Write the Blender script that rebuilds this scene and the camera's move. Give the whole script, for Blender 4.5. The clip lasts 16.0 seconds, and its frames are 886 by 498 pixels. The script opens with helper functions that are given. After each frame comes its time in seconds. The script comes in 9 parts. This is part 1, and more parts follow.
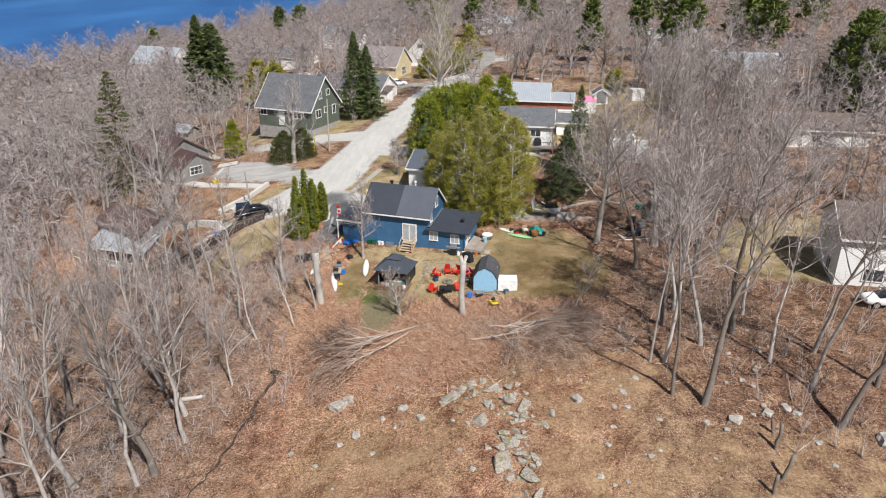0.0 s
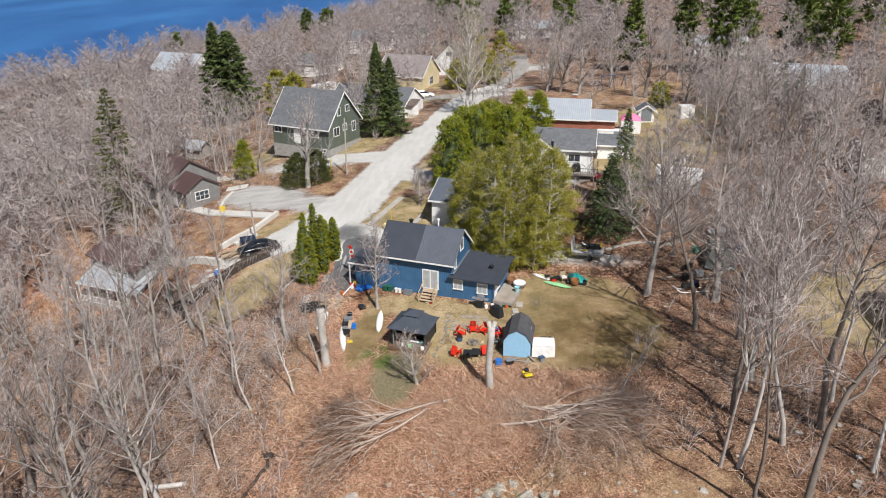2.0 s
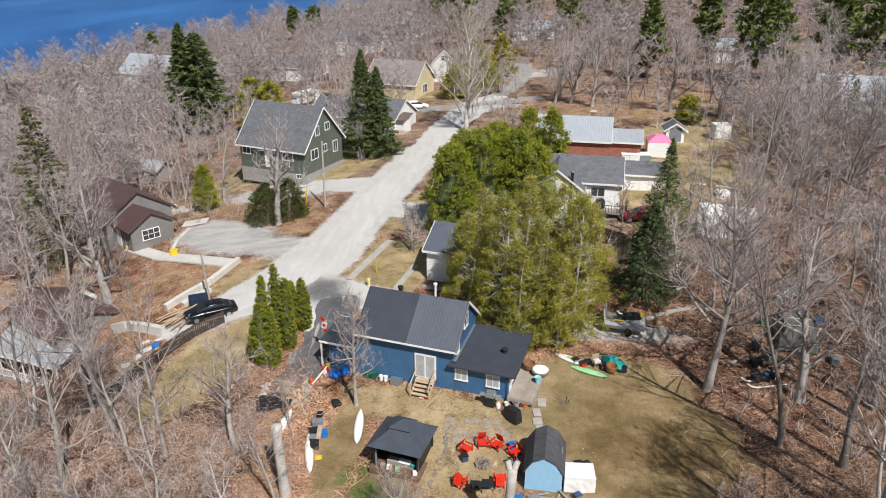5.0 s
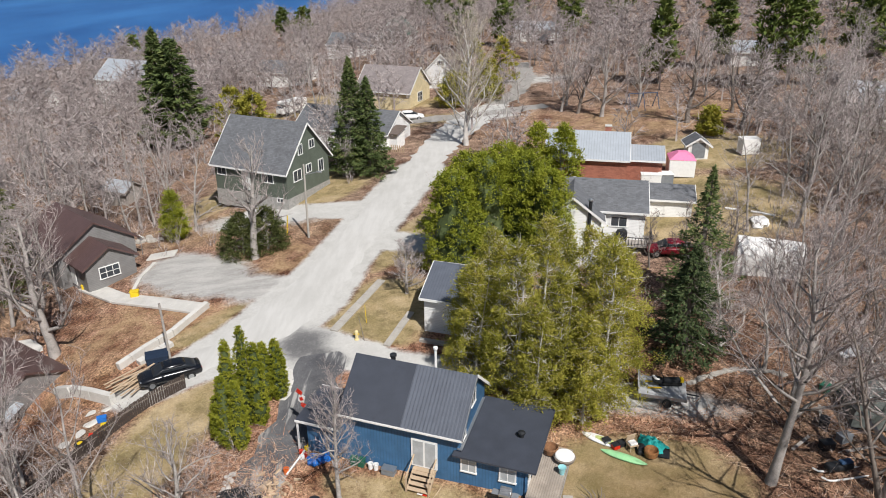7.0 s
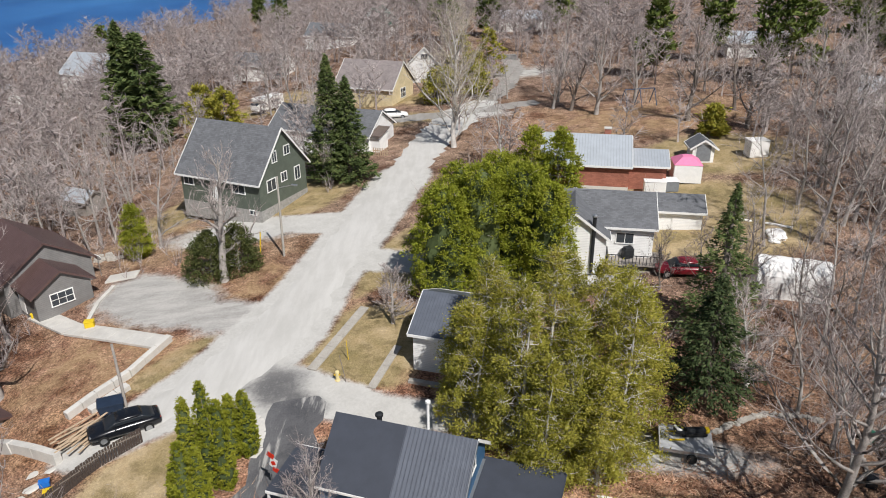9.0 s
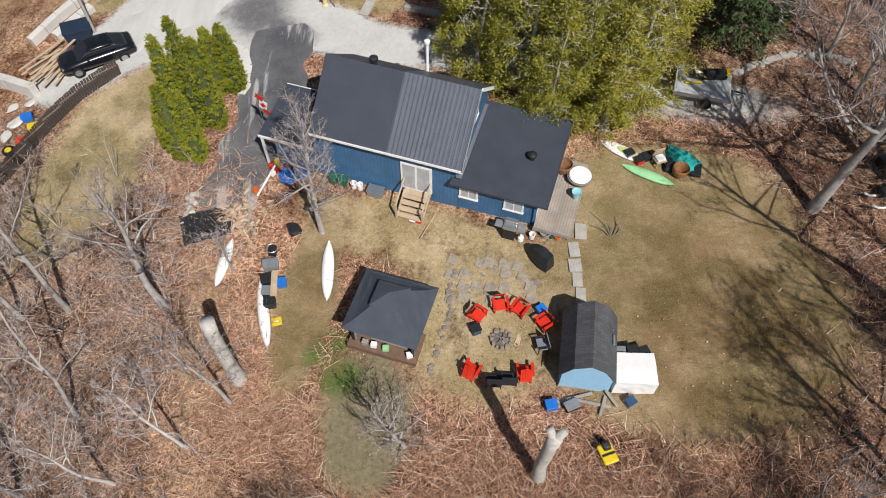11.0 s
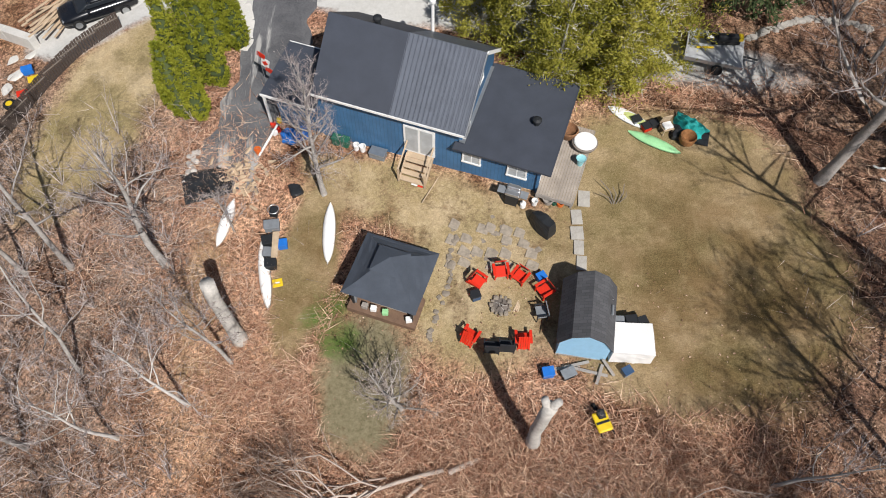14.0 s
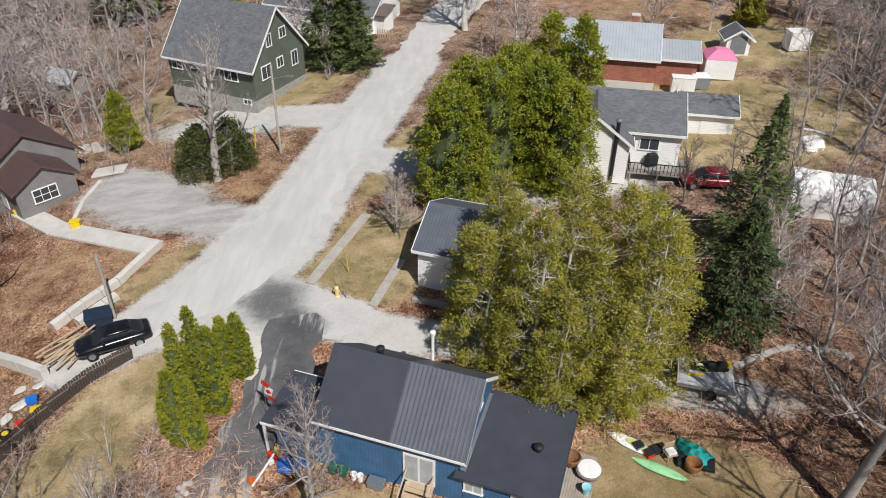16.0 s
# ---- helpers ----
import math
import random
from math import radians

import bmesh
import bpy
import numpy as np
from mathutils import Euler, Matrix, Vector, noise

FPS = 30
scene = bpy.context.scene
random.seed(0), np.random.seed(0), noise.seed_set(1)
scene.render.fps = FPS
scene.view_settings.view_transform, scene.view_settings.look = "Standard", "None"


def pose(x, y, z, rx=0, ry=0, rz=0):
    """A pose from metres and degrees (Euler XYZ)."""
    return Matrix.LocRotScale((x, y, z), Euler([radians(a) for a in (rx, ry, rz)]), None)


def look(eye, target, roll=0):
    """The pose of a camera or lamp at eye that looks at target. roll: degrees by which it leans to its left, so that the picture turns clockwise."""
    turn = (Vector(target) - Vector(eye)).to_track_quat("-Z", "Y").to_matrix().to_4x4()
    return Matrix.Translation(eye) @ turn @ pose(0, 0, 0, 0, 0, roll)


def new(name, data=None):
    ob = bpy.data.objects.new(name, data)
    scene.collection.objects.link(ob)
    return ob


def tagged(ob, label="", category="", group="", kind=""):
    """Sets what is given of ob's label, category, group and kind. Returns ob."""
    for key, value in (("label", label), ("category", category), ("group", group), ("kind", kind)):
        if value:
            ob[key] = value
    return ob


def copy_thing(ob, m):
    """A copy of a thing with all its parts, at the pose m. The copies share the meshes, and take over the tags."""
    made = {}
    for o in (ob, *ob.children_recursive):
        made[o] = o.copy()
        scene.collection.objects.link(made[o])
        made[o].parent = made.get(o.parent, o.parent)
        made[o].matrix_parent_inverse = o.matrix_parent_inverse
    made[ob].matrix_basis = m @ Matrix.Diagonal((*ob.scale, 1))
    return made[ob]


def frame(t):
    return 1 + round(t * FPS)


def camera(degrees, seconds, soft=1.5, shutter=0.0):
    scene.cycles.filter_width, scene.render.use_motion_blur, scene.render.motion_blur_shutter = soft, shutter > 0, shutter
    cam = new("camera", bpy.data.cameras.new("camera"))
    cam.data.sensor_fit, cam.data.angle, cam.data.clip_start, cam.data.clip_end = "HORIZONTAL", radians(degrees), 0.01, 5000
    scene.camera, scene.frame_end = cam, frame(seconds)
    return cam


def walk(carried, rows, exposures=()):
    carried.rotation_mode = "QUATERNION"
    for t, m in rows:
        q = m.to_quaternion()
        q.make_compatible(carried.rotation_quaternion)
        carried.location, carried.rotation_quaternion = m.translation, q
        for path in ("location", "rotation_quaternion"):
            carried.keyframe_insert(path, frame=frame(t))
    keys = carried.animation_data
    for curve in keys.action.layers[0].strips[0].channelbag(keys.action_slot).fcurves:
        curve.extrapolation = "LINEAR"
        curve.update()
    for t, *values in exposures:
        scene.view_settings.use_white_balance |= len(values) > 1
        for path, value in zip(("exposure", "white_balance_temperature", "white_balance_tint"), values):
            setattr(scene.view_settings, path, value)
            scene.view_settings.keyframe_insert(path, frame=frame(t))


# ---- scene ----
cam = camera(63.8, 16.0, 1.0)
PATH = [
    (0, (0.534, -1.794, 30.431), (0.519, 0.05, 29.657), -0.0),
    (0.5, (0.641, 1.0, 30.62), (0.547, 2.842, 29.844), 0.0),
    (1, (0.765, 3.765, 30.827), (0.666, 5.606, 30.051), -0.1),
    (1.5, (0.834, 6.533, 30.986), (0.734, 8.373, 30.209), -0.3),
    (2, (0.733, 9.278, 31.069), (0.636, 11.119, 30.293), -0.3),
    (2.5, (0.524, 12.021, 31.071), (0.432, 13.862, 30.295), -0.3),
    (3, (0.313, 14.825, 31.02), (0.225, 16.666, 30.244), -0.3),
    (3.5, (0.097, 17.656, 30.909), (0.014, 19.496, 30.131), -0.1),
    (4, (-0.102, 20.45, 30.747), (-0.182, 22.291, 29.968), -0.2),
    (4.2, (-0.187, 21.577, 30.721), (-0.269, 23.416, 29.941), -0.1),
    (6.3, (-1.161, 33.096, 30.265), (-1.225, 34.933, 29.477), -0.1),
    (6.5, (-1.23, 34.109, 30.25), (-1.294, 35.946, 29.462), -0.2),
    (7, (-1.346, 36.466, 30.226), (-1.41, 38.303, 29.438), -0.3),
    (7.5, (-1.45, 38.521, 30.285), (-1.46, 40.359, 29.497), -0.4),
    (8, (-1.663, 40.368, 30.414), (-1.672, 42.219, 29.657), -0.4),
    (8.2, (-1.741, 41.035, 30.426), (-1.753, 42.905, 29.716), -0.5),
    (8.4, (-1.82, 41.66, 30.43), (-1.835, 43.545, 29.758), -0.5),
    (10.3, (-2.354, 46.776, 30.401), (-2.361, 48.131, 28.929), 0.1),
    (10.5, (-2.38, 47.194, 30.398), (-2.384, 48.476, 28.863), 0.3),
    (11, (-2.363, 47.908, 30.392), (-2.362, 49.011, 28.723), 0.7),
    (11.5, (-2.291, 48.251, 30.433), (-2.29, 49.142, 28.642), 1.3),
    (12, (-2.208, 48.34, 30.5), (-2.205, 49.007, 28.614), 1.7),
    (12.5, (-2.17, 48.391, 30.518), (-2.167, 48.967, 28.602), 2.2),
    (13, (-2.173, 48.421, 30.532), (-2.17, 49.002, 28.618), 2.2),
    (13.5, (-2.15, 48.425, 30.566), (-2.156, 49.203, 28.723), 1.6),
    (14, (-2.102, 48.466, 30.599), (-2.117, 49.457, 28.862), 1.1),
    (14.5, (-2.176, 48.387, 30.605), (-2.193, 49.586, 29.005), 1.0),
    (14.7, (-2.23, 48.386, 30.6), (-2.245, 49.662, 29.06), 1.2),
    (15, (-2.259, 48.32, 30.613), (-2.279, 49.706, 29.171), 0.9),
    (15.3, (-2.273, 48.273, 30.646), (-2.289, 49.758, 29.307), 1.4),
    (15.5, (-2.279, 48.246, 30.666), (-2.304, 49.798, 29.405), 0.7),
    (16, (-2.328, 48.17, 30.751), (-2.355, 49.823, 29.625), 0.7),
]
walk(cam, [(t, look(eye, target, roll)) for t, eye, target, roll in PATH],
     exposures=[(0, 0.18), (6.5, 0.12), (8, 0.09), (10.5, 0.0), (11.5, 0.11), (12.5, 0.17), (13.5, 0.16), (15, 0.06), (16, -0.04)])

# ---- world and sun ----
SUN_EL, SUN_AZ = 50.0, 152.0     # elevation; compass bearing the light comes from, clockwise from +y
world = bpy.data.worlds.new("sky")
scene.world = world
world.use_nodes = True
wn = world.node_tree.nodes
sky = wn.new("ShaderNodeTexSky")
sky.sky_type, sky.sun_disc = "NISHITA", False
sky.sun_elevation, sky.sun_rotation = radians(SUN_EL), radians(SUN_AZ)
wn["Background"].inputs["Strength"].default_value = 0.057
world.node_tree.links.new(sky.outputs[0], wn["Background"].inputs["Color"])
sun = new("sun", bpy.data.lights.new("sun", "SUN"))
sun.data.energy, sun.data.angle, sun.data.color = 5.0, radians(0.6), (1.0, 0.965, 0.93)
to_sun = Vector((math.sin(radians(SUN_AZ)) * math.cos(radians(SUN_EL)), math.cos(radians(SUN_AZ)) * math.cos(radians(SUN_EL)), math.sin(radians(SUN_EL))))
sun.matrix_world = look(to_sun * 80, (0, 0, 0))


# ---- materials ----
def material(name, rough=0.8, metal=0.0, spec=0.3):
    m = bpy.data.materials.new(name)
    m.use_nodes = True
    p = m.node_tree.nodes["Principled BSDF"]
    p.inputs["Roughness"].default_value = rough
    p.inputs["Metallic"].default_value = metal
    p.inputs["Specular IOR Level"].default_value = spec
    return m, m.node_tree.nodes, m.node_tree.links, p


def coords(ns, ln, world_space, scale=(1, 1, 1)):
    if world_space:
        src = ns.new("ShaderNodeNewGeometry").outputs["Position"]
    else:
        src = ns.new("ShaderNodeTexCoord").outputs["Object"]
    mp = ns.new("ShaderNodeMapping")
    mp.inputs["Scale"].default_value = scale
    ln.new(src, mp.inputs["Vector"])
    return mp.outputs[0]


def noise_node(ns, ln, vec, scale, detail=4.0, rough=0.6):
    n = ns.new("ShaderNodeTexNoise")
    n.inputs["Scale"].default_value, n.inputs["Detail"].default_value, n.inputs["Roughness"].default_value = scale, detail, rough
    ln.new(vec, n.inputs["Vector"])
    return n.outputs["Fac"]


def ramp(ns, ln, fac, stops):
    r = ns.new("ShaderNodeValToRGB")
    e = r.color_ramp.elements
    while len(e) < len(stops):
        e.new(0.5)
    for k, (at, col) in enumerate(stops):
        e[k].position = at
        e[k].color = (*col, 1) if len(col) == 3 else col
    ln.new(fac, r.inputs["Fac"])
    return r.outputs["Color"]


def mix(ns, ln, fac, a, b, kind="MIX"):
    n = ns.new("ShaderNodeMix")
    n.data_type, n.blend_type = "RGBA", kind
    for sock, v in ((n.inputs[0], fac), (n.inputs[6], a), (n.inputs[7], b)):
        if isinstance(v, (int, float)):
            sock.default_value = v
        elif isinstance(v, tuple):
            sock.default_value = (*v, 1)
        else:
            ln.new(v, sock)
    return n.outputs[2]


def calc(ns, ln, op, a, b=0.0, clamp=False):
    n = ns.new("ShaderNodeMath")
    n.operation, n.use_clamp = op, clamp
    for k, v in enumerate((a, b)):
        if isinstance(v, (int, float)):
            n.inputs[k].default_value = v
        else:
            ln.new(v, n.inputs[k])
    return n.outputs[0]


def bump(ns, ln, p, height, strength, dist=0.05):
    b = ns.new("ShaderNodeBump")
    b.inputs["Strength"].default_value, b.inputs["Distance"].default_value = strength, dist
    ln.new(height, b.inputs["Height"])
    ln.new(b.outputs[0], p.inputs["Normal"])


def plain(name, col, rough=0.7, metal=0.0, var=0.25, scale=3.0, spec=0.3, fine=40.0, bumps=0.15):
    """A worn painted, plastic or natural surface: one colour with stains at two scales."""
    m, ns, ln, p = material(name, rough, metal, spec)
    v = coords(ns, ln, False)
    big = noise_node(ns, ln, v, scale)
    small = noise_node(ns, ln, v, fine, 3.0)
    dark = tuple(c * (1 - var) for c in col)
    lite = tuple(min(1, c * (1 + var * 0.5)) for c in col)
    c = ramp(ns, ln, big, [(0.3, dark), (0.7, lite)])
    c2 = mix(ns, ln, 0.35, c, ramp(ns, ln, small, [(0.35, dark), (0.65, lite)]))
    ln.new(c2, p.inputs["Base Color"])
    if bumps:
        bump(ns, ln, p, small, bumps, 0.01)
    return m


def islands(name, stops, rough=0.75, sheer=0.0, spec=0.2, clump=0.0):
    """Leaves, twigs, chips: each piece its own shade, and whole clumps a little lighter or duller."""
    m, ns, ln, p = material(name, rough, 0, spec)
    g = ns.new("ShaderNodeNewGeometry").outputs["Random Per Island"]
    o = ns.new("ShaderNodeObjectInfo").outputs["Random"]
    f = calc(ns, ln, "ADD", calc(ns, ln, "MULTIPLY", g, 0.75), calc(ns, ln, "MULTIPLY", o, 0.25))
    if clump:
        patch = noise_node(ns, ln, coords(ns, ln, True), clump, 2.0)
        f = calc(ns, ln, "ADD", calc(ns, ln, "MULTIPLY", f, 0.62), calc(ns, ln, "MULTIPLY", calc(ns, ln, "SUBTRACT", patch, 0.3), 0.95), True)
    ln.new(ramp(ns, ln, f, stops), p.inputs["Base Color"])
    if sheer:
        t = ns.new("ShaderNodeBsdfTranslucent")
        ln.new(ramp(ns, ln, f, stops), t.inputs["Color"])
        mx = ns.new("ShaderNodeMixShader")
        mx.inputs[0].default_value = sheer
        ln.new(p.outputs[0], mx.inputs[1])
        ln.new(t.outputs[0], mx.inputs[2])
        ln.new(mx.outputs[0], ns["Material Output"].inputs["Surface"])
    return m


def ribbed(name, col, pitch, rough=0.45, metal=0.0, axis=0, depth=0.5, var=0.2, spec=0.4):
    """Sheet metal or siding with lines at a real pitch along one local axis."""
    m, ns, ln, p = material(name, rough, metal, spec)
    v = coords(ns, ln, False)
    sep = ns.new("ShaderNodeSeparateXYZ")
    ln.new(v, sep.inputs[0])
    saw = calc(ns, ln, "FRACT", calc(ns, ln, "DIVIDE", sep.outputs[axis], pitch))
    line = calc(ns, ln, "LESS_THAN", calc(ns, ln, "ABSOLUTE", calc(ns, ln, "SUBTRACT", saw, 0.5)), 0.09)
    big = noise_node(ns, ln, v, 1.2)
    small = noise_node(ns, ln, v, 25, 3)
    c = ramp(ns, ln, big, [(0.3, tuple(x * (1 - var) for x in col)), (0.7, tuple(min(1, x * (1 + var)) for x in col))])
    c = mix(ns, ln, 0.2, c, ramp(ns, ln, small, [(0.3, tuple(x * 0.7 for x in col)), (0.7, tuple(min(1, x * 1.3) for x in col))]))
    c = mix(ns, ln, calc(ns, ln, "MULTIPLY", line, 0.45), c, tuple(x * 0.55 for x in col))
    ln.new(c, p.inputs["Base Color"])
    bump(ns, ln, p, line, depth, 0.02)
    return m


def shingles(name, col, var=0.35, rough=0.9, upright=False):
    m, ns, ln, p = material(name, rough, 0, 0.2)
    v = coords(ns, ln, False)
    br = ns.new("ShaderNodeTexBrick")
    br.inputs["Scale"].default_value, br.inputs["Mortar Size"].default_value = 1.0, 0.008
    br.inputs["Brick Width"].default_value, br.inputs["Row Height"].default_value = 0.33, 0.15
    br.inputs["Color1"].default_value = (*[x * (1 - var) for x in col], 1)
    br.inputs["Color2"].default_value = (*[x * (1 + var) for x in col], 1)
    br.inputs["Mortar"].default_value = (*[x * 0.4 for x in col], 1)
    if upright:
        sep, com = ns.new("ShaderNodeSeparateXYZ"), ns.new("ShaderNodeCombineXYZ")
        ln.new(v, sep.inputs[0])
        ln.new(calc(ns, ln, "ADD", sep.outputs[0], sep.outputs[1]), com.inputs[0])
        ln.new(sep.outputs[2], com.inputs[1])
        ln.new(com.outputs[0], br.inputs["Vector"])
    else:
        ln.new(v, br.inputs["Vector"])
    big = noise_node(ns, ln, v, 0.8)
    c = mix(ns, ln, 0.5, br.outputs["Color"], ramp(ns, ln, big, [(0.3, tuple(x * 0.75 for x in col)), (0.7, tuple(x * 1.25 for x in col))]))
    ln.new(c, p.inputs["Base Color"])
    bump(ns, ln, p, br.outputs["Fac"], 0.3, 0.01)
    return m


def ground_material():
    """Leaf litter, dry lawn, green patches and bare earth, blended by the ground's own masks."""
    m, ns, ln, p = material("ground_cover", 0.95, 0, 0.1)
    v = coords(ns, ln, True)
    big = noise_node(ns, ln, v, 0.09, 5, 0.65)
    mid = noise_node(ns, ln, v, 0.7, 5, 0.65)
    fine = noise_node(ns, ln, v, 5.0, 6, 0.75)
    vo = ns.new("ShaderNodeTexVoronoi")
    vo.inputs["Scale"].default_value = 15.0
    ln.new(v, vo.inputs["Vector"])
    vsep = ns.new("ShaderNodeSeparateColor")
    ln.new(vo.outputs["Color"], vsep.inputs[0])
    sharp = calc(ns, ln, "ADD", calc(ns, ln, "MULTIPLY", calc(ns, ln, "SUBTRACT", fine, 0.5), 3.6), 0.5, True)
    grain = calc(ns, ln, "ADD", calc(ns, ln, "MULTIPLY", sharp, 1.25), 0.32)
    chip = calc(ns, ln, "ADD", calc(ns, ln, "MULTIPLY", vsep.outputs[0], 1.0), 0.38)
    tone = ramp(ns, ln, mid, [(0.3, (0.175, 0.08, 0.05)), (0.5, (0.345, 0.185, 0.12)), (0.7, (0.55, 0.35, 0.235))])
    tone = mix(ns, ln, calc(ns, ln, "MULTIPLY", ramp(ns, ln, big, [(0.46, (0, 0, 0)), (0.62, (1, 1, 1))]), 0.6), tone, (0.46, 0.315, 0.18))
    old = ns.new("ShaderNodeAttribute")
    old.attribute_name = "old_leaves"
    tone = mix(ns, ln, calc(ns, ln, "MULTIPLY", old.outputs["Fac"], 0.75), tone, ramp(ns, ln, mid, [(0.3, (0.17, 0.118, 0.09)), (0.7, (0.42, 0.31, 0.24))]))
    new_leaves = ns.new("ShaderNodeAttribute")
    new_leaves.attribute_name = "fresh_leaves"
    tone = mix(ns, ln, calc(ns, ln, "MULTIPLY", new_leaves.outputs["Fac"], 0.7), tone, ramp(ns, ln, mid, [(0.3, (0.27, 0.13, 0.078)), (0.7, (0.66, 0.42, 0.275))]))
    tone = mix(ns, ln, 1.0, tone, ramp(ns, ln, noise_node(ns, ln, v, 0.26, 6, 0.7), [(0.38, (0.52, 0.44, 0.40)), (0.5, (1, 1, 1)), (0.66, (1.12, 1.1, 1.06))]), "MULTIPLY")
    # darker litter with the shade under the trees painted into its colour
    shady = ns.new("ShaderNodeAttribute")
    shady.attribute_name = "shady_litter"
    tone = mix(ns, ln, calc(ns, ln, "MULTIPLY", shady.outputs["Fac"], 0.75), tone, ramp(ns, ln, mid, [(0.32, (0.095, 0.05, 0.034)), (0.5, (0.20, 0.118, 0.078)), (0.7, (0.40, 0.265, 0.175))]))
    litter = mix(ns, ln, 1.0, mix(ns, ln, 1.0, tone, grain, "MULTIPLY"), chip, "MULTIPLY")
    blades = noise_node(ns, ln, v, 17.0, 3, 0.6)
    broad = noise_node(ns, ln, v, 0.33, 4, 0.6)
    straw = ramp(ns, ln, blades, [(0.34, (0.185, 0.148, 0.07)), (0.5, (0.325, 0.255, 0.14)), (0.66, (0.49, 0.395, 0.24))])
    straw2 = ramp(ns, ln, broad, [(0.35, (0.20, 0.165, 0.065)), (0.5, (0.38, 0.29, 0.155)), (0.65, (0.59, 0.46, 0.30))])
    lawn = mix(ns, ln, 0.5, straw, straw2)
    lawn = mix(ns, ln, 0.3, lawn, mix(ns, ln, 1.0, lawn, calc(ns, ln, "ADD", calc(ns, ln, "MULTIPLY", sharp, 1.1), 0.45), "MULTIPLY"))
    lawn = mix(ns, ln, 0.55, lawn, mix(ns, ln, 1.0, lawn, ramp(ns, ln, mid, [(0.36, (0.42, 0.42, 0.36)), (0.5, (1, 1, 1)), (0.64, (1.0, 0.95, 0.9))]), "MULTIPLY"))
    dull = ns.new("ShaderNodeAttribute")
    dull.attribute_name = "moss"
    lawn = mix(ns, ln, calc(ns, ln, "MULTIPLY", dull.outputs["Fac"], ramp(ns, ln, noise_node(ns, ln, v, 0.5, 5, 0.7), [(0.36, (0.55, 0.55, 0.55)), (0.56, (1, 1, 1))])), lawn, mix(ns, ln, 0.5, ramp(ns, ln, broad, [(0.38, (0.115, 0.08, 0.03)), (0.62, (0.275, 0.178, 0.09))]), ramp(ns, ln, blades, [(0.35, (0.07, 0.05, 0.02)), (0.65, (0.23, 0.158, 0.075))])))
    sedge = mix(ns, ln, 0.5, ramp(ns, ln, mid, [(0.35, (0.20, 0.12, 0.062)), (0.65, (0.46, 0.31, 0.175))]), ramp(ns, ln, fine, [(0.35, (0.17, 0.10, 0.055)), (0.65, (0.60, 0.44, 0.265))]))
    green = mix(ns, ln, 0.5, ramp(ns, ln, fine, [(0.3, (0.03, 0.06, 0.01)), (0.7, (0.14, 0.2, 0.05))]), (0.08, 0.13, 0.025))
    soil = ramp(ns, ln, fine, [(0.3, (0.125, 0.108, 0.058)), (0.7, (0.275, 0.235, 0.148))])

    def mask(name):
        a = ns.new("ShaderNodeAttribute")
        a.attribute_name = name
        w = calc(ns, ln, "ADD", a.outputs["Fac"], calc(ns, ln, "MULTIPLY", calc(ns, ln, "SUBTRACT", mid, 0.5), 0.9))
        w = calc(ns, ln, "ADD", w, calc(ns, ln, "MULTIPLY", calc(ns, ln, "SUBTRACT", fine, 0.5), 0.6))
        return calc(ns, ln, "MULTIPLY", calc(ns, ln, "SUBTRACT", w, 0.3), 2.5, True)
    c = mix(ns, ln, mask("lawn"), litter, lawn)
    c = mix(ns, ln, calc(ns, ln, "MULTIPLY", mask("sedge"), ramp(ns, ln, noise_node(ns, ln, v, 0.42, 5, 0.7), [(0.4, (0.05, 0.05, 0.05)), (0.6, (0.85, 0.85, 0.85))])), c, sedge)
    c = mix(ns, ln, mask("soil"), c, soil)
    c = mix(ns, ln, mask("green"), c, green)
    grit = mix(ns, ln, 0.5, ramp(ns, ln, fine, [(0.35, (0.41, 0.40, 0.375)), (0.65, (0.55, 0.54, 0.51))]), ramp(ns, ln, mid, [(0.35, (0.41, 0.40, 0.375)), (0.65, (0.54, 0.53, 0.505))]))
    park = mix(ns, ln, 0.5, ramp(ns, ln, noise_node(ns, ln, coords(ns, ln, True, (0.35, 1.3, 1)), 0.8, 4, 0.6), [(0.36, (0.31, 0.30, 0.285)), (0.6, (0.55, 0.535, 0.505))]), ramp(ns, ln, fine, [(0.35, (0.34, 0.325, 0.305)), (0.65, (0.50, 0.485, 0.46))]))
    c = mix(ns, ln, mask("park"), c, park)
    gm = mask("grit")
    c = mix(ns, ln, gm, c, grit)
    c = mix(ns, ln, mask("tar"), c, mix(ns, ln, 0.5, ramp(ns, ln, mid, [(0.4, (0.10, 0.10, 0.105)), (0.6, (0.22, 0.215, 0.21))]), ramp(ns, ln, fine, [(0.4, (0.08, 0.08, 0.085)), (0.6, (0.16, 0.158, 0.155))])))
    ln.new(c, p.inputs["Base Color"])
    h = calc(ns, ln, "ADD", fine, calc(ns, ln, "MULTIPLY", vsep.outputs[1], 0.6))
    h = calc(ns, ln, "MULTIPLY", h, calc(ns, ln, "SUBTRACT", 1.0, calc(ns, ln, "MULTIPLY", gm, 0.93)))
    bump(ns, ln, p, h, 0.7, 0.08)
    return m


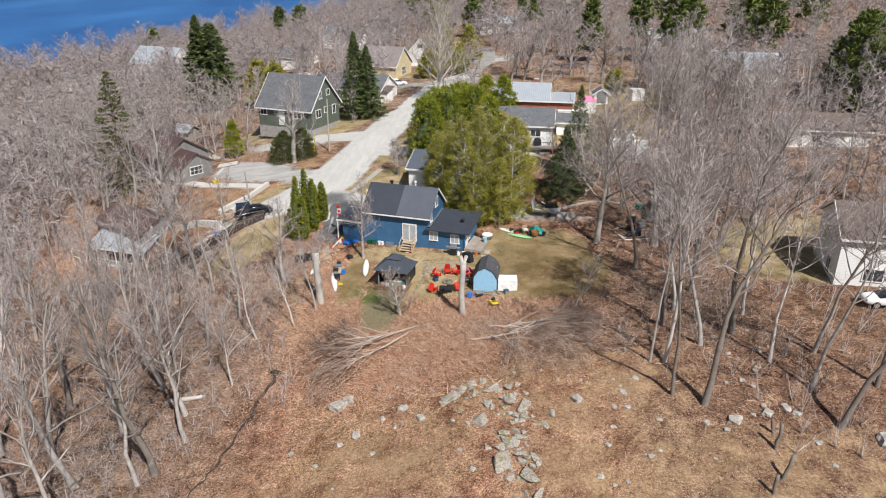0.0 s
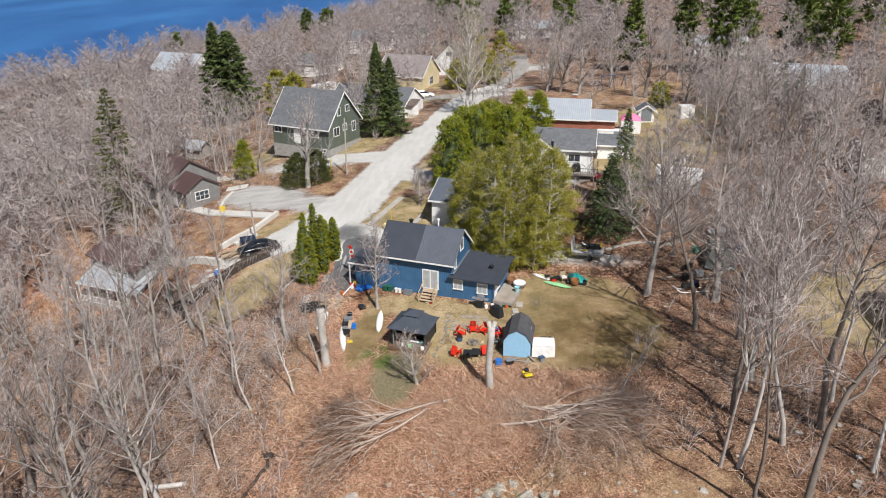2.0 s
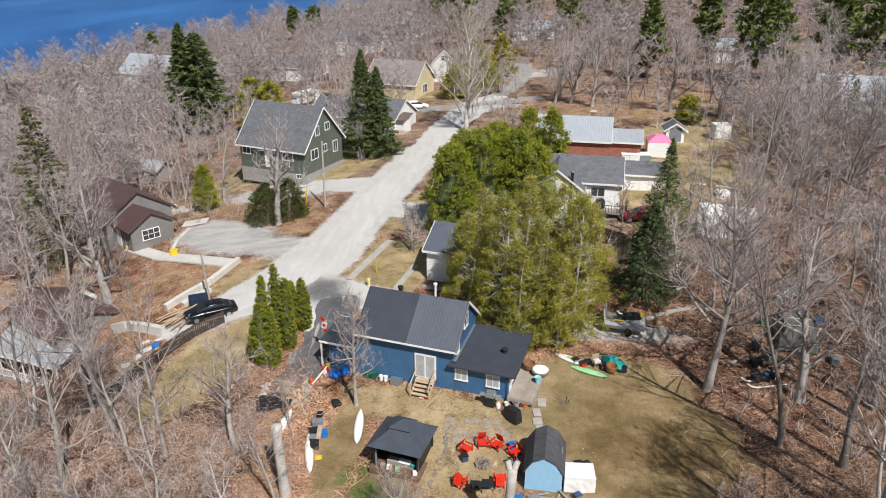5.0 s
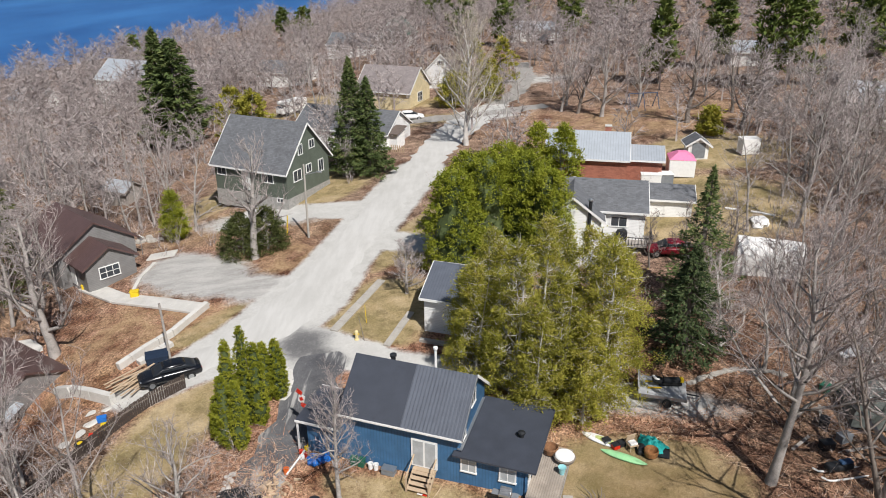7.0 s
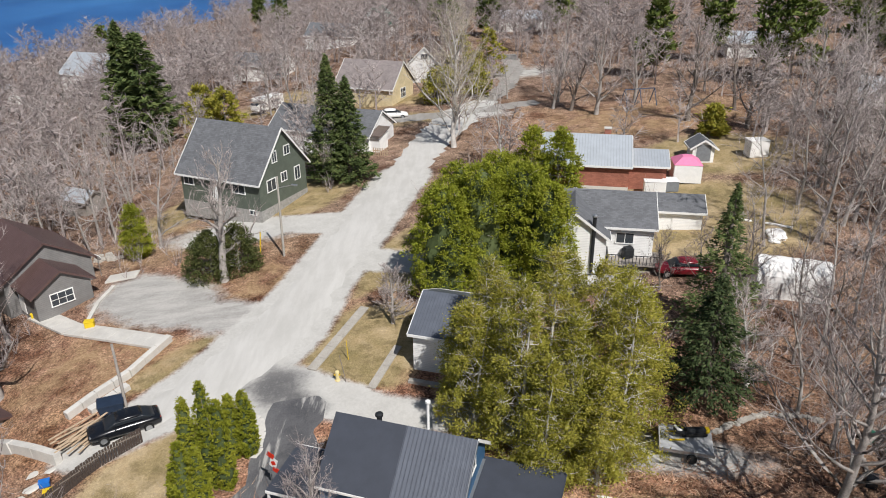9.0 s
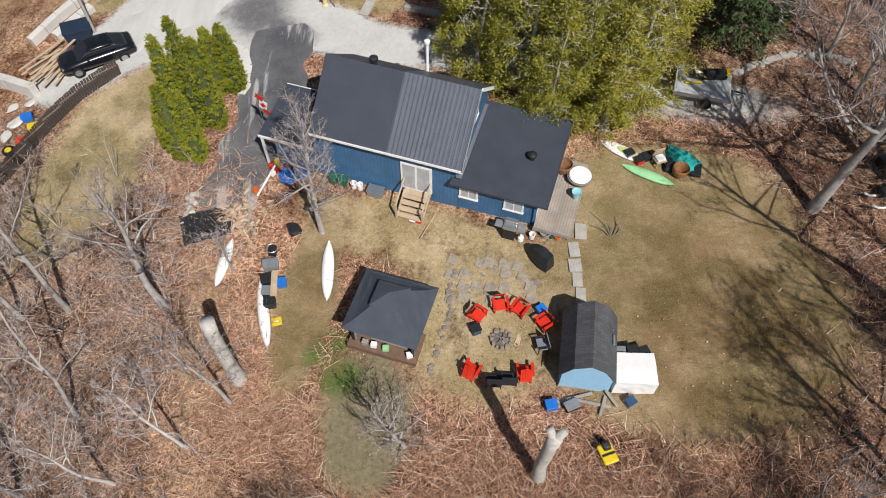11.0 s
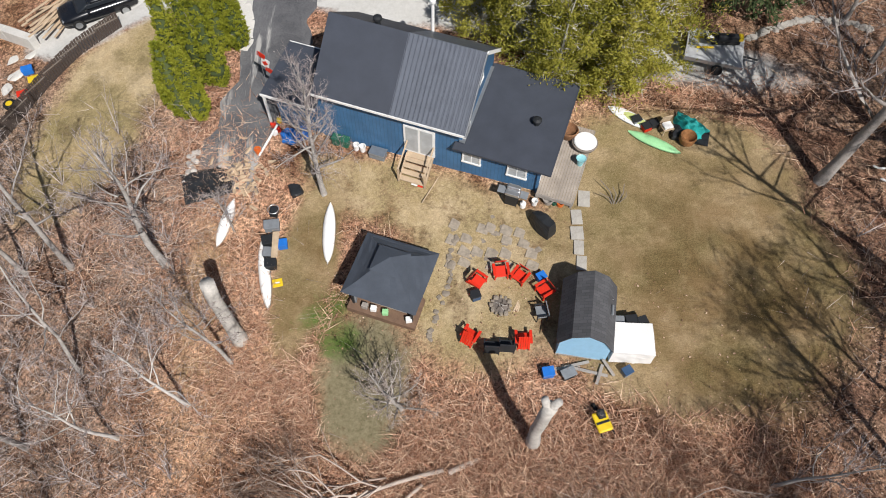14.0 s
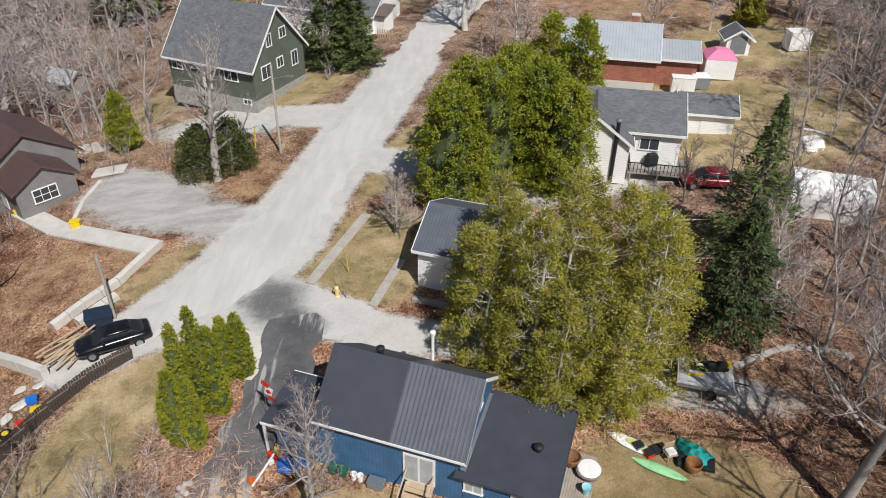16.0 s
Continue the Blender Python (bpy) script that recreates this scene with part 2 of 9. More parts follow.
def gravel_material(name, a, b, c, dust=0.0):
    m, ns, ln, p = material(name, 0.95, 0, 0.15)
    v = coords(ns, ln, True)
    big = noise_node(ns, ln, v, 0.25, 5, 0.6)
    streak = noise_node(ns, ln, coords(ns, ln, True, (1.4, 0.25, 1)), 0.9, 4, 0.6)
    fine = noise_node(ns, ln, v, 14, 4, 0.7)
    col = ramp(ns, ln, big, [(0.35, a), (0.6, b)])
    col = mix(ns, ln, 0.45, col, ramp(ns, ln, streak, [(0.4, a), (0.62, c)]))
    col = mix(ns, ln, 0.3, col, ramp(ns, ln, fine, [(0.3, a), (0.7, c)]))
    ln.new(col, p.inputs["Base Color"])
    bump(ns, ln, p, fine, 0.2, 0.02)
    return m


M_ground = ground_material()
M_road = gravel_material("road_gravel", (0.43, 0.42, 0.395), (0.52, 0.51, 0.485), (0.59, 0.58, 0.555))
M_lane = gravel_material("lane_gravel", (0.24, 0.225, 0.205), (0.32, 0.305, 0.285), (0.40, 0.385, 0.36))


def asphalt_material():
    """Dark asphalt with pale scuffs dragged along it."""
    m, ns, ln, p = material("worn_asphalt", 0.9, 0, 0.2)
    v = coords(ns, ln, True)
    big, fine = noise_node(ns, ln, v, 0.5, 5, 0.65), noise_node(ns, ln, v, 16, 4, 0.7)
    c = mix(ns, ln, 0.4, ramp(ns, ln, big, [(0.35, (0.065, 0.066, 0.072)), (0.65, (0.16, 0.16, 0.165))]), ramp(ns, ln, fine, [(0.35, (0.05, 0.05, 0.055)), (0.65, (0.17, 0.17, 0.175))]))
    scuff = noise_node(ns, ln, coords(ns, ln, True, (1.6, 0.22, 1)), 1.0, 4, 0.6)
    c = mix(ns, ln, ramp(ns, ln, scuff, [(0.56, (0, 0, 0)), (0.66, (0.8, 0.8, 0.8))]), c, (0.42, 0.41, 0.39))
    ln.new(c, p.inputs["Base Color"])
    bump(ns, ln, p, fine, 0.25, 0.02)
    return m


M_asphalt = asphalt_material()
M_bluewall = ribbed("blue_siding", (0.048, 0.135, 0.26), 0.2, 0.55, 0, 0, 0.4)
M_blacksteel = ribbed("charcoal_steel_roof", (0.105, 0.118, 0.145), 0.23, 0.45, 0.0, 0, 0.8, 0.15, 0.5)
M_blackroll = plain("charcoal_roll_roof", (0.050, 0.057, 0.074), 0.6, 0, 0.25, 0.8)
M_white = plain("white_trim", (0.78, 0.78, 0.76), 0.5, 0, 0.12)
M_glass = plain("window_glass", (0.05, 0.06, 0.07), 0.08, 0, 0.3, 2.0, 0.6, 10.0, 0.0)
M_curtain = plain("window_blind", (0.42, 0.44, 0.45), 0.35, 0, 0.3, 2.0, 0.5)
M_deck = ribbed("weathered_deck", (0.36, 0.31, 0.26), 0.14, 0.85, 0, 0, 0.6, 0.25, 0.2)
M_wood = plain("raw_lumber", (0.50, 0.38, 0.26), 0.8, 0, 0.3, 2.0)
M_greywood = plain("grey_weathered_wood", (0.33, 0.30, 0.27), 0.9, 0, 0.35, 2.0)
M_bark = plain("grey_bark", (0.37, 0.34, 0.315), 0.95, 0, 0.5, 1.5, 0.1, 14.0, 0.6)
M_darkbark = plain("dark_bark", (0.22, 0.19, 0.165), 0.95, 0, 0.4, 1.5, 0.1, 14.0, 0.6)
M_palebark = plain("pale_bark", (0.57, 0.54, 0.505), 0.9, 0, 0.3, 1.5, 0.1, 14.0, 0.4)
M_slopebark = plain("slope_bark", (0.43, 0.40, 0.37), 0.95, 0, 0.5, 1.2, 0.1, 12.0, 0.5)
M_snag = plain("weathered_dead_wood", (0.48, 0.45, 0.41), 0.95, 0, 0.3, 2.5, 0.1, 10.0, 0.9)
M_paletwig = islands("pale_twigs", [(0.0, (0.26, 0.22, 0.17)), (0.5, (0.45, 0.40, 0.32)), (1.0, (0.62, 0.56, 0.46))], 0.95)
M_greybrush = islands("grey_brush", [(0.0, (0.13, 0.105, 0.09)), (0.5, (0.36, 0.30, 0.26)), (1.0, (0.68, 0.60, 0.53))], 0.95)
M_twig = islands("bare_twigs", [(0.0, (0.12, 0.098, 0.092)), (0.5, (0.345, 0.295, 0.28)), (1.0, (0.66, 0.59, 0.56))], 0.95)
M_darktwig = islands("dull_dark_twigs", [(0.0, (0.065, 0.05, 0.046)), (0.5, (0.20, 0.162, 0.15)), (1.0, (0.46, 0.40, 0.375))], 0.95)
M_fartwig = islands("far_bare_twigs", [(0.0, (0.17, 0.138, 0.132)), (0.5, (0.33, 0.285, 0.275)), (1.0, (0.50, 0.45, 0.43))], 0.95)
M_brushtwig = islands("dead_brush_twigs", [(0.0, (0.14, 0.08, 0.055)), (0.5, (0.32, 0.22, 0.165)), (1.0, (0.60, 0.50, 0.42))], 0.95)
M_limb = plain("pale_limb_bark", (0.52, 0.43, 0.365), 0.95, 0, 0.5, 0.6)
M_rotten = plain("rotting_bark", (0.075, 0.06, 0.05), 0.95, 0, 0.5, 1.5, 0.1, 12.0, 0.6)
M_cane = islands("dry_canes", [(0.0, (0.15, 0.07, 0.046)), (0.45, (0.52, 0.30, 0.20)), (1.0, (0.86, 0.68, 0.50))], 0.95)
M_cedar = islands("cedar_sprays", [(0.0, (0.10, 0.11, 0.018)), (0.4, (0.285, 0.275, 0.042)), (0.75, (0.47, 0.43, 0.08)), (1.0, (0.62, 0.50, 0.20))], 0.6, 0.35, clump=0.7)
M_hedge = islands("dense_cedar_sprays", [(0.0, (0.09, 0.12, 0.012)), (0.5, (0.27, 0.30, 0.03)), (1.0, (0.45, 0.44, 0.065))], 0.6, 0.35, clump=0.8)
M_arbor = islands("bright_cedar_sprays", [(0.0, (0.095, 0.12, 0.012)), (0.5, (0.26, 0.28, 0.027)), (1.0, (0.45, 0.43, 0.06))], 0.6, 0.35, clump=1.2)
M_spruce = islands("spruce_needles", [(0.0, (0.035, 0.058, 0.02)), (0.5, (0.10, 0.138, 0.045)), (1.0, (0.26, 0.285, 0.10))], 0.75, 0.2, clump=0.7)
# darkened copy of the spruce needles, with shade put into the colour
M_shadespruce = islands("shade_dark_foliage", [(0.0, (0.02, 0.035, 0.014)), (0.6, (0.05, 0.075, 0.028)), (1.0, (0.11, 0.135, 0.055))], 0.8, 0.1)
M_shrub = islands("olive_shrub_sprays", [(0.0, (0.035, 0.05, 0.016)), (0.5, (0.10, 0.115, 0.035)), (1.0, (0.22, 0.205, 0.08))], 0.7, 0.25, clump=0.9)
M_pine = islands("pine_needles", [(0.0, (0.045, 0.07, 0.016)), (0.5, (0.12, 0.16, 0.038)), (1.0, (0.26, 0.27, 0.085))], 0.75, 0.2, clump=0.5)
M_leaf = islands("fallen_leaves", [(0.0, (0.11, 0.055, 0.033)), (0.5, (0.36, 0.22, 0.145)), (1.0, (0.72, 0.56, 0.43))], 0.9)
def bedrock_material():
    """Grey bedrock with ochre stains and moss in the hollows."""
    m, ns, ln, p = material("mossy_bedrock", 0.95, 0, 0.15)
    v = coords(ns, ln, True)
    mid, fine = noise_node(ns, ln, v, 1.6, 5, 0.65), noise_node(ns, ln, v, 9.0, 5, 0.7)
    c = ramp(ns, ln, fine, [(0.3, (0.12, 0.105, 0.085)), (0.5, (0.35, 0.315, 0.265)), (0.7, (0.58, 0.53, 0.465))])
    c = mix(ns, ln, ramp(ns, ln, mid, [(0.54, (0, 0, 0)), (0.62, (0.8, 0.8, 0.8))]), c, (0.20, 0.19, 0.06))
    ln.new(c, p.inputs["Base Color"])
    bump(ns, ln, p, fine, 1.0, 0.06)
    return m


M_bedrock = bedrock_material()
M_ledge = plain("earthy_stone", (0.27, 0.23, 0.185), 0.95, 0, 0.4, 2.0)
M_rock = plain("granite", (0.46, 0.43, 0.385), 0.9, 0, 0.55, 1.6, 0.2, 7.0, 0.9)
M_red = plain("red_resin", (0.62, 0.030, 0.012), 0.45, 0, 0.2)
M_black = plain("black_plastic", (0.022, 0.024, 0.027), 0.5, 0, 0.3)
M_grey = plain("grey_plastic", (0.20, 0.215, 0.23), 0.6, 0, 0.25)
M_bluebin = plain("blue_plastic", (0.02, 0.16, 0.55), 0.45, 0, 0.2)
M_navy = plain("navy_plastic", (0.035, 0.075, 0.15), 0.5, 0, 0.2)
M_darknavy = plain("dark_navy_steel", (0.018, 0.03, 0.055), 0.55, 0, 0.25)
M_yellow = plain("yellow_paint", (0.70, 0.50, 0.02), 0.5, 0, 0.2)
M_orange = plain("orange_plastic", (0.65, 0.15, 0.03), 0.6, 0, 0.2)
M_teal = plain("teal_tarp", (0.02, 0.32, 0.30), 0.6, 0, 0.3, 4.0)
M_greenplastic = plain("green_plastic", (0.30, 0.60, 0.30), 0.45, 0, 0.15)
M_darkgreen = plain("dark_green_plastic", (0.02, 0.11, 0.07), 0.5, 0, 0.2)
M_lime = plain("lime_deck_pad", (0.48, 0.54, 0.20), 0.6, 0, 0.15)
M_whiteplastic = plain("white_plastic", (0.80, 0.80, 0.78), 0.4, 0, 0.1)
M_gazebo = plain("charcoal_canopy", (0.06, 0.071, 0.09), 0.8, 0, 0.25, 1.2)
M_shedblue = plain("pale_blue_siding", (0.30, 0.53, 0.72), 0.6, 0, 0.12)
M_shedroof = shingles("charcoal_shingles", (0.085, 0.085, 0.09), 0.3)
M_tarpwhite = plain("white_tarp", (0.80, 0.79, 0.77), 0.6, 0, 0.1, 2.0)
M_slab = plain("concrete_slab", (0.40, 0.375, 0.335), 0.9, 0, 0.25, 1.5, 0.2, 12)
M_flag = plain("sunken_flagstone", (0.345, 0.295, 0.235), 0.95, 0, 0.4, 2.5, 0.1, 9, 0.5)
M_concrete = plain("pale_concrete", (0.58, 0.56, 0.52), 0.9, 0, 0.2, 0.8, 0.2, 12)
M_greenwall = ribbed("sage_siding", (0.105, 0.125, 0.10), 0.18, 0.7, 0, 2, 0.4)
M_greyshingle = shingles("grey_shingles", (0.135, 0.14, 0.15), 0.3)
M_stone = plain("grey_foundation_stone", (0.36, 0.35, 0.33), 0.9, 0, 0.45, 3.0)
M_whitewall = ribbed("white_siding", (0.82, 0.82, 0.80), 0.15, 0.6, 0, 2, 0.25, 0.06)
M_silver = ribbed("galvanised_roof", (0.50, 0.54, 0.58), 0.3, 0.4, 0.35, 0, 0.4, 0.08, 0.5)
M_brick = shingles("red_brick", (0.33, 0.135, 0.095), 0.3, upright=True)
M_brownroof = ribbed("brown_steel_roof", (0.115, 0.07, 0.065), 0.3, 0.45, 0.2, 0, 0.4, 0.15, 0.5)
M_brownshingle = shingles("brown_shingles", (0.15, 0.12, 0.105), 0.3)
M_fadedshingle = shingles("faded_brown_shingles", (0.24, 0.21, 0.205), 0.25)
M_greywall = ribbed("grey_siding", (0.20, 0.195, 0.19), 0.18, 0.7, 0, 2, 0.35)
M_yellowwall = ribbed("cream_yellow_siding", (0.64, 0.54, 0.34), 0.15, 0.7, 0, 2, 0.25)
M_carpaint = plain("black_car_paint", (0.008, 0.009, 0.012), 0.24, 0, 0.1, 1.0, 0.6, 5.0, 0.0)
M_whitepaint = plain("white_car_paint", (0.78, 0.78, 0.77), 0.25, 0, 0.06, 1.0, 0.5, 5.0, 0.0)
M_carglass = plain("tinted_car_glass", (0.02, 0.024, 0.03), 0.3, 0, 0.3, 2.0, 0.25, 10.0, 0.0)
M_redpaint = plain("dark_red_car_paint", (0.17, 0.012, 0.02), 0.2, 0, 0.1, 1.0, 0.6, 5.0, 0.0)
M_chrome = plain("bare_metal", (0.5, 0.51, 0.52), 0.35, 0.8, 0.15)
M_trailer = plain("galvanised_deck_plate", (0.5, 0.51, 0.52), 0.6, 0.2, 0.2, 2.0)
M_tyre = plain("tyre_rubber", (0.02, 0.02, 0.02), 0.9)
M_pink = plain("pink_canopy", (0.72, 0.22, 0.38), 0.7, 0, 0.12)
M_water = None


def water_material():
    m, ns, ln, p = material("lake_water", 0.45, 0, 0.2)
    v = coords(ns, ln, True, (1, 0.35, 1))
    n = noise_node(ns, ln, v, 0.02, 5, 0.6)
    ln.new(ramp(ns, ln, n, [(0.35, (0.015, 0.085, 0.26)), (0.65, (0.035, 0.15, 0.38))]), p.inputs["Base Color"])
    bump(ns, ln, p, noise_node(ns, ln, coords(ns, ln, True), 0.5, 4), 0.4, 0.3)
    return m


M_water = water_material()


# ---- building helpers ----
LAY = [0.199, 6.962, 0.132, -2.423, -0.643, 1.843, 0.600, 2.614, -2.698, -0.212, -1.854, 1.232, 4.399, 2.268, -2.010, 2.363, -0.626]


def height(x, y):
    """Height of the land: a broad rise from the lake to the east, with a bank behind the yard."""
    u, v = np.tanh(np.asarray(x) / 45), np.tanh((np.asarray(y) - 70) / 70)
    g = np.exp(-((np.asarray(y) - 45) / 16) ** 2)
    terms = [u ** i * v ** j for i in range(5) for j in range(5 - i)] + [np.tanh((np.asarray(x) + 3) / 9) * g, g]
    z = sum(k * t for k, t in zip(LAY, terms))
    hollow = np.clip((-31 - np.asarray(x)) / 9, 0, 1) * np.exp(-((np.asarray(y) - 78) / 10) ** 2)
    z = np.maximum(z - 4.2 * hollow, -8.0)
    s = shore(x, y)
    return np.where(s > 0, z - np.clip(s * 0.12, 0, 5.0), z)


SHORE_Y, SHORE_X = [-400, 150, 270, 455, 757, 1180, 1260], [-190, -150, -140, -85, -12, 10, 900]


def shore(x, y):
    """Metres past the lake's shore line; negative on land."""
    y = np.asarray(y, float)
    line = np.interp(y, SHORE_Y, SHORE_X)
    far = np.interp(np.asarray(x), [-900, -700, -480, -400, -370, 0, 200], [560, 640, 760, 900, 1150, 1190, 1180])
    return np.minimum(line - np.asarray(x), far - y)


def gz(x, y):
    return float(height(x, y))


def part(name, mesh, mat, parent=None, label=""):
    """Links a bmesh, or a mesh, as one mesh object under a thing."""
    if isinstance(mesh, bmesh.types.BMesh):
        me = bpy.data.meshes.new(name)
        mesh.normal_update()
        mesh.to_mesh(me)
        mesh.free()
    else:
        me = mesh
    if not me.materials:
        me.materials.append(mat)
    ob = new(name, me)
    ob.parent = parent
    if label:
        tagged(ob, label)
    return ob


def thing(name, x, y, z=None, rz=0.0, label="", category="", group="", kind=""):
    ob = new(name)
    ob.empty_display_size = 0.2
    ob.matrix_basis = pose(x, y, gz(x, y) if z is None else z, 0, 0, rz)
    return tagged(ob, label, category, group, kind)


def box(bm, c, s, rz=0.0, bevel=0.0, rx=0.0, ry=0.0):
    """A box with centre c and size s; bevelled edges when asked."""
    g = bmesh.ops.create_cube(bm, size=1.0)["verts"]
    m = pose(*c, rx, ry, rz) @ Matrix.Diagonal((*s, 1))
    bmesh.ops.transform(bm, matrix=m, verts=g)
    if bevel:
        es = list({e for v in g for e in v.link_edges})
        bmesh.ops.bevel(bm, geom=es, offset=bevel, segments=2, affect="EDGES", profile=0.5)
    return bm


def boxed(c, s, rz=0.0, bevel=0.0, rx=0.0, ry=0.0):
    return box(bmesh.new(), c, s, rz, bevel, rx, ry)


def rod(bm, a, b, r0, r1=None, n=8):
    """A round bar from a to b."""
    a, b = Vector(a), Vector(b)
    r1 = r0 if r1 is None else r1
    g = bmesh.ops.create_cone(bm, cap_ends=True, segments=n, radius1=r0, radius2=max(r1, 1e-4), depth=(b - a).length)["verts"]
    q = (b - a).to_track_quat("Z", "Y").to_matrix().to_4x4()
    bmesh.ops.transform(bm, matrix=Matrix.Translation((a + b) / 2) @ q, verts=g)
    return bm


def prism(bm, outline, y0, y1):
    """A solid with an outline in x and z, from y0 to y1."""
    lo = [bm.verts.new((x, y0, z)) for x, z in outline]
    hi = [bm.verts.new((x, y1, z)) for x, z in outline]
    bm.faces.new(lo)
    bm.faces.new(hi[::-1])
    for k in range(len(lo)):
        j = (k + 1) % len(lo)
        bm.faces.new((lo[j], lo[k], hi[k], hi[j]))
    bmesh.ops.recalc_face_normals(bm, faces=bm.faces)
    return bm


def lathe(bm, rings, n=12, cx=0.0, cy=0.0):
    """A turned body from (radius, z) rings."""
    rows = []
    for r, z in rings:
        rows.append([bm.verts.new((cx + r * math.cos(2 * math.pi * k / n), cy + r * math.sin(2 * math.pi * k / n), z)) for k in range(n)])
    for a, b in zip(rows, rows[1:]):
        for k in range(n):
            bm.faces.new((a[k], a[(k + 1) % n], b[(k + 1) % n], b[k]))
    bm.faces.new(rows[0][::-1])
    bm.faces.new(rows[-1])
    return bm


def mesh_of(name, verts, faces, smooth=False):
    me = bpy.data.meshes.new(name)
    me.from_pydata(verts, [], faces)
    if smooth:
        me.polygons.foreach_set("use_smooth", [True] * len(me.polygons))
    me.update()
    return me


# ---- land ----
def blob(x, y, cx, cy, rx, ry, turn=0.0, soft=0.3):
    """1 inside a turned ellipse, 0 outside, with a soft rim."""
    a = radians(turn)
    dx, dy = x - cx, y - cy
    p, q = (dx * math.cos(a) + dy * math.sin(a)) / rx, (-dx * math.sin(a) + dy * math.cos(a)) / ry
    d = np.sqrt(p * p + q * q)
    return np.clip((1 + soft - d) / (2 * soft), 0, 1)


ROADS = [[(-26, 80.6), (-22.5, 83.6), (-18.2, 87.5), (-15.6, 92.5), (-14.0, 98.5), (-11, 110.5), (-7.5, 125)], [(-16, 93.5), (-22, 95.8), (-28, 98), (-33.5, 100.5)],
         [(-16, 86.5), (-11, 84.2), (-7, 82.4), (-2, 81.4), (4, 80), (13, 77)], [(-15.5, 88.5), (-13.9, 84.5), (-13.0, 80), (-13.0, 76), (-13.6, 72), (-14.0, 69.6)], [(-13.5, 112.2), (-18, 112.8), (-26, 114)], [(-10.5, 103.5), (-3, 101.5)]]


HALF = [[1.2, 1.9, 3.3, 3.3, 2.7, 2.6, 2.6], [-3, -3, -3, -3], [1.6, 1.2, 0.8, 0.6, 0.3, 0.2], [0.6, 1.6, 1.0, -0.4, -3, -3], [1.7, 1.4, 1.3], [1.2, 0.9]]


def off_road(x, y):
    """Distance to the nearest road's middle line."""
    best = np.full(np.shape(x), 1e9)
    for line in ROADS:
        for (ax, ay), (bx, by) in zip(line, line[1:]):
            l2 = (bx - ax) ** 2 + (by - ay) ** 2
            t = np.clip(((x - ax) * (bx - ax) + (y - ay) * (by - ay)) / l2, 0, 1)
            best = np.minimum(best, np.hypot(x - ax - t * (bx - ax), y - ay - t * (by - ay)))
    return best


LAWNS = [(9.8, 64.2, 7.5, 6.6, 0), (9, 70, 6.5, 4.5, 0), (0, 64.5, 5.5, 5, 0), (-3, 68.5, 9, 2.2, -17), (-9.2, 65.5, 1.6, 5.5, -8), (-20, 79, 6, 3.2, 45), (-22.5, 73.5, 3.2, 6.5, -22),
         (-21.5, 89.5, 5.5, 2.5, 35), (-9, 89, 5, 7, -28), (-18, 121, 4, 9, -25), (-31, 124, 4, 12, -30), (22, 108, 12, 9, 0), (-31, 177, 12, 9, 20),
         (-9, 150, 8, 3, 20), (-7, 104, 2, 8, -25), (38, 66, 10, 8, 0), (-12, 164, 8, 5, 20), (30, 125, 9, 7, 0), (-6, 100, 3, 3, 0)]
SEDGE = [(16, 34, 12, 4.5, 5), (10, 36.5, 4, 3, 0), (-4, 40, 6, 3, 10), (26, 35, 6, 3, 0), (-14, 62, 1.5, 6, 5), (-29.5, 90.5, 6.5, 4.5, 10), (24, 142, 13, 8, 0), (-21, 101.8, 6, 3.4, -25), (-33, 112, 6, 5, 0), (10, 44, 8, 5, 0), (-10, 36, 10, 3, 0)]
FRESH = [(2, 52, 12, 5, 0), (-9, 60, 6, 9, 10), (-2, 57, 8, 4.5, 0), (6, 57, 5, 2, 0), (-12, 67, 3, 6, 0)]
MOSS = [(11.5, 63.5, 7.5, 9, 0), (14, 58, 6, 4, 0), (-9.3, 64.8, 1.8, 4.6, -8)]
BARE = [(-5.9, 59.6, 2.3, 3.7, 0)]
GREENS = [(-7.9, 63.1, 1.9, 0.9, 25), (-7.2, 61.6, 1.4, 1.2, 0)]
TAR = [(-14.3, 85.4, 2.4, 2.6, 25), (-12.6, 84.0, 2.6, 1.0, -25), (-16.5, 88.0, 2.0, 1.0, 45), (-11.8, 83.6, 1.8, 0.7, -30)]
GRIT = [(1.5, 80.6, 7, 1.4, -12), (8, 98.5, 8, 2.5, 10), (2, 152, 5, 3, 0), (12, 185, 9, 5, 0), (-25, 112, 7, 2.5, -5)]

PARK = [(-20.5, 95.2, 6.5, 2.5, -20), (-27, 97.8, 6.5, 2.9, -22), (-31.5, 100.4, 3.5, 2.2, -20), (-17.5, 92.5, 3.2, 2.6, 30), (11.5, 77.4, 5.0, 1.5, -12), (-30.6, 102.4, 3.6, 2.6, -20), (-26.5, 100.2, 5.0, 2.4, -28)]


def gravel_share(x, y):
    """1 on the gravel, fading over its loose shoulders."""
    best = np.zeros(np.shape(x))
    for line, half in zip(ROADS, HALF):
        for (ax, ay), (bx, by), wa, wb in zip(line, line[1:], half, half[1:]):
            t = np.clip(((x - ax) * (bx - ax) + (y - ay) * (by - ay)) / ((bx - ax) ** 2 + (by - ay) ** 2), 0, 1)
            d = np.hypot(x - ax - t * (bx - ax), y - ay - t * (by - ay))
            best = np.maximum(best, np.clip(1.15 - (d - (wa + (wb - wa) * t)) / 1.4, 0, 1))
    return best


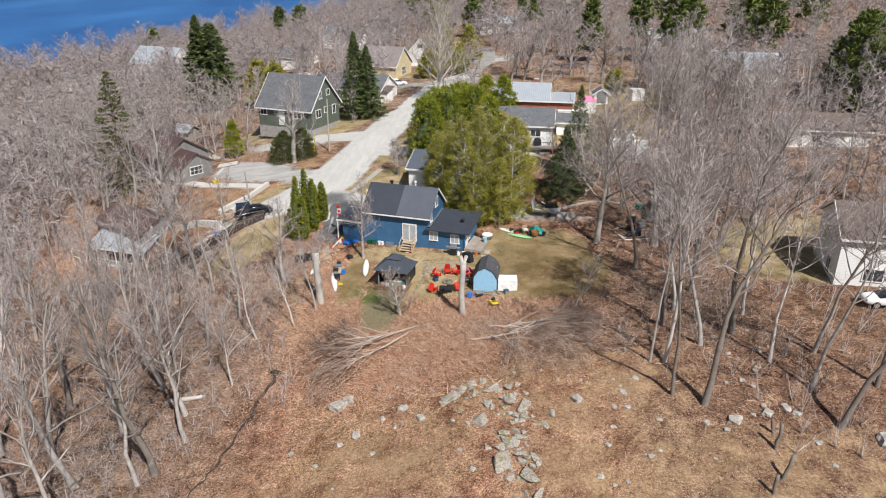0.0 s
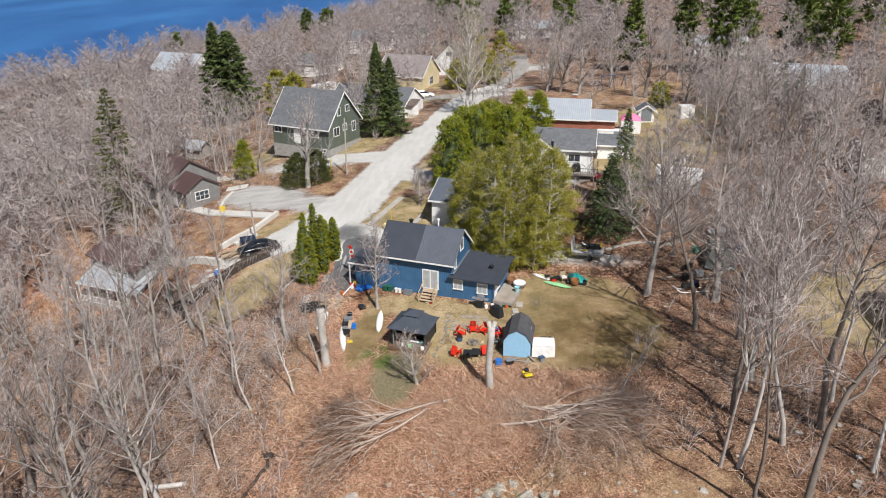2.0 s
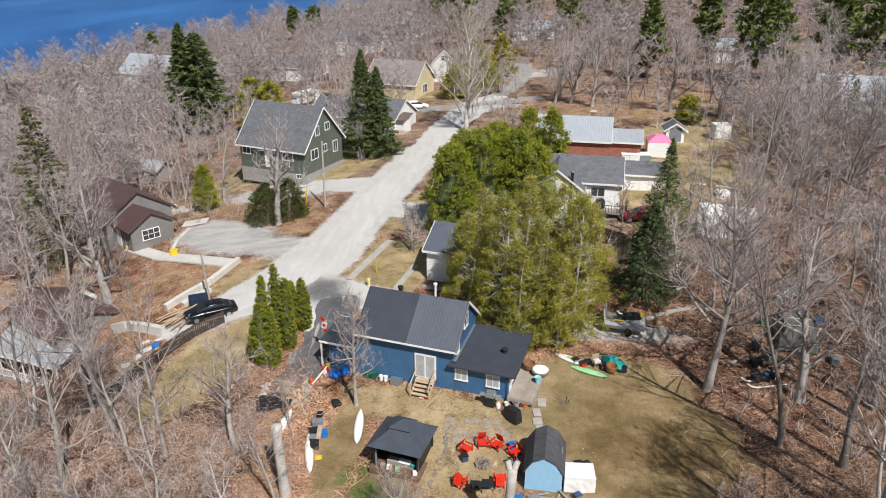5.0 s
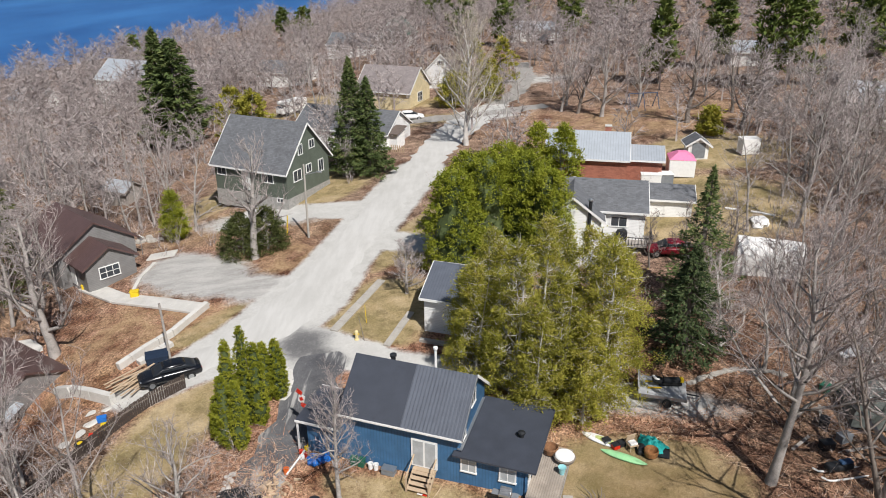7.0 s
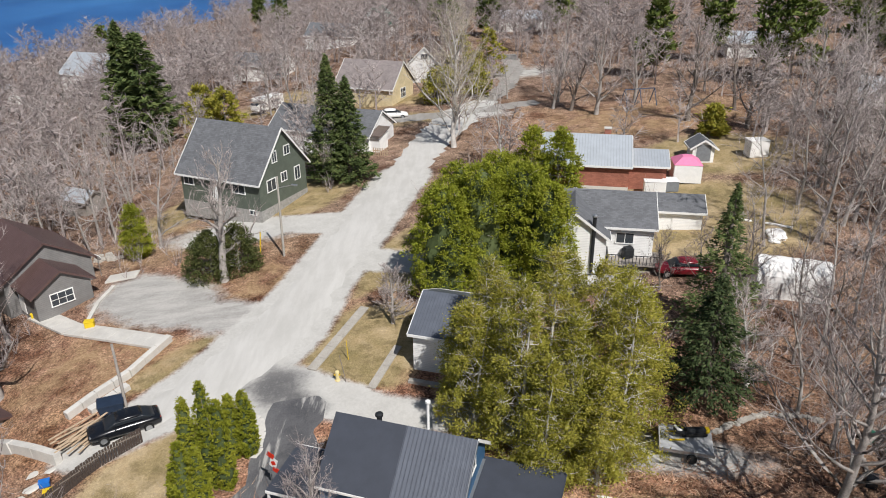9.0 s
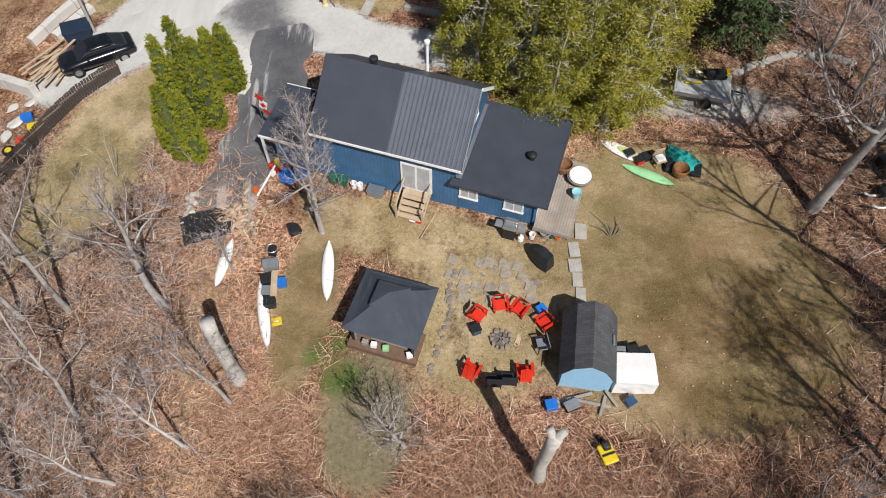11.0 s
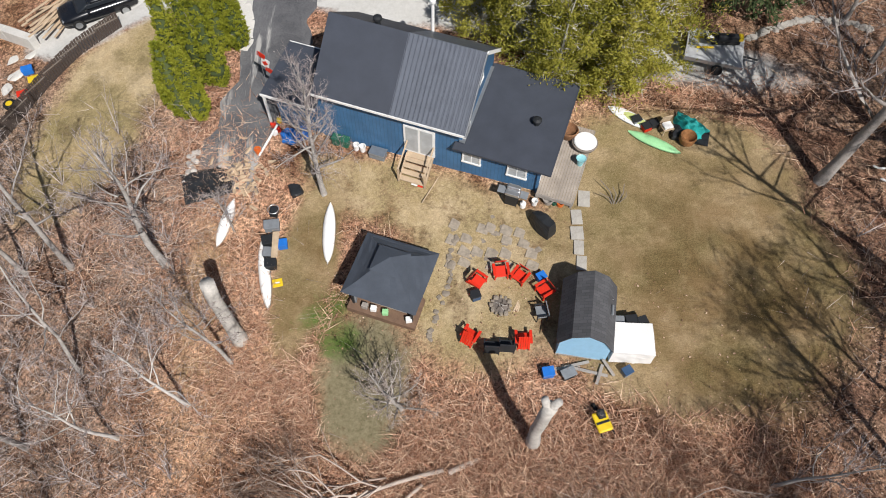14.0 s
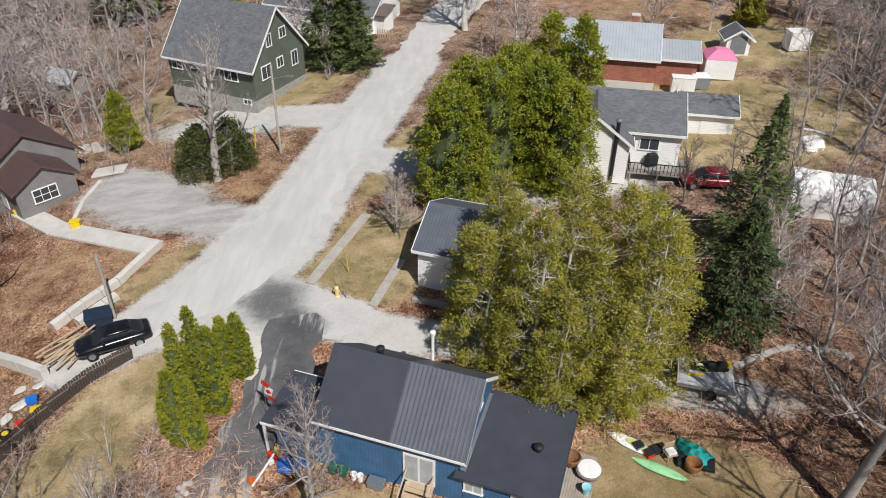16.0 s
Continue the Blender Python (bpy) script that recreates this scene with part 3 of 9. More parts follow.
def build_ground():
    def axis(near, far0, far1, step):
        core = list(np.arange(near[0], near[1] + 0.01, step))
        lo, hi, d = [near[0]], [near[1]], step
        while lo[-1] > far0 or hi[-1] < far1:
            d = min(d * 1.16, 60)
            lo.append(lo[-1] - d), hi.append(hi[-1] + d)
        return np.array(lo[:0:-1] + core + hi[1:])
    xs, ys = axis((-40, 34), -2200, 2200, 0.56), axis((34, 118), -900, 2600, 0.56)
    gx, gy = np.meshgrid(xs, ys)
    rough = np.zeros_like(gx)
    flat = gx.ravel(), gy.ravel()
    z = height(gx, gy)
    far = np.hypot(gx, gy - 70) > 900
    z = np.where(far & (shore(gx, gy) < 0), z + 14 * np.clip((np.hypot(gx, gy - 70) - 900) / 600, 0, 1), z)
    lump = np.array([noise.noise((x * 0.55, y * 0.55, 0)) + 0.6 * noise.noise((x * 1.4, y * 1.4, 5)) if abs(x) < 40 and 34 < y < 118 else 0.0 for x, y in zip(*flat)]).reshape(gx.shape)
    yard = np.max([blob(gx, gy, *l, soft=0.25) for l in LAWNS], axis=0)
    z = z + lump * 0.10 * (1 - 0.8 * yard) * np.clip((np.hypot(gx + 3, gy - 73) - 5) / 4, 0.0, 1) * (shore(gx, gy) < 0) * np.clip((off_road(gx, gy) - 5) / 3, 0, 1)
    n, k = len(xs), len(ys)
    idx = np.arange(n * k).reshape(k, n)
    quads = np.stack([idx[:-1, :-1], idx[:-1, 1:], idx[1:, 1:], idx[1:, :-1]], -1).reshape(-1, 4)
    me = bpy.data.meshes.new("ground")
    me.from_pydata(np.stack([gx, gy, z], -1).reshape(-1, 3).tolist(), [], quads.tolist())
    me.polygons.foreach_set("use_smooth", [True] * len(me.polygons))
    LAWN_SHARE = [1, 1, 0.72, 0.66, 0.85, 1, 0.75]
    for name, zones in (("lawn", LAWNS), ("soil", BARE), ("green", GREENS), ("grit", GRIT), ("tar", TAR), ("park", PARK), ("sedge", SEDGE), ("fresh_leaves", FRESH), ("moss", MOSS)):
        v = np.max([blob(gx, gy, *q, soft=0.3 if name == "lawn" else 0.6) * (LAWN_SHARE[k] if name == "lawn" and k < 7 else 1) for k, q in enumerate(zones)], axis=0) * (1.0 if name in ("lawn", "grit", "park", "sedge", "fresh_leaves", "moss") else 0.66 if name == "green" else 0.95 if name == "soil" else 0.75)
        if name == "grit":
            v = np.maximum(v, gravel_share(gx, gy))
        if name == "lawn":
            v = v * (1 - gravel_share(gx, gy))
        at = me.attributes.new(name, "FLOAT", "POINT")
        at.data.foreach_set("value", v.ravel().astype(np.float32))
    at = me.attributes.new("old_leaves", "FLOAT", "POINT")
    v = np.clip((gy - 84) / 18, 0, 1) * (1 - 0.7 * blob(gx, gy, -24, 96, 12, 14, soft=0.5)) * (1 - 0.9 * blob(gx, gy, 28, 143, 22, 13, soft=0.5)) + np.clip((-13 - gx + 3 * lump) / 7, 0, 1) * np.clip((80 - gy) / 5, 0, 0.9) + np.clip((gx - 12) / 8, 0, 0.35)
    at.data.foreach_set("value", np.clip(v, 0, 1).ravel().astype(np.float32))
    # wooded zones east and south-west where tree shade is painted onto the litter
    at = me.attributes.new("shady_litter", "FLOAT", "POINT")
    v = np.clip((gx - 11) / 7 + 0.3 * lump, 0, 1) * np.clip((100 - gy) / 20, 0, 1) + np.clip((-15 - gx + 3 * lump) / 6, 0, 1) * np.clip((62 - gy) / 10, 0, 0.8)
    at.data.foreach_set("value", np.clip(v, 0, 1).ravel().astype(np.float32))
    me.materials.append(M_ground)
    tagged(new("ground", me), "brown leaf litter and patchy dry spring lawn", "ground", kind="structure")


build_ground()


def build_lake():
    ys = np.concatenate([np.arange(-400, 1100, 25), [1100, 1400]])
    vs, fs = [], []
    for y in ys:
        line = float(np.interp(y, SHORE_Y, SHORE_X))
        vs += [(line + 5, y, -8.35), (-2000, y, -8.35)]
    for k in range(len(ys) - 1):
        fs.append((2 * k, 2 * k + 2, 2 * k + 3, 2 * k + 1))
    me = mesh_of("water", vs, fs)
    me.materials.append(M_water)
    tagged(new("water", me), "blue rippled lake with wind streaks", "lake", kind="structure")


build_lake()


def draped(name, line, widths, mat, label, lift=0.05, rag=0.25, kind="structure", category="road"):
    """A strip of road laid on the land along a line, with uneven edges."""
    pts, ws = [], []
    for (a, b, wa, wb) in zip(line, line[1:], widths, widths[1:]):
        n = max(2, int(math.dist(a, b) / 0.7))
        for k in range(n):
            t = k / n
            pts.append((a[0] + (b[0] - a[0]) * t, a[1] + (b[1] - a[1]) * t)), ws.append(wa + (wb - wa) * t)
    pts.append(line[-1]), ws.append(widths[-1])
    pts = np.array(pts)
    for _ in range(6):
        pts[1:-1] = (pts[:-2] + 2 * pts[1:-1] + pts[2:]) / 4
    tang = np.gradient(pts, axis=0)
    tang /= np.linalg.norm(tang, axis=1)[:, None]
    nor = np.stack([-tang[:, 1], tang[:, 0]], -1)
    cols = 9
    vs, fs = [], []
    for k, (p, q, w) in enumerate(zip(pts, nor, ws)):
        for j in range(cols):
            s = (j / (cols - 1) - 0.5) * w
            if j in (0, cols - 1):
                s += rag * noise.noise((p[0] * 0.8, p[1] * 0.8, j)) * 2
            x, y = p + q * s
            vs.append((x, y, gz(x, y) + (lift if 0 < j < cols - 1 else lift - 0.05)))
    for k in range(len(pts) - 1):
        for j in range(cols - 1):
            a = k * cols + j
            fs.append((a, a + 1, a + cols + 1, a + cols))
    me = mesh_of(name, vs, fs, True)
    me.materials.append(mat)
    return tagged(new(name, me), label, category, kind=kind)


draped("road", [(-24.5, 82.0), (-22.5, 83.6), (-18.2, 87.5), (-15.6, 92.5), (-14.0, 98.5), (-11, 110.5), (-7.5, 125), (-4, 140), (0, 152), (4, 160)],
       [1.6, 3.0, 5.4, 5.6, 4.8, 4.6, 5.0, 6.0, 8, 5], M_road, "pale dusty gravel road with worn tracks", 0.04, 0.45)
draped("drive_asphalt", [(-12.6, 83.9), (-12.3, 82.4), (-12.2, 80), (-12.6, 77), (-13.6, 73), (-14.2, 69.7)], [3.4, 4.0, 3.7, 3.4, 3.4, 3.1], M_asphalt, "worn dark asphalt driveway with pale scuffs", 0.075, 0.6)
draped("far_lane", [(3, 158), (8, 170), (11, 186), (11, 205)], [4, 3.6, 4.2, 4], M_lane, "grey lane going on between village houses", 0.035, 0.6)
draped("cross_street", [(-34, 152), (-18, 151), (-2, 152), (12, 157)], [3, 3.4, 5, 3.5], M_lane, "pale cross street in the village", 0.04, 0.5)


# ---- trees ----
class Wood:
    """Collects tapering tubes as one mesh."""

    def __init__(self):
        self.v, self.f = [], []

    def tube(self, pts, rad, n):
        base = len(self.v)
        for k, (p, r) in enumerate(zip(pts, rad)):
            d = (pts[min(k + 1, len(pts) - 1)] - pts[max(k - 1, 0)]).normalized()
            a = d.orthogonal().normalized()
            b = d.cross(a)
            for j in range(n):
                t = 2 * math.pi * j / n
                self.v.append(p + (a * math.cos(t) + b * math.sin(t)) * r)
        for k in range(len(pts) - 1):
            for j in range(n):
                i, i2 = base + k * n + j, base + k * n + (j + 1) % n
                self.f.append((i, i2, i2 + n, i + n))

    def cone(self, a, b, r):
        base = len(self.v)
        d = (b - a).normalized()
        u = d.orthogonal().normalized()
        w = d.cross(u)
        for j in range(3):
            t = 2.094 * j
            self.v.append(a + (u * math.cos(t) + w * math.sin(t)) * r)
        self.v.append(b)
        self.f += [(base, base + 1, base + 3), (base + 1, base + 2, base + 3), (base + 2, base, base + 3)]

    def sliver(self, a, b, r, side):
        """The thinnest twigs: one narrow tapering leaf of wood each."""
        base = len(self.v)
        self.v += [a - side * r, a + side * r, b]
        self.f.append((base, base + 1, base + 2))

    def mesh(self, name):
        return mesh_of(name, self.v, self.f, True)


def bend(rng, p, d, length, n, wander, rise):
    pts = [p.copy()]
    for _ in range(n):
        d = (d + Vector((rng.gauss(0, wander), rng.gauss(0, wander), rng.gauss(0, wander) + rise))).normalized()
        p = p + d * (length / n)
        pts.append(p.copy())
    return pts


def bare_meshes(seed, h, r, limbs=9, subs=6, twigs=7, fine=0, fork=0.3, spread=0.9, lean=(0, 0), wood=None, wander=0.07, thick=1.0, crook=0.19, reach=1.0):
    """Trunk and limbs of a leafless tree in one mesh, its twigs in another."""
    rng = random.Random(seed)
    trunk, tw = wood or Wood(), wood or Wood()
    start = Vector((lean[0], lean[1], 1)).normalized()
    main = bend(rng, Vector((0, 0, -0.4)), start, h * 0.92, 8, wander, 0.03)
    trunk.tube(main, [r * (1.25 if k == 0 else 1 - 0.85 * k / 8) for k in range(9)], 7)
    for i in range(limbs):
        t = fork + (0.97 - fork) * (i + rng.random() * 0.6) / limbs
        k = min(int(t * 8), 7)
        p = main[k].lerp(main[k + 1], t * 8 - k)
        az = i * 2.4 + rng.uniform(-0.5, 0.5)
        up = rng.uniform(0.4, 1.0) + 0.4 * t
        d = Vector((math.cos(az) * spread, math.sin(az) * spread, up)).normalized()
        ln = h * reach * rng.uniform(0.32, 0.5) * (1.15 - 0.75 * t)
        pts = bend(rng, p, d, ln, 5, crook, 0.09)
        rr = max(r * (1 - 0.8 * t) * 0.56, 0.022 * thick)
        trunk.tube(pts, [rr * (1 - 0.78 * q / 5) for q in range(6)], 4)
        for j in range(subs):
            s = 0.2 + 0.8 * (j + rng.random()) / subs
            k2 = min(int(s * 5), 4)
            p2 = pts[k2].lerp(pts[k2 + 1], s * 5 - k2)
            base = (pts[k2 + 1] - pts[k2]).normalized()
            d2 = (base * 0.7 + Vector((rng.gauss(0, 0.55), rng.gauss(0, 0.55), rng.gauss(0.3, 0.35)))).normalized()
            l2 = ln * rng.uniform(0.3, 0.55) * (1.1 - 0.5 * s)
            pts2 = bend(rng, p2, d2, l2, 3, 0.16, 0.06)
            r2 = max(rr * 0.4 * (1 - 0.5 * s), 0.012 * thick)
            tw.tube(pts2, [r2, r2 * 0.75, r2 * 0.5, r2 * 0.2], 3)
            for q in range(twigs):
                s3 = 0.15 + 0.85 * (q + rng.random()) / twigs
                k3 = min(int(s3 * 3), 2)
                p3 = pts2[k3].lerp(pts2[k3 + 1], s3 * 3 - k3)
                d3 = ((pts2[k3 + 1] - pts2[k3]).normalized() * 0.8 + Vector((rng.gauss(0, 0.5), rng.gauss(0, 0.5), rng.gauss(0.2, 0.4)))).normalized()
                l3 = l2 * rng.uniform(0.3, 0.7)
                e3 = p3 + d3 * l3
                tw.cone(p3, e3, 0.011 * thick)
                for _ in range(fine):
                    p4 = p3.lerp(e3, rng.uniform(0.15, 0.9))
                    d4 = (d3 + Vector((rng.gauss(0, 0.5), rng.gauss(0, 0.5), rng.gauss(0.1, 0.4)))).normalized()
                    tw.sliver(p4, p4 + d4 * l3 * rng.uniform(0.4, 0.85), 0.0095 * thick, d4.cross(Vector((rng.gauss(0, 1), rng.gauss(0, 1), 0.4))).normalized())
    return trunk, tw


def bare_tree(seed, x, y, h, r, label, name="bare_tree", bark=None, twig=None, rz=0.0, group="", **kw):
    t, w = bare_meshes(seed, h, r, **kw)
    ob = thing(name, x, y, None, rz, label, "tree", group)
    part("trunk", t.mesh("trunk"), bark or M_bark, ob)
    part("crown", w.mesh("crown"), twig or M_twig, ob)
    return ob


def sprays(rng, centres, per, size, spread, flat=0.5):
    """Foliage: small bent blades packed round clump centres, fanning outwards and up. Returns vertices and faces."""
    vs, fs = [], []
    for c, outward, rad in centres:
        for _ in range(per):
            o = Vector((rng.gauss(0, 1), rng.gauss(0, 1), rng.gauss(0, flat)))
            p = c + o * rad * spread
            d = (outward * 0.55 + o * 0.45 + Vector((rng.gauss(0, 0.6), rng.gauss(0, 0.6), rng.gauss(0.1, 0.55)))).normalized()
            s = d.cross(Vector((rng.gauss(0, 0.7), rng.gauss(0, 0.7), 1))).normalized()
            a, b = size * rng.uniform(0.7, 1.4), size * rng.uniform(0.16, 0.32)
            k = len(vs)
            vs += [p - d * a * 0.5, p + s * b, p + d * a * 0.6, p - s * b * 0.9]
            fs.append((k, k + 1, k + 2, k + 3))
    return vs, fs


def profile_clumps(rng, h, profile, n, lump=0.8, droop=0.0, z0=0.0):
    """Clump centres through the shell of a crown whose radius at a share of the height is profile(share)."""
    out = []
    while len(out) < n:
        t = rng.random()
        rmax = profile(t)
        if rng.random() > rmax / 1.0 and rng.random() > 0.25:
            continue
        az = rng.uniform(0, 2 * math.pi)
        rr = rmax * (0.55 + 0.45 * rng.random() ** 0.5) * (1 + 0.38 * noise.noise((math.cos(az) * 1.6, math.sin(az) * 1.6, t * 6 + h * 3)))
        c = Vector((rr * math.cos(az), rr * math.sin(az), z0 + t * h))
        out.append((c, Vector((math.cos(az), math.sin(az), 0.7 - droop)).normalized(), lump * (0.6 + 0.6 * rng.random())))
    return out


def cedar(name, seed, x, y, h, rad, clumps, per, size, mat, label, lump=0.5, group="", z=None, skirt=0.25, top=0.8, boughs=0, bare=0.1, core=0.0, close=0.42, flat=0.55):
    """An evergreen whose sprays sit in clumps along rising boughs, or, with no boughs given, through a close shell."""
    rng = random.Random(seed)

    def prof(t):
        return rad * min(1.0, (skirt + t * 4)) * (1 - t ** 2.2) ** top + 0.05
    ob = thing(name, x, y, z, rng.uniform(0, 360), label, "tree", group)
    w = Wood()
    w.tube(bend(rng, Vector((0, 0, -0.3)), Vector((0, 0, 1)), h * 0.92, 6, 0.03, 0.0), [max(rad * 0.06, 0.07) * (1 - k / 7) for k in range(7)], 7)
    spots = []
    for k in range(boughs or 30):
        t = bare + (0.98 - bare) * (k + rng.random()) / (boughs or 30)
        az = k * 2.4 + rng.uniform(-0.4, 0.4)
        out = Vector((math.cos(az), math.sin(az), 0))
        reach = prof(t) * rng.uniform(0.6, 1.12)
        root = Vector((0, 0, max(t * h - reach * 0.45, 0.3)))
        tip = root + out * reach + Vector((0, 0, reach * rng.uniform(0.25, 0.75)))
        w.cone(root, root.lerp(tip, 0.9), 0.045 * min(1, rad / 1.2))
        for _ in range(7 if name == "white_cedar" else 4):
            a = root.lerp(tip, rng.uniform(0.2, 0.9))
            w.cone(a, a + Vector((rng.gauss(0, 0.6), rng.gauss(0, 0.6), rng.uniform(0.0, 0.8))) * min(1, rad / 2.4), 0.018 * min(1, rad / 1.5))
        if boughs:
            n = max(3, int(clumps * (0.5 + reach / rad) / boughs))
            for q in range(n):
                s = 0.4 + 0.66 * math.sqrt((q + rng.random()) / n)
                c = root.lerp(tip, s) + Vector((rng.gauss(0, 0.17), rng.gauss(0, 0.17), rng.gauss(-0.03, 0.1))) * reach
                spots.append((c, (out + Vector((0, 0, 0.7))).normalized(), lump * rng.uniform(0.45, 1.3)))
    part("trunk", w.mesh("trunk"), M_palebark if name == "white_cedar" else M_bark, ob)
    # added solid shell, coloured dark to stand in for shade between the sprays
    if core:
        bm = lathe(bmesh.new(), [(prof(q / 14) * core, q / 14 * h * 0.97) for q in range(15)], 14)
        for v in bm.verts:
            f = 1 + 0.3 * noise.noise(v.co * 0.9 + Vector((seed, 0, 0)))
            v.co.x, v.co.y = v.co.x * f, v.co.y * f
        part("inner_foliage", bm, M_shadespruce, ob, "added dark shell standing in for shade inside the foliage")
    vs, fs = sprays(rng, spots or profile_clumps(rng, h, prof, clumps, lump), per, size, close, flat)
    part("crown", mesh_of("crown", vs, fs), mat, ob)
    return ob


def spruce_meshes(seed, h, rad, arms=170, per=22, size=0.4, droop=0.25, bare=0.06, gap=0.0, shape=0.85):
    """A conifer: boughs at all heights, each a drooping fan of needle sprays."""
    rng = random.Random(seed)
    w = Wood()
    w.tube([Vector((0, 0, -0.3)), Vector((0, 0, h * 0.5)), Vector((0, 0, h))], [rad * 0.085, rad * 0.05, 0.02], 7)
    vs, fs = [], []
    for i in range(arms):
        t = bare + (1 - bare) * (i + rng.random()) / arms
        if rng.random() < gap:
            continue
        az = i * 2.4 + rng.uniform(-0.3, 0.3)
        lobe = 1 + 0.3 * noise.noise((math.cos(az) * 1.3, math.sin(az) * 1.3, t * 5 + seed))
        reach = rad * (1 - t) ** shape * rng.uniform(0.6, 1.12) * lobe + 0.12
        out, side = Vector((math.cos(az), math.sin(az), 0)), Vector((-math.sin(az), math.cos(az), 0))
        root = Vector((0, 0, t * h))
        dip = rng.uniform(-0.12, 0.1) - droop
        w.cone(root, root + out * reach * 0.9 + Vector((0, 0, dip * reach)), 0.03)
        n = int(per * (0.4 + reach / rad))
        for q in range(n):
            s = 0.18 + 0.86 * math.sqrt((q + rng.random()) / n)
            wide = 0.36 * reach * s * (1.15 - s)
            p = root + out * (reach * s) + side * rng.gauss(0, 1) * wide + Vector((0, 0, dip * reach * s ** 1.4 + 0.12 * reach * s * s + rng.gauss(-0.05, 0.07) * rad * 0.4))
            d = (out + side * rng.gauss(0, 0.7) + Vector((0, 0, rng.gauss(-0.1, 0.35)))).normalized()
            sd = d.cross(Vector((rng.gauss(0, 0.6), rng.gauss(0, 0.6), 1))).normalized()
            a, b = size * rng.uniform(0.7, 1.4), size * rng.uniform(0.12, 0.24)
            k = len(vs)
            vs += [p - d * a * 0.5, p + sd * b, p + d * a * 0.6, p - sd * b]
            fs.append((k, k + 1, k + 2, k + 3))
    return w, vs, fs


def spruce(name, seed, x, y, h, rad, label, mat=None, group="", **kw):
    w, vs, fs = spruce_meshes(seed, h, rad, **kw)
    ob = thing(name, x, y, None, seed * 37 % 360, label, "tree", group)
    part("trunk", w.mesh("trunk"), M_darkbark, ob)
    part("crown", mesh_of("crown", vs, fs), mat or M_spruce, ob)
    return ob


# slim cedars in a close clump beside the driveway
for k, (x, y, h, r) in enumerate([(-17.1, 76.1, 6.9, 0.6), (-16.1, 76.5, 7.6, 0.64), (-15.3, 76.3, 6.4, 0.66), (-14.6, 78.9, 4.9, 0.66), (-15.5, 78.8, 4.8, 0.56), (-16.9, 74.2, 5.6, 0.62), (-16.0, 74.1, 5.2, 0.6), (-17.6, 74.7, 3.7, 0.5)]):
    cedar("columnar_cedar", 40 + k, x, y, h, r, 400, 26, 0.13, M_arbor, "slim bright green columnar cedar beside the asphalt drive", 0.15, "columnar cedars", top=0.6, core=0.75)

# tall open cedars behind the blue house, and the dense hedge farther back
for k, (x, y, h, r) in enumerate([(-0.6, 79.3, 10.0, 2.3), (2.0, 77.3, 12.4, 2.8), (4.9, 76.8, 10.4, 2.6), (7.8, 76.9, 12.2, 2.7), (9.0, 78.9, 10.6, 2.0), (4.0, 80.2, 12.6, 2.8), (1.2, 82.0, 10.0, 2.5), (6.9, 79.8, 12.0, 2.7), (0.6, 84.9, 9.4, 2.1), (-1.2, 82.6, 7.6, 1.5), (5.4, 82.9, 10.8, 2.4), (8.6, 81.8, 10.2, 2.3), (3.4, 75.7, 8.6, 2.0), (6.4, 75.4, 8.0, 1.9)]):
    cedar("white_cedar", 60 + k, x, y, h, r, 190, 88, 0.14, M_cedar, "tall open olive-yellow white cedar", 0.56, "cedars behind the house", skirt=0.45, top=0.95, boughs=60, bare=0.06, flat=0.85)
for k, (x, y, h, r) in enumerate([(-2.5, 96.5, 9.4, 3.1), (0.6, 98.8, 10.2, 3.4), (4.0, 99.5, 9.8, 3.1), (-1.2, 101.5, 9.3, 3.0), (2.4, 103.0, 9.5, 3.0), (6.0, 97.6, 8.8, 2.6)]):
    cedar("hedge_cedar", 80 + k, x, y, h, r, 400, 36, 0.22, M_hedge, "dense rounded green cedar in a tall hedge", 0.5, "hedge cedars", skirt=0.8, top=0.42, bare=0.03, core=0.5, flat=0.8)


# ---- buildings ----
def plate(bm, corners, t):
    """A slab with the given top corners (counter-clockwise from above), t thick downwards."""
    top = [bm.verts.new(c) for c in corners]
    low = [bm.verts.new((c[0], c[1], c[2] - t)) for c in corners]
    bm.faces.new(top)
    bm.faces.new(low[::-1])
    for k in range(len(top)):
        j = (k + 1) % len(top)
        bm.faces.new((top[k], low[k], low[j], top[j]))
    return bm


def gable_body(bm, x0, x1, y0, y1, z0, ze, zr, along="x"):
    """Walls with two gables; the ridge runs along x or y."""
    if along == "x":
        ym = (y0 + y1) / 2
        ends = [[(x, y0, z0), (x, y1, z0), (x, y1, ze), (x, ym, zr), (x, y0, ze)] for x in (x0, x1)]
    else:
        xm = (x0 + x1) / 2
        ends = [[(x0, y, z0), (x1, y, z0), (x1, y, ze), (xm, y, zr), (x0, y, ze)] for y in (y0, y1)]
    a, b = [[bm.verts.new(p) for p in e] for e in ends]
    bm.faces.new(a), bm.faces.new(b[::-1])
    for k in range(5):
        j = (k + 1) % 5
        bm.faces.new((a[j], a[k], b[k], b[j]))
    bmesh.ops.recalc_face_normals(bm, faces=bm.faces)
    return bm


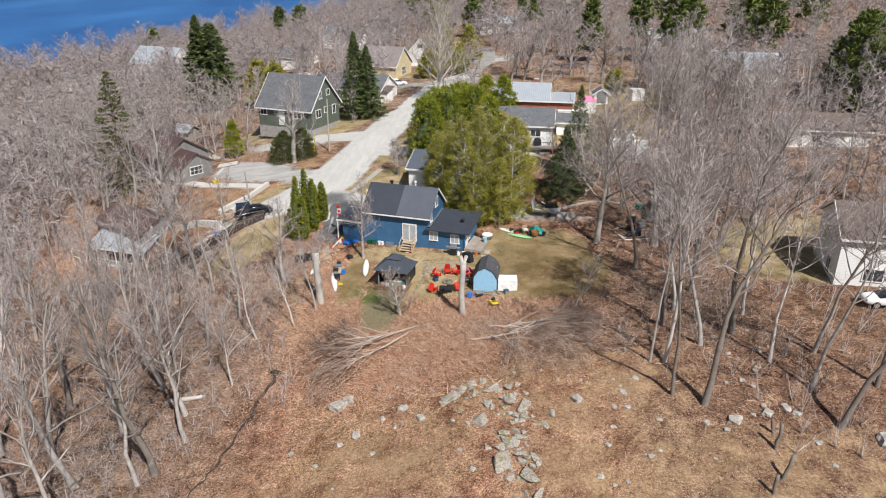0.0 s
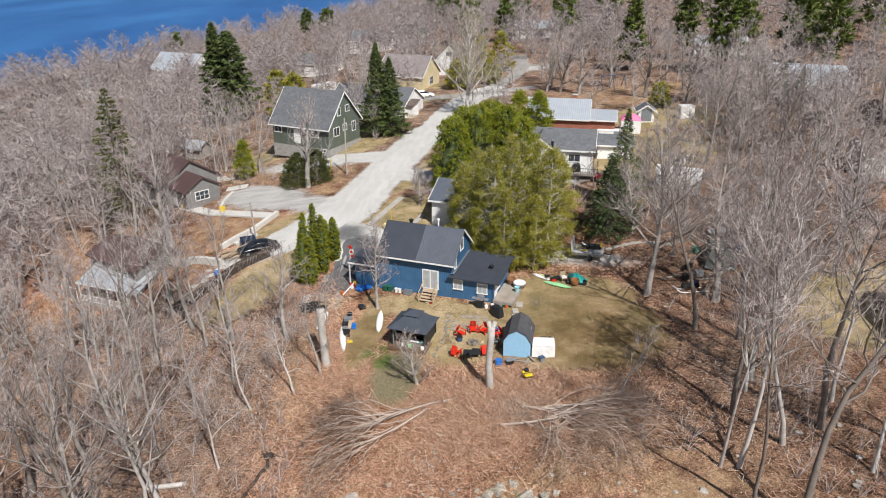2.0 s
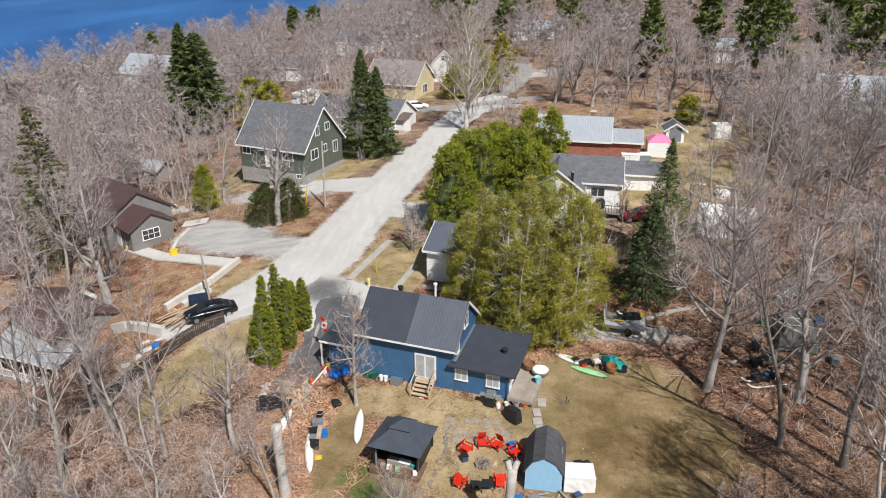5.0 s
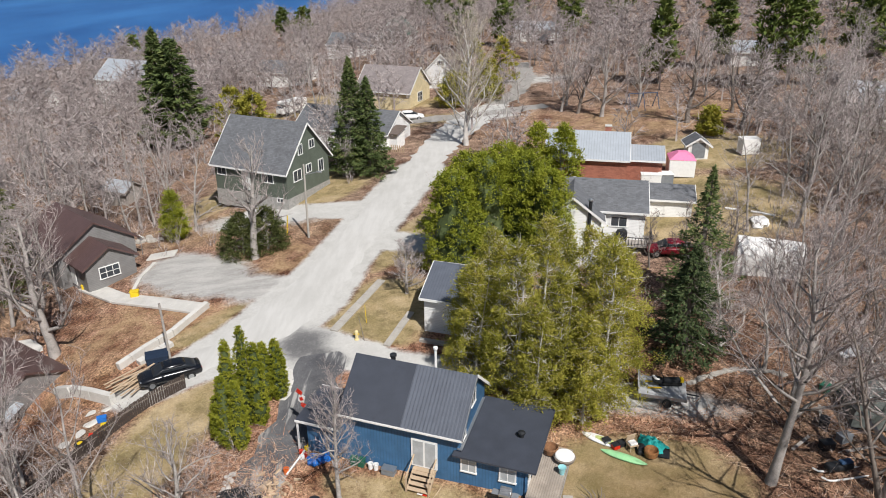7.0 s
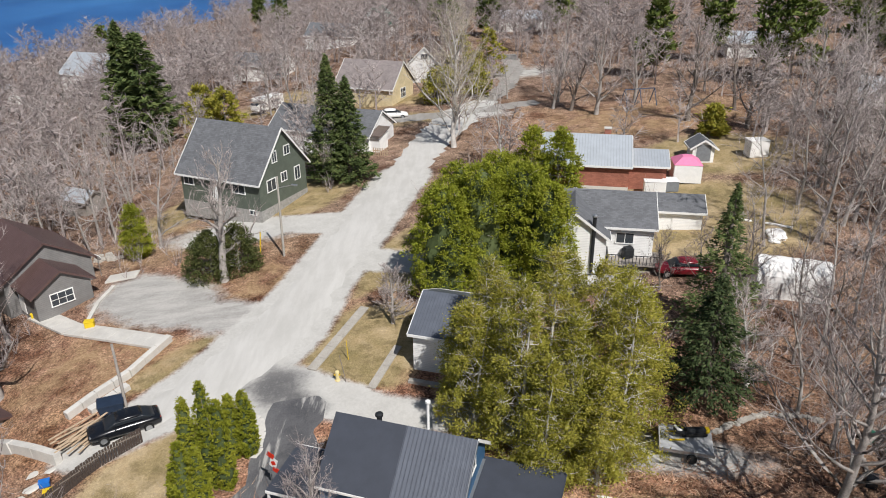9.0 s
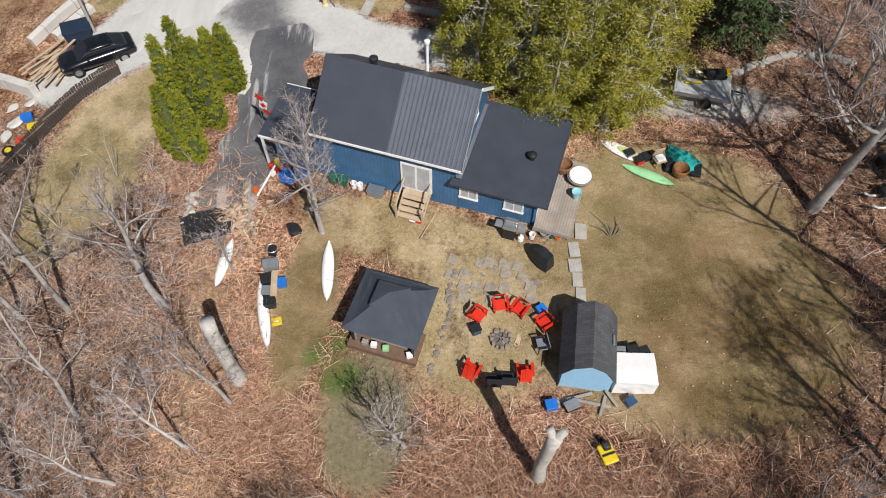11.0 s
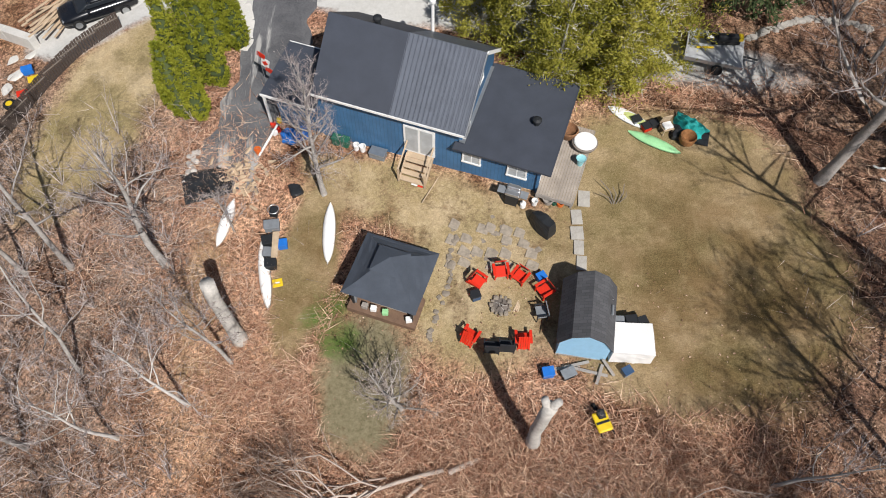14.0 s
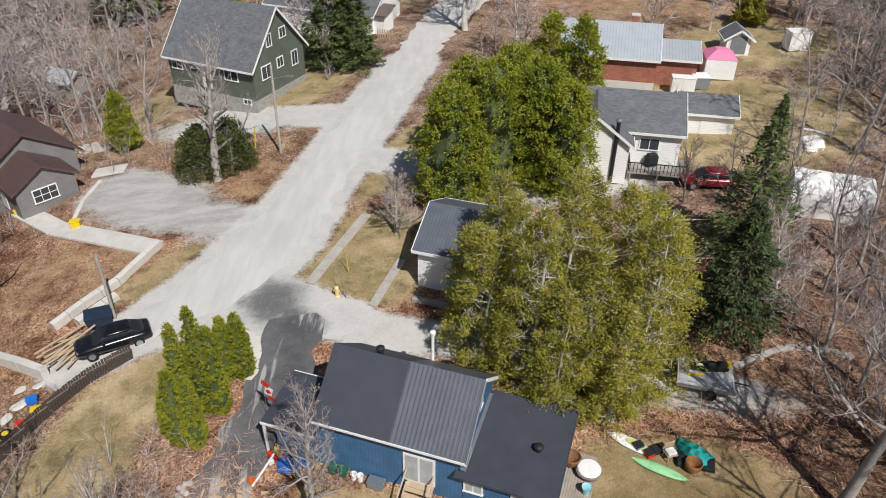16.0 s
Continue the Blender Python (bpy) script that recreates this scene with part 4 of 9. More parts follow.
def gable_roof(parent, mat, x0, x1, y0, y1, ze, zr, along="x", eave=0.4, rake=0.3, t=0.12, trim=None):
    """Two roof slopes, with fascia boards along the eaves and rakes."""
    if along == "x":
        ym, s = (y0 + y1) / 2, (zr - ze) / ((y1 - y0) / 2)
        a, b, lo = x0 - rake, x1 + rake, ze - s * eave
        q = [[(a, y0 - eave, lo), (b, y0 - eave, lo), (b, ym, zr), (a, ym, zr)], [(b, y1 + eave, lo), (a, y1 + eave, lo), (a, ym, zr), (b, ym, zr)]]
    else:
        xm, s = (x0 + x1) / 2, (zr - ze) / ((x1 - x0) / 2)
        a, b, lo = y0 - rake, y1 + rake, ze - s * eave
        q = [[(x0 - eave, b, lo), (x0 - eave, a, lo), (xm, a, zr), (xm, b, zr)], [(x1 + eave, a, lo), (x1 + eave, b, lo), (xm, b, zr), (xm, a, zr)]]
    lift = 0.15
    for c in q:
        part("roof", plate(bmesh.new(), [(x, y, z + lift) for x, y, z in c], t), mat, parent)
    if trim:
        for c in q:
            for i, j in ((0, 1), (1, 2), (3, 0)):
                p, r = Vector(c[i]), Vector(c[j])
                p.z, r.z = p.z + lift - 0.08, r.z + lift - 0.08
                bm = bmesh.new()
                d = r - p
                g = bmesh.ops.create_cube(bm, size=1.0)["verts"]
                m = Matrix.Translation((p + r) / 2) @ d.to_track_quat("X", "Z").to_matrix().to_4x4() @ Matrix.Diagonal((d.length, 0.05, 0.2, 1))
                bmesh.ops.transform(bm, matrix=m, verts=g)
                part("fascia", bm, trim, parent)


def window(parent, side, s, z, w, h, wall, mat=None, glass=None, bars=1):
    """A framed window on one wall. side: x-, x+, y- or y+; wall: that wall's place; s: place along it."""
    n = -1 if side[1] == "-" else 1
    turn = {"y-": 0, "y+": 180, "x-": -90, "x+": 90}[side]
    at = (s, wall, z) if side[0] == "y" else (wall, s, z)
    bm = bmesh.new()
    f = 0.09
    for c, sz in (((0, 0, h / 2), (w + f, 0.1, f)), ((0, 0, -h / 2), (w + f + 0.06, 0.14, f)), ((-w / 2, 0, 0), (f, 0.1, h)), ((w / 2, 0, 0), (f, 0.1, h))):
        box(bm, c, sz)
    for k in range(bars):
        box(bm, (-w / 2 + w * (k + 1) / (bars + 1), 0, 0), (0.05, 0.08, h))
    bmesh.ops.transform(bm, matrix=pose(*at, 0, 0, turn), verts=bm.verts)
    ob = part("window", bm, mat or M_white, parent)
    if w > 1.9:
        part("crossbar", box(bmesh.new(), (at[0], at[1], at[2]), (w, 0.09, 0.05) if side[0] == "y" else (0.09, w, 0.05)), mat or M_white, ob)
    part("pane", box(bmesh.new(), (at[0], at[1], at[2]), (w, 0.05, h) if side[0] == "y" else (0.05, w, h)), glass or M_glass, ob)
    return ob


def door(parent, side, s, z0, w, h, wall, mat, frame_mat=None):
    at = (s, wall, z0 + h / 2) if side[0] == "y" else (wall, s, z0 + h / 2)
    sz = (w, 0.07, h) if side[0] == "y" else (0.07, w, h)
    fr = (w + 0.2, 0.05, h + 0.12) if side[0] == "y" else (0.05, w + 0.2, h + 0.12)
    ob = part("door", boxed(at, fr), frame_mat or M_white, parent)
    part("panel", boxed(at, sz, 0, 0.01), mat, ob)
    return ob


def house(name, x, y, rz, w, l, hw, hr, wall, roof, label, z=None, along="x", trim=None, base=None, windows=(), doors=(), eave=0.4, rake=0.3, group=""):
    """A plain gabled house, w by l in its own axes, centred on its place."""
    z = gz(x, y) if z is None else z
    ob = thing(name, x, y, z, rz, label, "house" if "shed" not in name else "shed", group)
    part("wall", gable_body(bmesh.new(), -w / 2, w / 2, -l / 2, l / 2, -0.8, hw, hr, along), wall, ob)
    gable_roof(ob, roof, -w / 2, w / 2, -l / 2, l / 2, hw, hr, along, eave, rake, 0.12, trim or M_white)
    if base:
        part("foundation", boxed((0, 0, base[0] / 2 - 0.6), (w + 0.06, l + 0.06, base[0] + 1.2)), base[1], ob)
    for side, s, zz, ww, hh in windows:
        wl = {"x-": -w / 2 - 0.02, "x+": w / 2 + 0.02, "y-": -l / 2 - 0.02, "y+": l / 2 + 0.02}[side]
        window(ob, side, s, zz, ww, hh, wl, None, None, 2 if ww > 1.9 else 1)
    for side, s, zz, ww, hh, m in doors:
        wl = {"x-": -w / 2 - 0.02, "x+": w / 2 + 0.02, "y-": -l / 2 - 0.02, "y+": l / 2 + 0.02}[side]
        door(ob, side, s, zz, ww, hh, wl, m)
    return ob


# the blue cottage: axes u along the yard front, v to the back
HX, HY, HA = 2.32, 69.34, -17.3
CA, SA = math.cos(radians(HA)), math.sin(radians(HA))


def at_house(u, v):
    return HX + u * CA - v * SA, HY + u * SA + v * CA


def blue_house():
    ob = thing("blue_cottage", HX, HY, 0.0, HA, "dark blue one-and-a-half storey cottage with charcoal steel roof", "house")
    part("wall", gable_body(bmesh.new(), -11.9, -4.1, 0, 5.2, -0.7, 3.95, 6.15), M_bluewall, ob)
    part("wing_wall", plate(bmesh.new(), [(-4.08, 0.02, 2.4), (0, 0.02, 2.4), (0, 4.9, 2.95), (-4.08, 4.9, 2.95)], 3.4), M_bluewall, ob, "blue board-and-batten wing wall")
    part("side_wall", boxed((-13.2, 1.5, 0.75), (2.5, 2.9, 3.1)), M_bluewall, ob)
    gable_roof(ob, M_blackroll, -11.9, -7.75, 0, 5.2, 3.95, 6.15, "x", 0.45, 0.0, 0.1, None)
    gable_roof(ob, M_blacksteel, -7.75, -3.85, 0, 5.2, 3.95, 6.15, "x", 0.45, 0.0, 0.1, None)
    part("eave_fascia", boxed((-7.85, -0.47, 3.63), (8.1, 0.05, 0.14)), M_white, ob)
    for sgn, y0, m in ((1, 1.05, M_chrome), (-1, 4.15, M_white)):
        part("rake_fascia", boxed((-3.82, y0, 4.95), (0.05, 4.0, 0.18), 0, 0, sgn * 40.2), m, ob)
    for k in range(17):
        part("rib", boxed((-7.67 + 0.235 * k, 1.08, 5.06), (0.035, 3.95, 0.035), 0, 0, 40.2), M_blacksteel, ob)
    part("wing_roof", plate(bmesh.new(), [(-4.45, -0.45, 2.52), (0.55, -0.45, 2.52), (0.55, 5.15, 3.12), (-4.06, 5.15, 3.12), (-4.06, 0.0, 2.57), (-4.45, 0.0, 2.57)], 0.12), M_blackroll, ob, "matt charcoal rolled roofing")
    part("lean_roof", plate(bmesh.new(), [(-15.0, -0.4, 2.5), (-11.92, -0.4, 2.5), (-11.92, 3.3, 2.75), (-15.0, 3.3, 2.75)], 0.1), M_blackroll, ob)
    part("fascia", boxed((-13.45, -0.43, 2.42), (3.1, 0.05, 0.16)), M_white, ob)
    part("fascia", boxed((-13.45, 3.33, 2.68), (3.1, 0.05, 0.16)), M_white, ob)
    part("fascia", boxed((0.57, 2.35, 2.76), (0.05, 5.6, 0.16), 0, 0, 6.1), M_blackroll, ob)
    part("post", boxed((-14.9, -0.3, 0.95), (0.12, 0.12, 3.0), 0, 0.01), M_white, ob)
    part("corner_board", boxed((-0.02, -0.02, 1.0), (0.14, 0.14, 2.7)), M_bluewall, ob)
    part("seam_flashing", boxed((-4.08, 2.3, 3.0), (0.3, 4.9, 0.03), 0, 0, 6.1), M_chrome, ob)
    window(ob, "y-", -3.55, 1.68, 0.9, 1.0, -0.02, None, M_curtain)
    window(ob, "y-", -1.15, 1.6, 0.95, 1.0, -0.02, None, M_curtain)
    window(ob, "x+", 2.6, 4.75, 0.8, 1.1, -4.08)
    window(ob, "x+", 0.75, 3.45, 0.5, 0.9, -4.08)
    window(ob, "x+", 1.4, 1.75, 0.8, 1.0, 0.02)
    door(ob, "x+", 0.55, 0.3, 0.8, 2.0, 0.02, M_white)
    # sliding patio door and its stair
    slide = part("patio_door", boxed((-6.35, -0.03, 1.78), (1.68, 0.1, 2.0)), M_white, ob, "white sliding patio door with blinds")
    for k, m in ((-0.39, M_curtain), (0.39, M_curtain)):
        part("pane", boxed((-6.35 + k, -0.075, 1.78), (0.66, 0.04, 1.78)), m, slide)
    stair = part("stair", boxed((-6.28, -0.2, 0.72), (1.46, 0.4, 0.05)), M_wood, ob, "raw timber stair up to the patio door")
    for u in (-6.98, -5.58):
        part("stringer", boxed((u, -0.85, 0.38), (0.06, 1.5, 0.24), 0, 0, 30), M_wood, stair)
    for k in range(4):
        part("tread", boxed((-6.28, -1.4 + 0.3 * k, 0.17 + 0.17 * k), (1.4, 0.29, 0.04)), M_wood, stair)
        part("riser", boxed((-6.28, -1.25 + 0.3 * k, 0.09 + 0.17 * k), (1.38, 0.03, 0.13)), M_wood, stair)
    for u in (-7.0, -5.56):
        part("newel", boxed((u, -1.5, 0.5), (0.09, 0.09, 1.1)), M_wood, stair)
        part("handrail", boxed((u, -0.78, 1.32), (0.07, 1.65, 0.06), 0, 0, 24), M_wood, stair)
    # roof vents and pipe
    part("roof_vent", lathe(bmesh.new(), [(0.16, 2.6), (0.16, 3.02), (0.24, 3.03), (0.24, 3.13), (0.1, 3.2)], 12, -0.9, 2.2), M_black, ob)
    part("roof_vent", lathe(bmesh.new(), [(0.15, 5.6), (0.15, 6.45), (0.22, 6.47), (0.22, 6.6), (0.1, 6.66)], 12, -9.4, 2.75), M_black, ob)
    part("flue_pipe", lathe(bmesh.new(), [(0.09, 2.0), (0.09, 5.7), (0.16, 5.72), (0.16, 5.86), (0.05, 5.92)], 12, -7.6, 5.55), M_whiteplastic, ob)
    return ob


blue_house()


def yard_shed():
    """Gambrel-roofed garden shed and the tarped box beside it."""
    x0, y0, rz = 4.10, 60.55, -8
    ob = thing("garden_shed", x0, y0, gz(x0, y0) - 0.05, rz, "pale blue garden shed with charcoal gambrel roof", "shed")
    out = [(-1.12, 0.1), (1.12, 0.1), (1.12, 1.45), (0.68, 2.2), (0, 2.55), (-0.68, 2.2), (-1.12, 1.45)]
    part("wall", prism(bmesh.new(), out, 0, 3.1), M_shedblue, ob)
    part("floor_frame", boxed((0, 1.55, 0.02), (2.3, 3.16, 0.2)), M_greywood, ob)
    sl = [(-1.26, 1.38), (-0.72, 2.24), (0, 2.62), (0.72, 2.24), (1.26, 1.38)]
    for (xa, za), (xb, zb) in zip(sl, sl[1:]):
        part("roof", plate(bmesh.new(), [(xa, -0.08, za), (xb, -0.08, zb), (xb, 3.2, zb), (xa, 3.2, za)], 0.06), M_shedroof, ob)
    part("roof_vent", boxed((1.0, 1.7, 1.95), (0.1, 0.5, 0.1), 0, 0.02, 0, 50), M_grey, ob)
    part("door", boxed((0, 3.12, 1.0), (1.3, 0.06, 1.8)), M_whitewall, ob)
    return ob


yard_shed()


def gazebo():
    ob = thing("gazebo", -4.75, 64.1, gz(-4.75, 64.1) - 0.3, -17, "black soft-top gazebo with net walls on a timber deck", "gazebo")
    part("deck", boxed((0, -0.05, 0.2), (3.5, 3.4, 0.4), 0, 0.02), plain("brown_stained_deck", (0.17, 0.105, 0.07), 0.8, 0, 0.35), ob)
    for sx, sy, w, d in ((0, 1.38, 2.9, 0.02), (1.47, 0, 0.02, 2.7), (-1.47, 0, 0.02, 2.7)):
        part("net_wall", boxed((sx, sy, 1.25), (w, d, 1.7)), M_black, ob, "dark mosquito net wall")
    part("bench", boxed((0.2, -0.9, 0.62), (1.9, 0.5, 0.4), 0, 0.04), M_greywood, ob, "pale garden bench under the canopy")
    part("cushion", boxed((0.5, -1.0, 0.87), (0.8, 0.45, 0.1), 0, 0.04), M_tarpwhite, ob, "pale patterned cushion")
    for k, (x, m) in enumerate(((-0.9, M_greywood), (-0.45, M_tarpwhite), (0.15, M_greenplastic), (1.35, M_whiteplastic))):
        part("clutter_box", boxed((x, -1.45, 0.55), (0.3, 0.25, 0.3), 9 * k, 0.03), m, ob)
    part("cushion", boxed((1.1, -1.05, 0.87), (0.35, 0.4, 0.12), 12, 0.04), M_teal, ob, "small teal cushion")
    for sx in (-1, 1):
        for sy in (-1, 1):
            part("post", boxed((sx * 1.5, sy * 1.4, 1.3), (0.09, 0.09, 1.8)), M_black, ob)
    for sx, sy, w, d in ((0, 1.42, 3.0, 0.03), (1.52, 0, 0.03, 2.8), (-1.52, 0, 0.03, 2.8), (0, -1.42, 3.0, 0.03)):
        part("valance", boxed((sx, sy, 2.12), (w, d, 0.22)), M_gazebo, ob)
    bm = bmesh.new()
    lo = [(-1.85, -1.8, 2.1), (1.85, -1.8, 2.1), (1.85, 1.62, 2.1), (-1.85, 1.62, 2.1)]
    hi = [(-0.62, -0.55, 2.98), (0.62, -0.55, 2.98), (0.62, 0.55, 2.98), (-0.62, 0.55, 2.98)]
    a, b = [bm.verts.new(p) for p in lo], [bm.verts.new(p) for p in hi]
    for k in range(4):
        bm.faces.new((a[k], a[(k + 1) % 4], b[(k + 1) % 4], b[k]))
    bm.faces.new(b)
    bmesh.ops.subdivide_edges(bm, edges=bm.edges, cuts=5, use_grid_fill=True)
    for v in bm.verts:
        v.co.z -= 0.09 * math.sin(max(0, min(1, (v.co.z - 2.1) / 0.88)) * math.pi) + 0.05 * noise.noise(v.co * 2.4)
    part("canopy", bm, M_gazebo, ob)
    bm = bmesh.new()
    lo = [(-0.78, -0.7, 3.02), (0.78, -0.7, 3.02), (0.78, 0.7, 3.02), (-0.78, 0.7, 3.02)]
    a, tip = [bm.verts.new(p) for p in lo], bm.verts.new((0, 0, 3.42))
    for k in range(4):
        bm.faces.new((a[k], a[(k + 1) % 4], tip))
    part("vent_cap", bm, M_gazebo, ob)
    for sx in (-1.45, 1.45):
        for k in range(3):
            part("curtain", boxed((sx + 0.02 * k, -1.2 - 0.08 * k, 1.3), (0.1, 0.07, 1.8), 10 * k, 0.03), M_grey, ob, "gathered grey net curtain")
    return ob


gazebo()

# neighbours
gh = house("green_house", -25.2, 120.3, -23.5, 10.6, 8.6, 4.2, 8.8, M_greenwall, M_greyshingle, "sage green two-storey house with steep grey shingle roof", 2.2, "x", M_white, (0.75, M_stone),
           [("y-", -4.2, 3.2, 1.3, 1.2), ("y-", 2.6, 3.1, 1.6, 1.3), ("y-", 4.2, 0.5, 0.9, 0.5), ("x+", -2.2, 3.1, 1.5, 1.3), ("x+", 0.1, 3.4, 1.0, 1.0), ("x+", 2.6, 3.1, 1.0, 1.5), ("x+", -1.3, 6.0, 0.8, 1.2), ("x+", 1.0, 6.2, 1.0, 1.0)],
           [("y-", -0.6, 1.2, 1.0, 2.1, M_white)], 0.5, 0.4)
house("white_bungalow", 11.7, 103.8, -9, 8.8, 7.2, 2.8, 4.6, M_whitewall, M_greyshingle, "white bungalow with low grey shingle roof", 4.3, "x", M_white, None, [("y-", 2.0, 1.7, 1.5, 1.0)], (), 0.4, 0.3)
house("white_bungalow_wing", 8.9, 101.4, -9, 5.4, 6.0, 2.6, 4.62, M_whitewall, M_greyshingle, "white gabled front wing with grey shingle roof", 4.2, "y", M_white)
house("white_garden_shed", 19.6, 107.5, -9, 4.6, 3.8, 2.1, 3.0, M_whitewall, M_greyshingle, "white outbuilding with grey shingle roof", 4.2, "x", M_white, None, (), [("y-", 0.4, 0.1, 1.5, 1.9, M_whitewall)])
house("brick_house", 12.9, 118.8, -10, 9.0, 7.4, 2.9, 5.0, M_brick, M_silver, "red brick bungalow with pale metal roof", 5.0, "x", M_white, (0.5, M_concrete), [("y-", -1.5, 1.8, 0.9, 1.2)])
house("brick_carport", 19.4, 118.4, -10, 4.0, 5.6, 2.5, 3.4, M_brick, M_silver, "brick carport with pale metal roof", 5.0, "x", M_white)
house("far_garden_shed", 27.0, 123.2, -5, 2.4, 2.6, 1.7, 2.5, M_whitewall, M_greyshingle, "small white and grey gabled shed", 5.9, "y", M_white, None, (), [("y-", 0, 0.1, 1.6, 1.9, M_grey)])
house("brown_house", -43.0, 106.0, -40, 9.0, 8.0, 3.0, 5.6, M_greywall, M_brownroof, "grey house with brown metal roof", -1.4, "x", M_brownroof)
house("brown_house_wing", -38.6, 101.6, -40, 4.6, 5.0, 2.6, 4.1, M_greywall, M_brownroof, "grey gabled wing with a wide white window", -1.3, "x", M_brownroof, None, [("x+", -0.2, 1.6, 2.0, 1.2)], [("y-", -0.9, 0, 0.95, 2.0, M_white)])
house("lower_cottage", -40.2, 85.7, -31, 9.0, 6.2, 2.4, 3.7, M_greywall, M_brownroof, "low cottage with glossy brown metal roof", -4.7, "x", M_brownroof, None, [("y-", 2.2, 0.9, 1.2, 0.9)])


def veranda():
    """Lean-to veranda before the low cottage, with a pale sheet roof, white posts and rails."""
    ob = thing("veranda", -45.5, 81.4, -6.7, -17.7, "white-railed lean-to veranda with a pale metal roof", "veranda")
    bm = bmesh.new()
    prism(bm, [(-0.2, 0.0), (8.7, 0.0), (8.7, 0.06), (-0.2, 0.06)], 0, 3.6)
    for v in bm.verts:
        v.co.z += 2.35 + 0.36 * v.co.y
    part("roof", bm, M_silver, ob)
    part("back_wall", boxed((4.25, 3.5, 1.4), (8.5, 0.15, 4.2)), M_greywall, ob)
    part("floor_deck", boxed((4.25, 1.75, -0.35), (8.5, 3.5, 0.7)), M_greywood, ob)
    for k in range(7):
        part("post", boxed((0.08 + 1.39 * k, 0.1, 1.2), (0.1, 0.1, 2.4)), M_white, ob)
        if k < 6:
            part("rail", boxed((0.78 + 1.39 * k, 0.1, 0.9), (1.3, 0.05, 0.08)), M_white, ob)
            part("rail", boxed((0.78 + 1.39 * k, 0.1, 0.2), (1.3, 0.05, 0.08)), M_white, ob)
            for q in range(5):
                part("baluster", boxed((0.32 + 0.23 * q + 1.39 * k, 0.1, 0.55), (0.04, 0.03, 0.66)), M_white, ob)
    part("eave_board", boxed((4.25, -0.02, 2.36), (8.9, 0.04, 0.16)), M_white, ob)
    fr = thing("lattice_frame", -47.2, 82.3, gz(-47.2, 82.3), -28, "white open timber frame beside the veranda", "frame")
    for x in (-1.4, 0, 1.4):
        part("upright", boxed((x, 0, 0.9), (0.1, 0.08, 1.9)), M_white, fr)
    for z in (0.75, 1.8):
        part("crossbar", boxed((0, 0.0, z), (2.7, 0.06, 0.1)), M_white, fr)


veranda()
house("porch_house", -0.8, 88.7, -17, 6.0, 6.4, 3.1, 4.6, M_whitewall, M_blacksteel, "small pale house hidden behind cedars", 1.6, "x", M_white)
house("metal_roof_shed", -48.5, 128.0, -20, 4.0, 3.0, 2.0, 2.9, M_greywood, M_silver, "little wooden shed with rusting metal roof", -2.2, "x", M_greywood)
house("yellow_house", -14.8, 167.0, -20, 10.5, 9.0, 3.4, 7.0, M_yellowwall, M_fadedshingle, "cream yellow house with brown shingle roof", 3.0, "x", M_white, None, [("x+", 0, 2.0, 2.0, 1.6)])
house("white_cottage", -18.3, 141.0, -20, 15.0, 8.0, 2.6, 5.0, M_whitewall, M_greyshingle, "white cottage with grey shingle roof beside a spruce", 3.0, "x", M_white)
house("white_gabled_house", -5.8, 183.0, -10, 7.5, 9.0, 2.8, 6.6, M_whitewall, M_brownshingle, "white house with a steep brown gable", 3.8, "y", M_white, None, [("y-", 0, 5.0, 1.4, 1.0)])
house("far_white_house", -34.0, 250.0, -15, 14.0, 9.0, 3.2, 6.0, M_whitewall, M_greyshingle, "far white house with grey roof", 0.5, "x", M_white)
house("far_green_roof_house", -22.0, 252.0, -15, 9.0, 9.0, 4.5, 8.5, M_whitewall, M_darkgreen, "far white house with green roof", 2.0, "y", M_white)
house("far_grey_house", -46.0, 215.0, -15, 13.0, 8.0, 2.8, 5.0, M_whitewall, M_greyshingle, "far grey bungalow among bare trees", -1.2, "x", M_white)
house("far_bungalow", 18.0, 245.0, -5, 14.0, 9.0, 3.2, 5.0, M_whitewall, M_silver, "far pale bungalow with metal roof", 5.2, "x", M_white)
house("lake_house", -85.0, 215.0, -20, 14.0, 11.0, 5.0, 9.0, M_whitewall, M_silver, "large white lakeside house with pale roof", -5.0, "x", M_white)
house("lake_cottage", -105.0, 205.0, -20, 10.0, 8.0, 2.8, 5.0, M_whitewall, M_silver, "white lakeside cottage among trees", -6.0, "x", M_white)
house("east_white_house", 54.6, 131.0, -20, 12.0, 8.0, 3.0, 5.4, M_whitewall, M_silver, "white house with pale roof behind bare trees", 8.0, "x", M_white)
house("east_white_barn", 55.0, 180.0, -10, 11.0, 7.0, 2.6, 4.2, M_whitewall, M_silver, "long white barn beyond the trees", 8.5, "x", M_white)
house("two_storey_white_house", 41.8, 60.4, -14, 10.0, 8.0, 4.7, 6.8, M_whitewall, M_brownshingle, "white two-storey house with brown shingle roof", 2.0, "x", M_white, None, [("y-", -1.9, 1.3, 1.7, 1.2), ("y-", -1.2, 4.6, 2.2, 0.9), ("x-", 1.0, 3.4, 1.2, 1.2), ("x-", -1.4, 1.0, 1.2, 1.6)])
house("east_brown_roof_house", 52.6, 96.8, -8, 10.5, 6.6, 2.7, 4.3, M_whitewall, M_brownshingle, "white bungalow with brown shingle roof among bare trees", 5.3, "x", M_white, None, [("y-", -1.6, 1.5, 1.2, 1.0)])


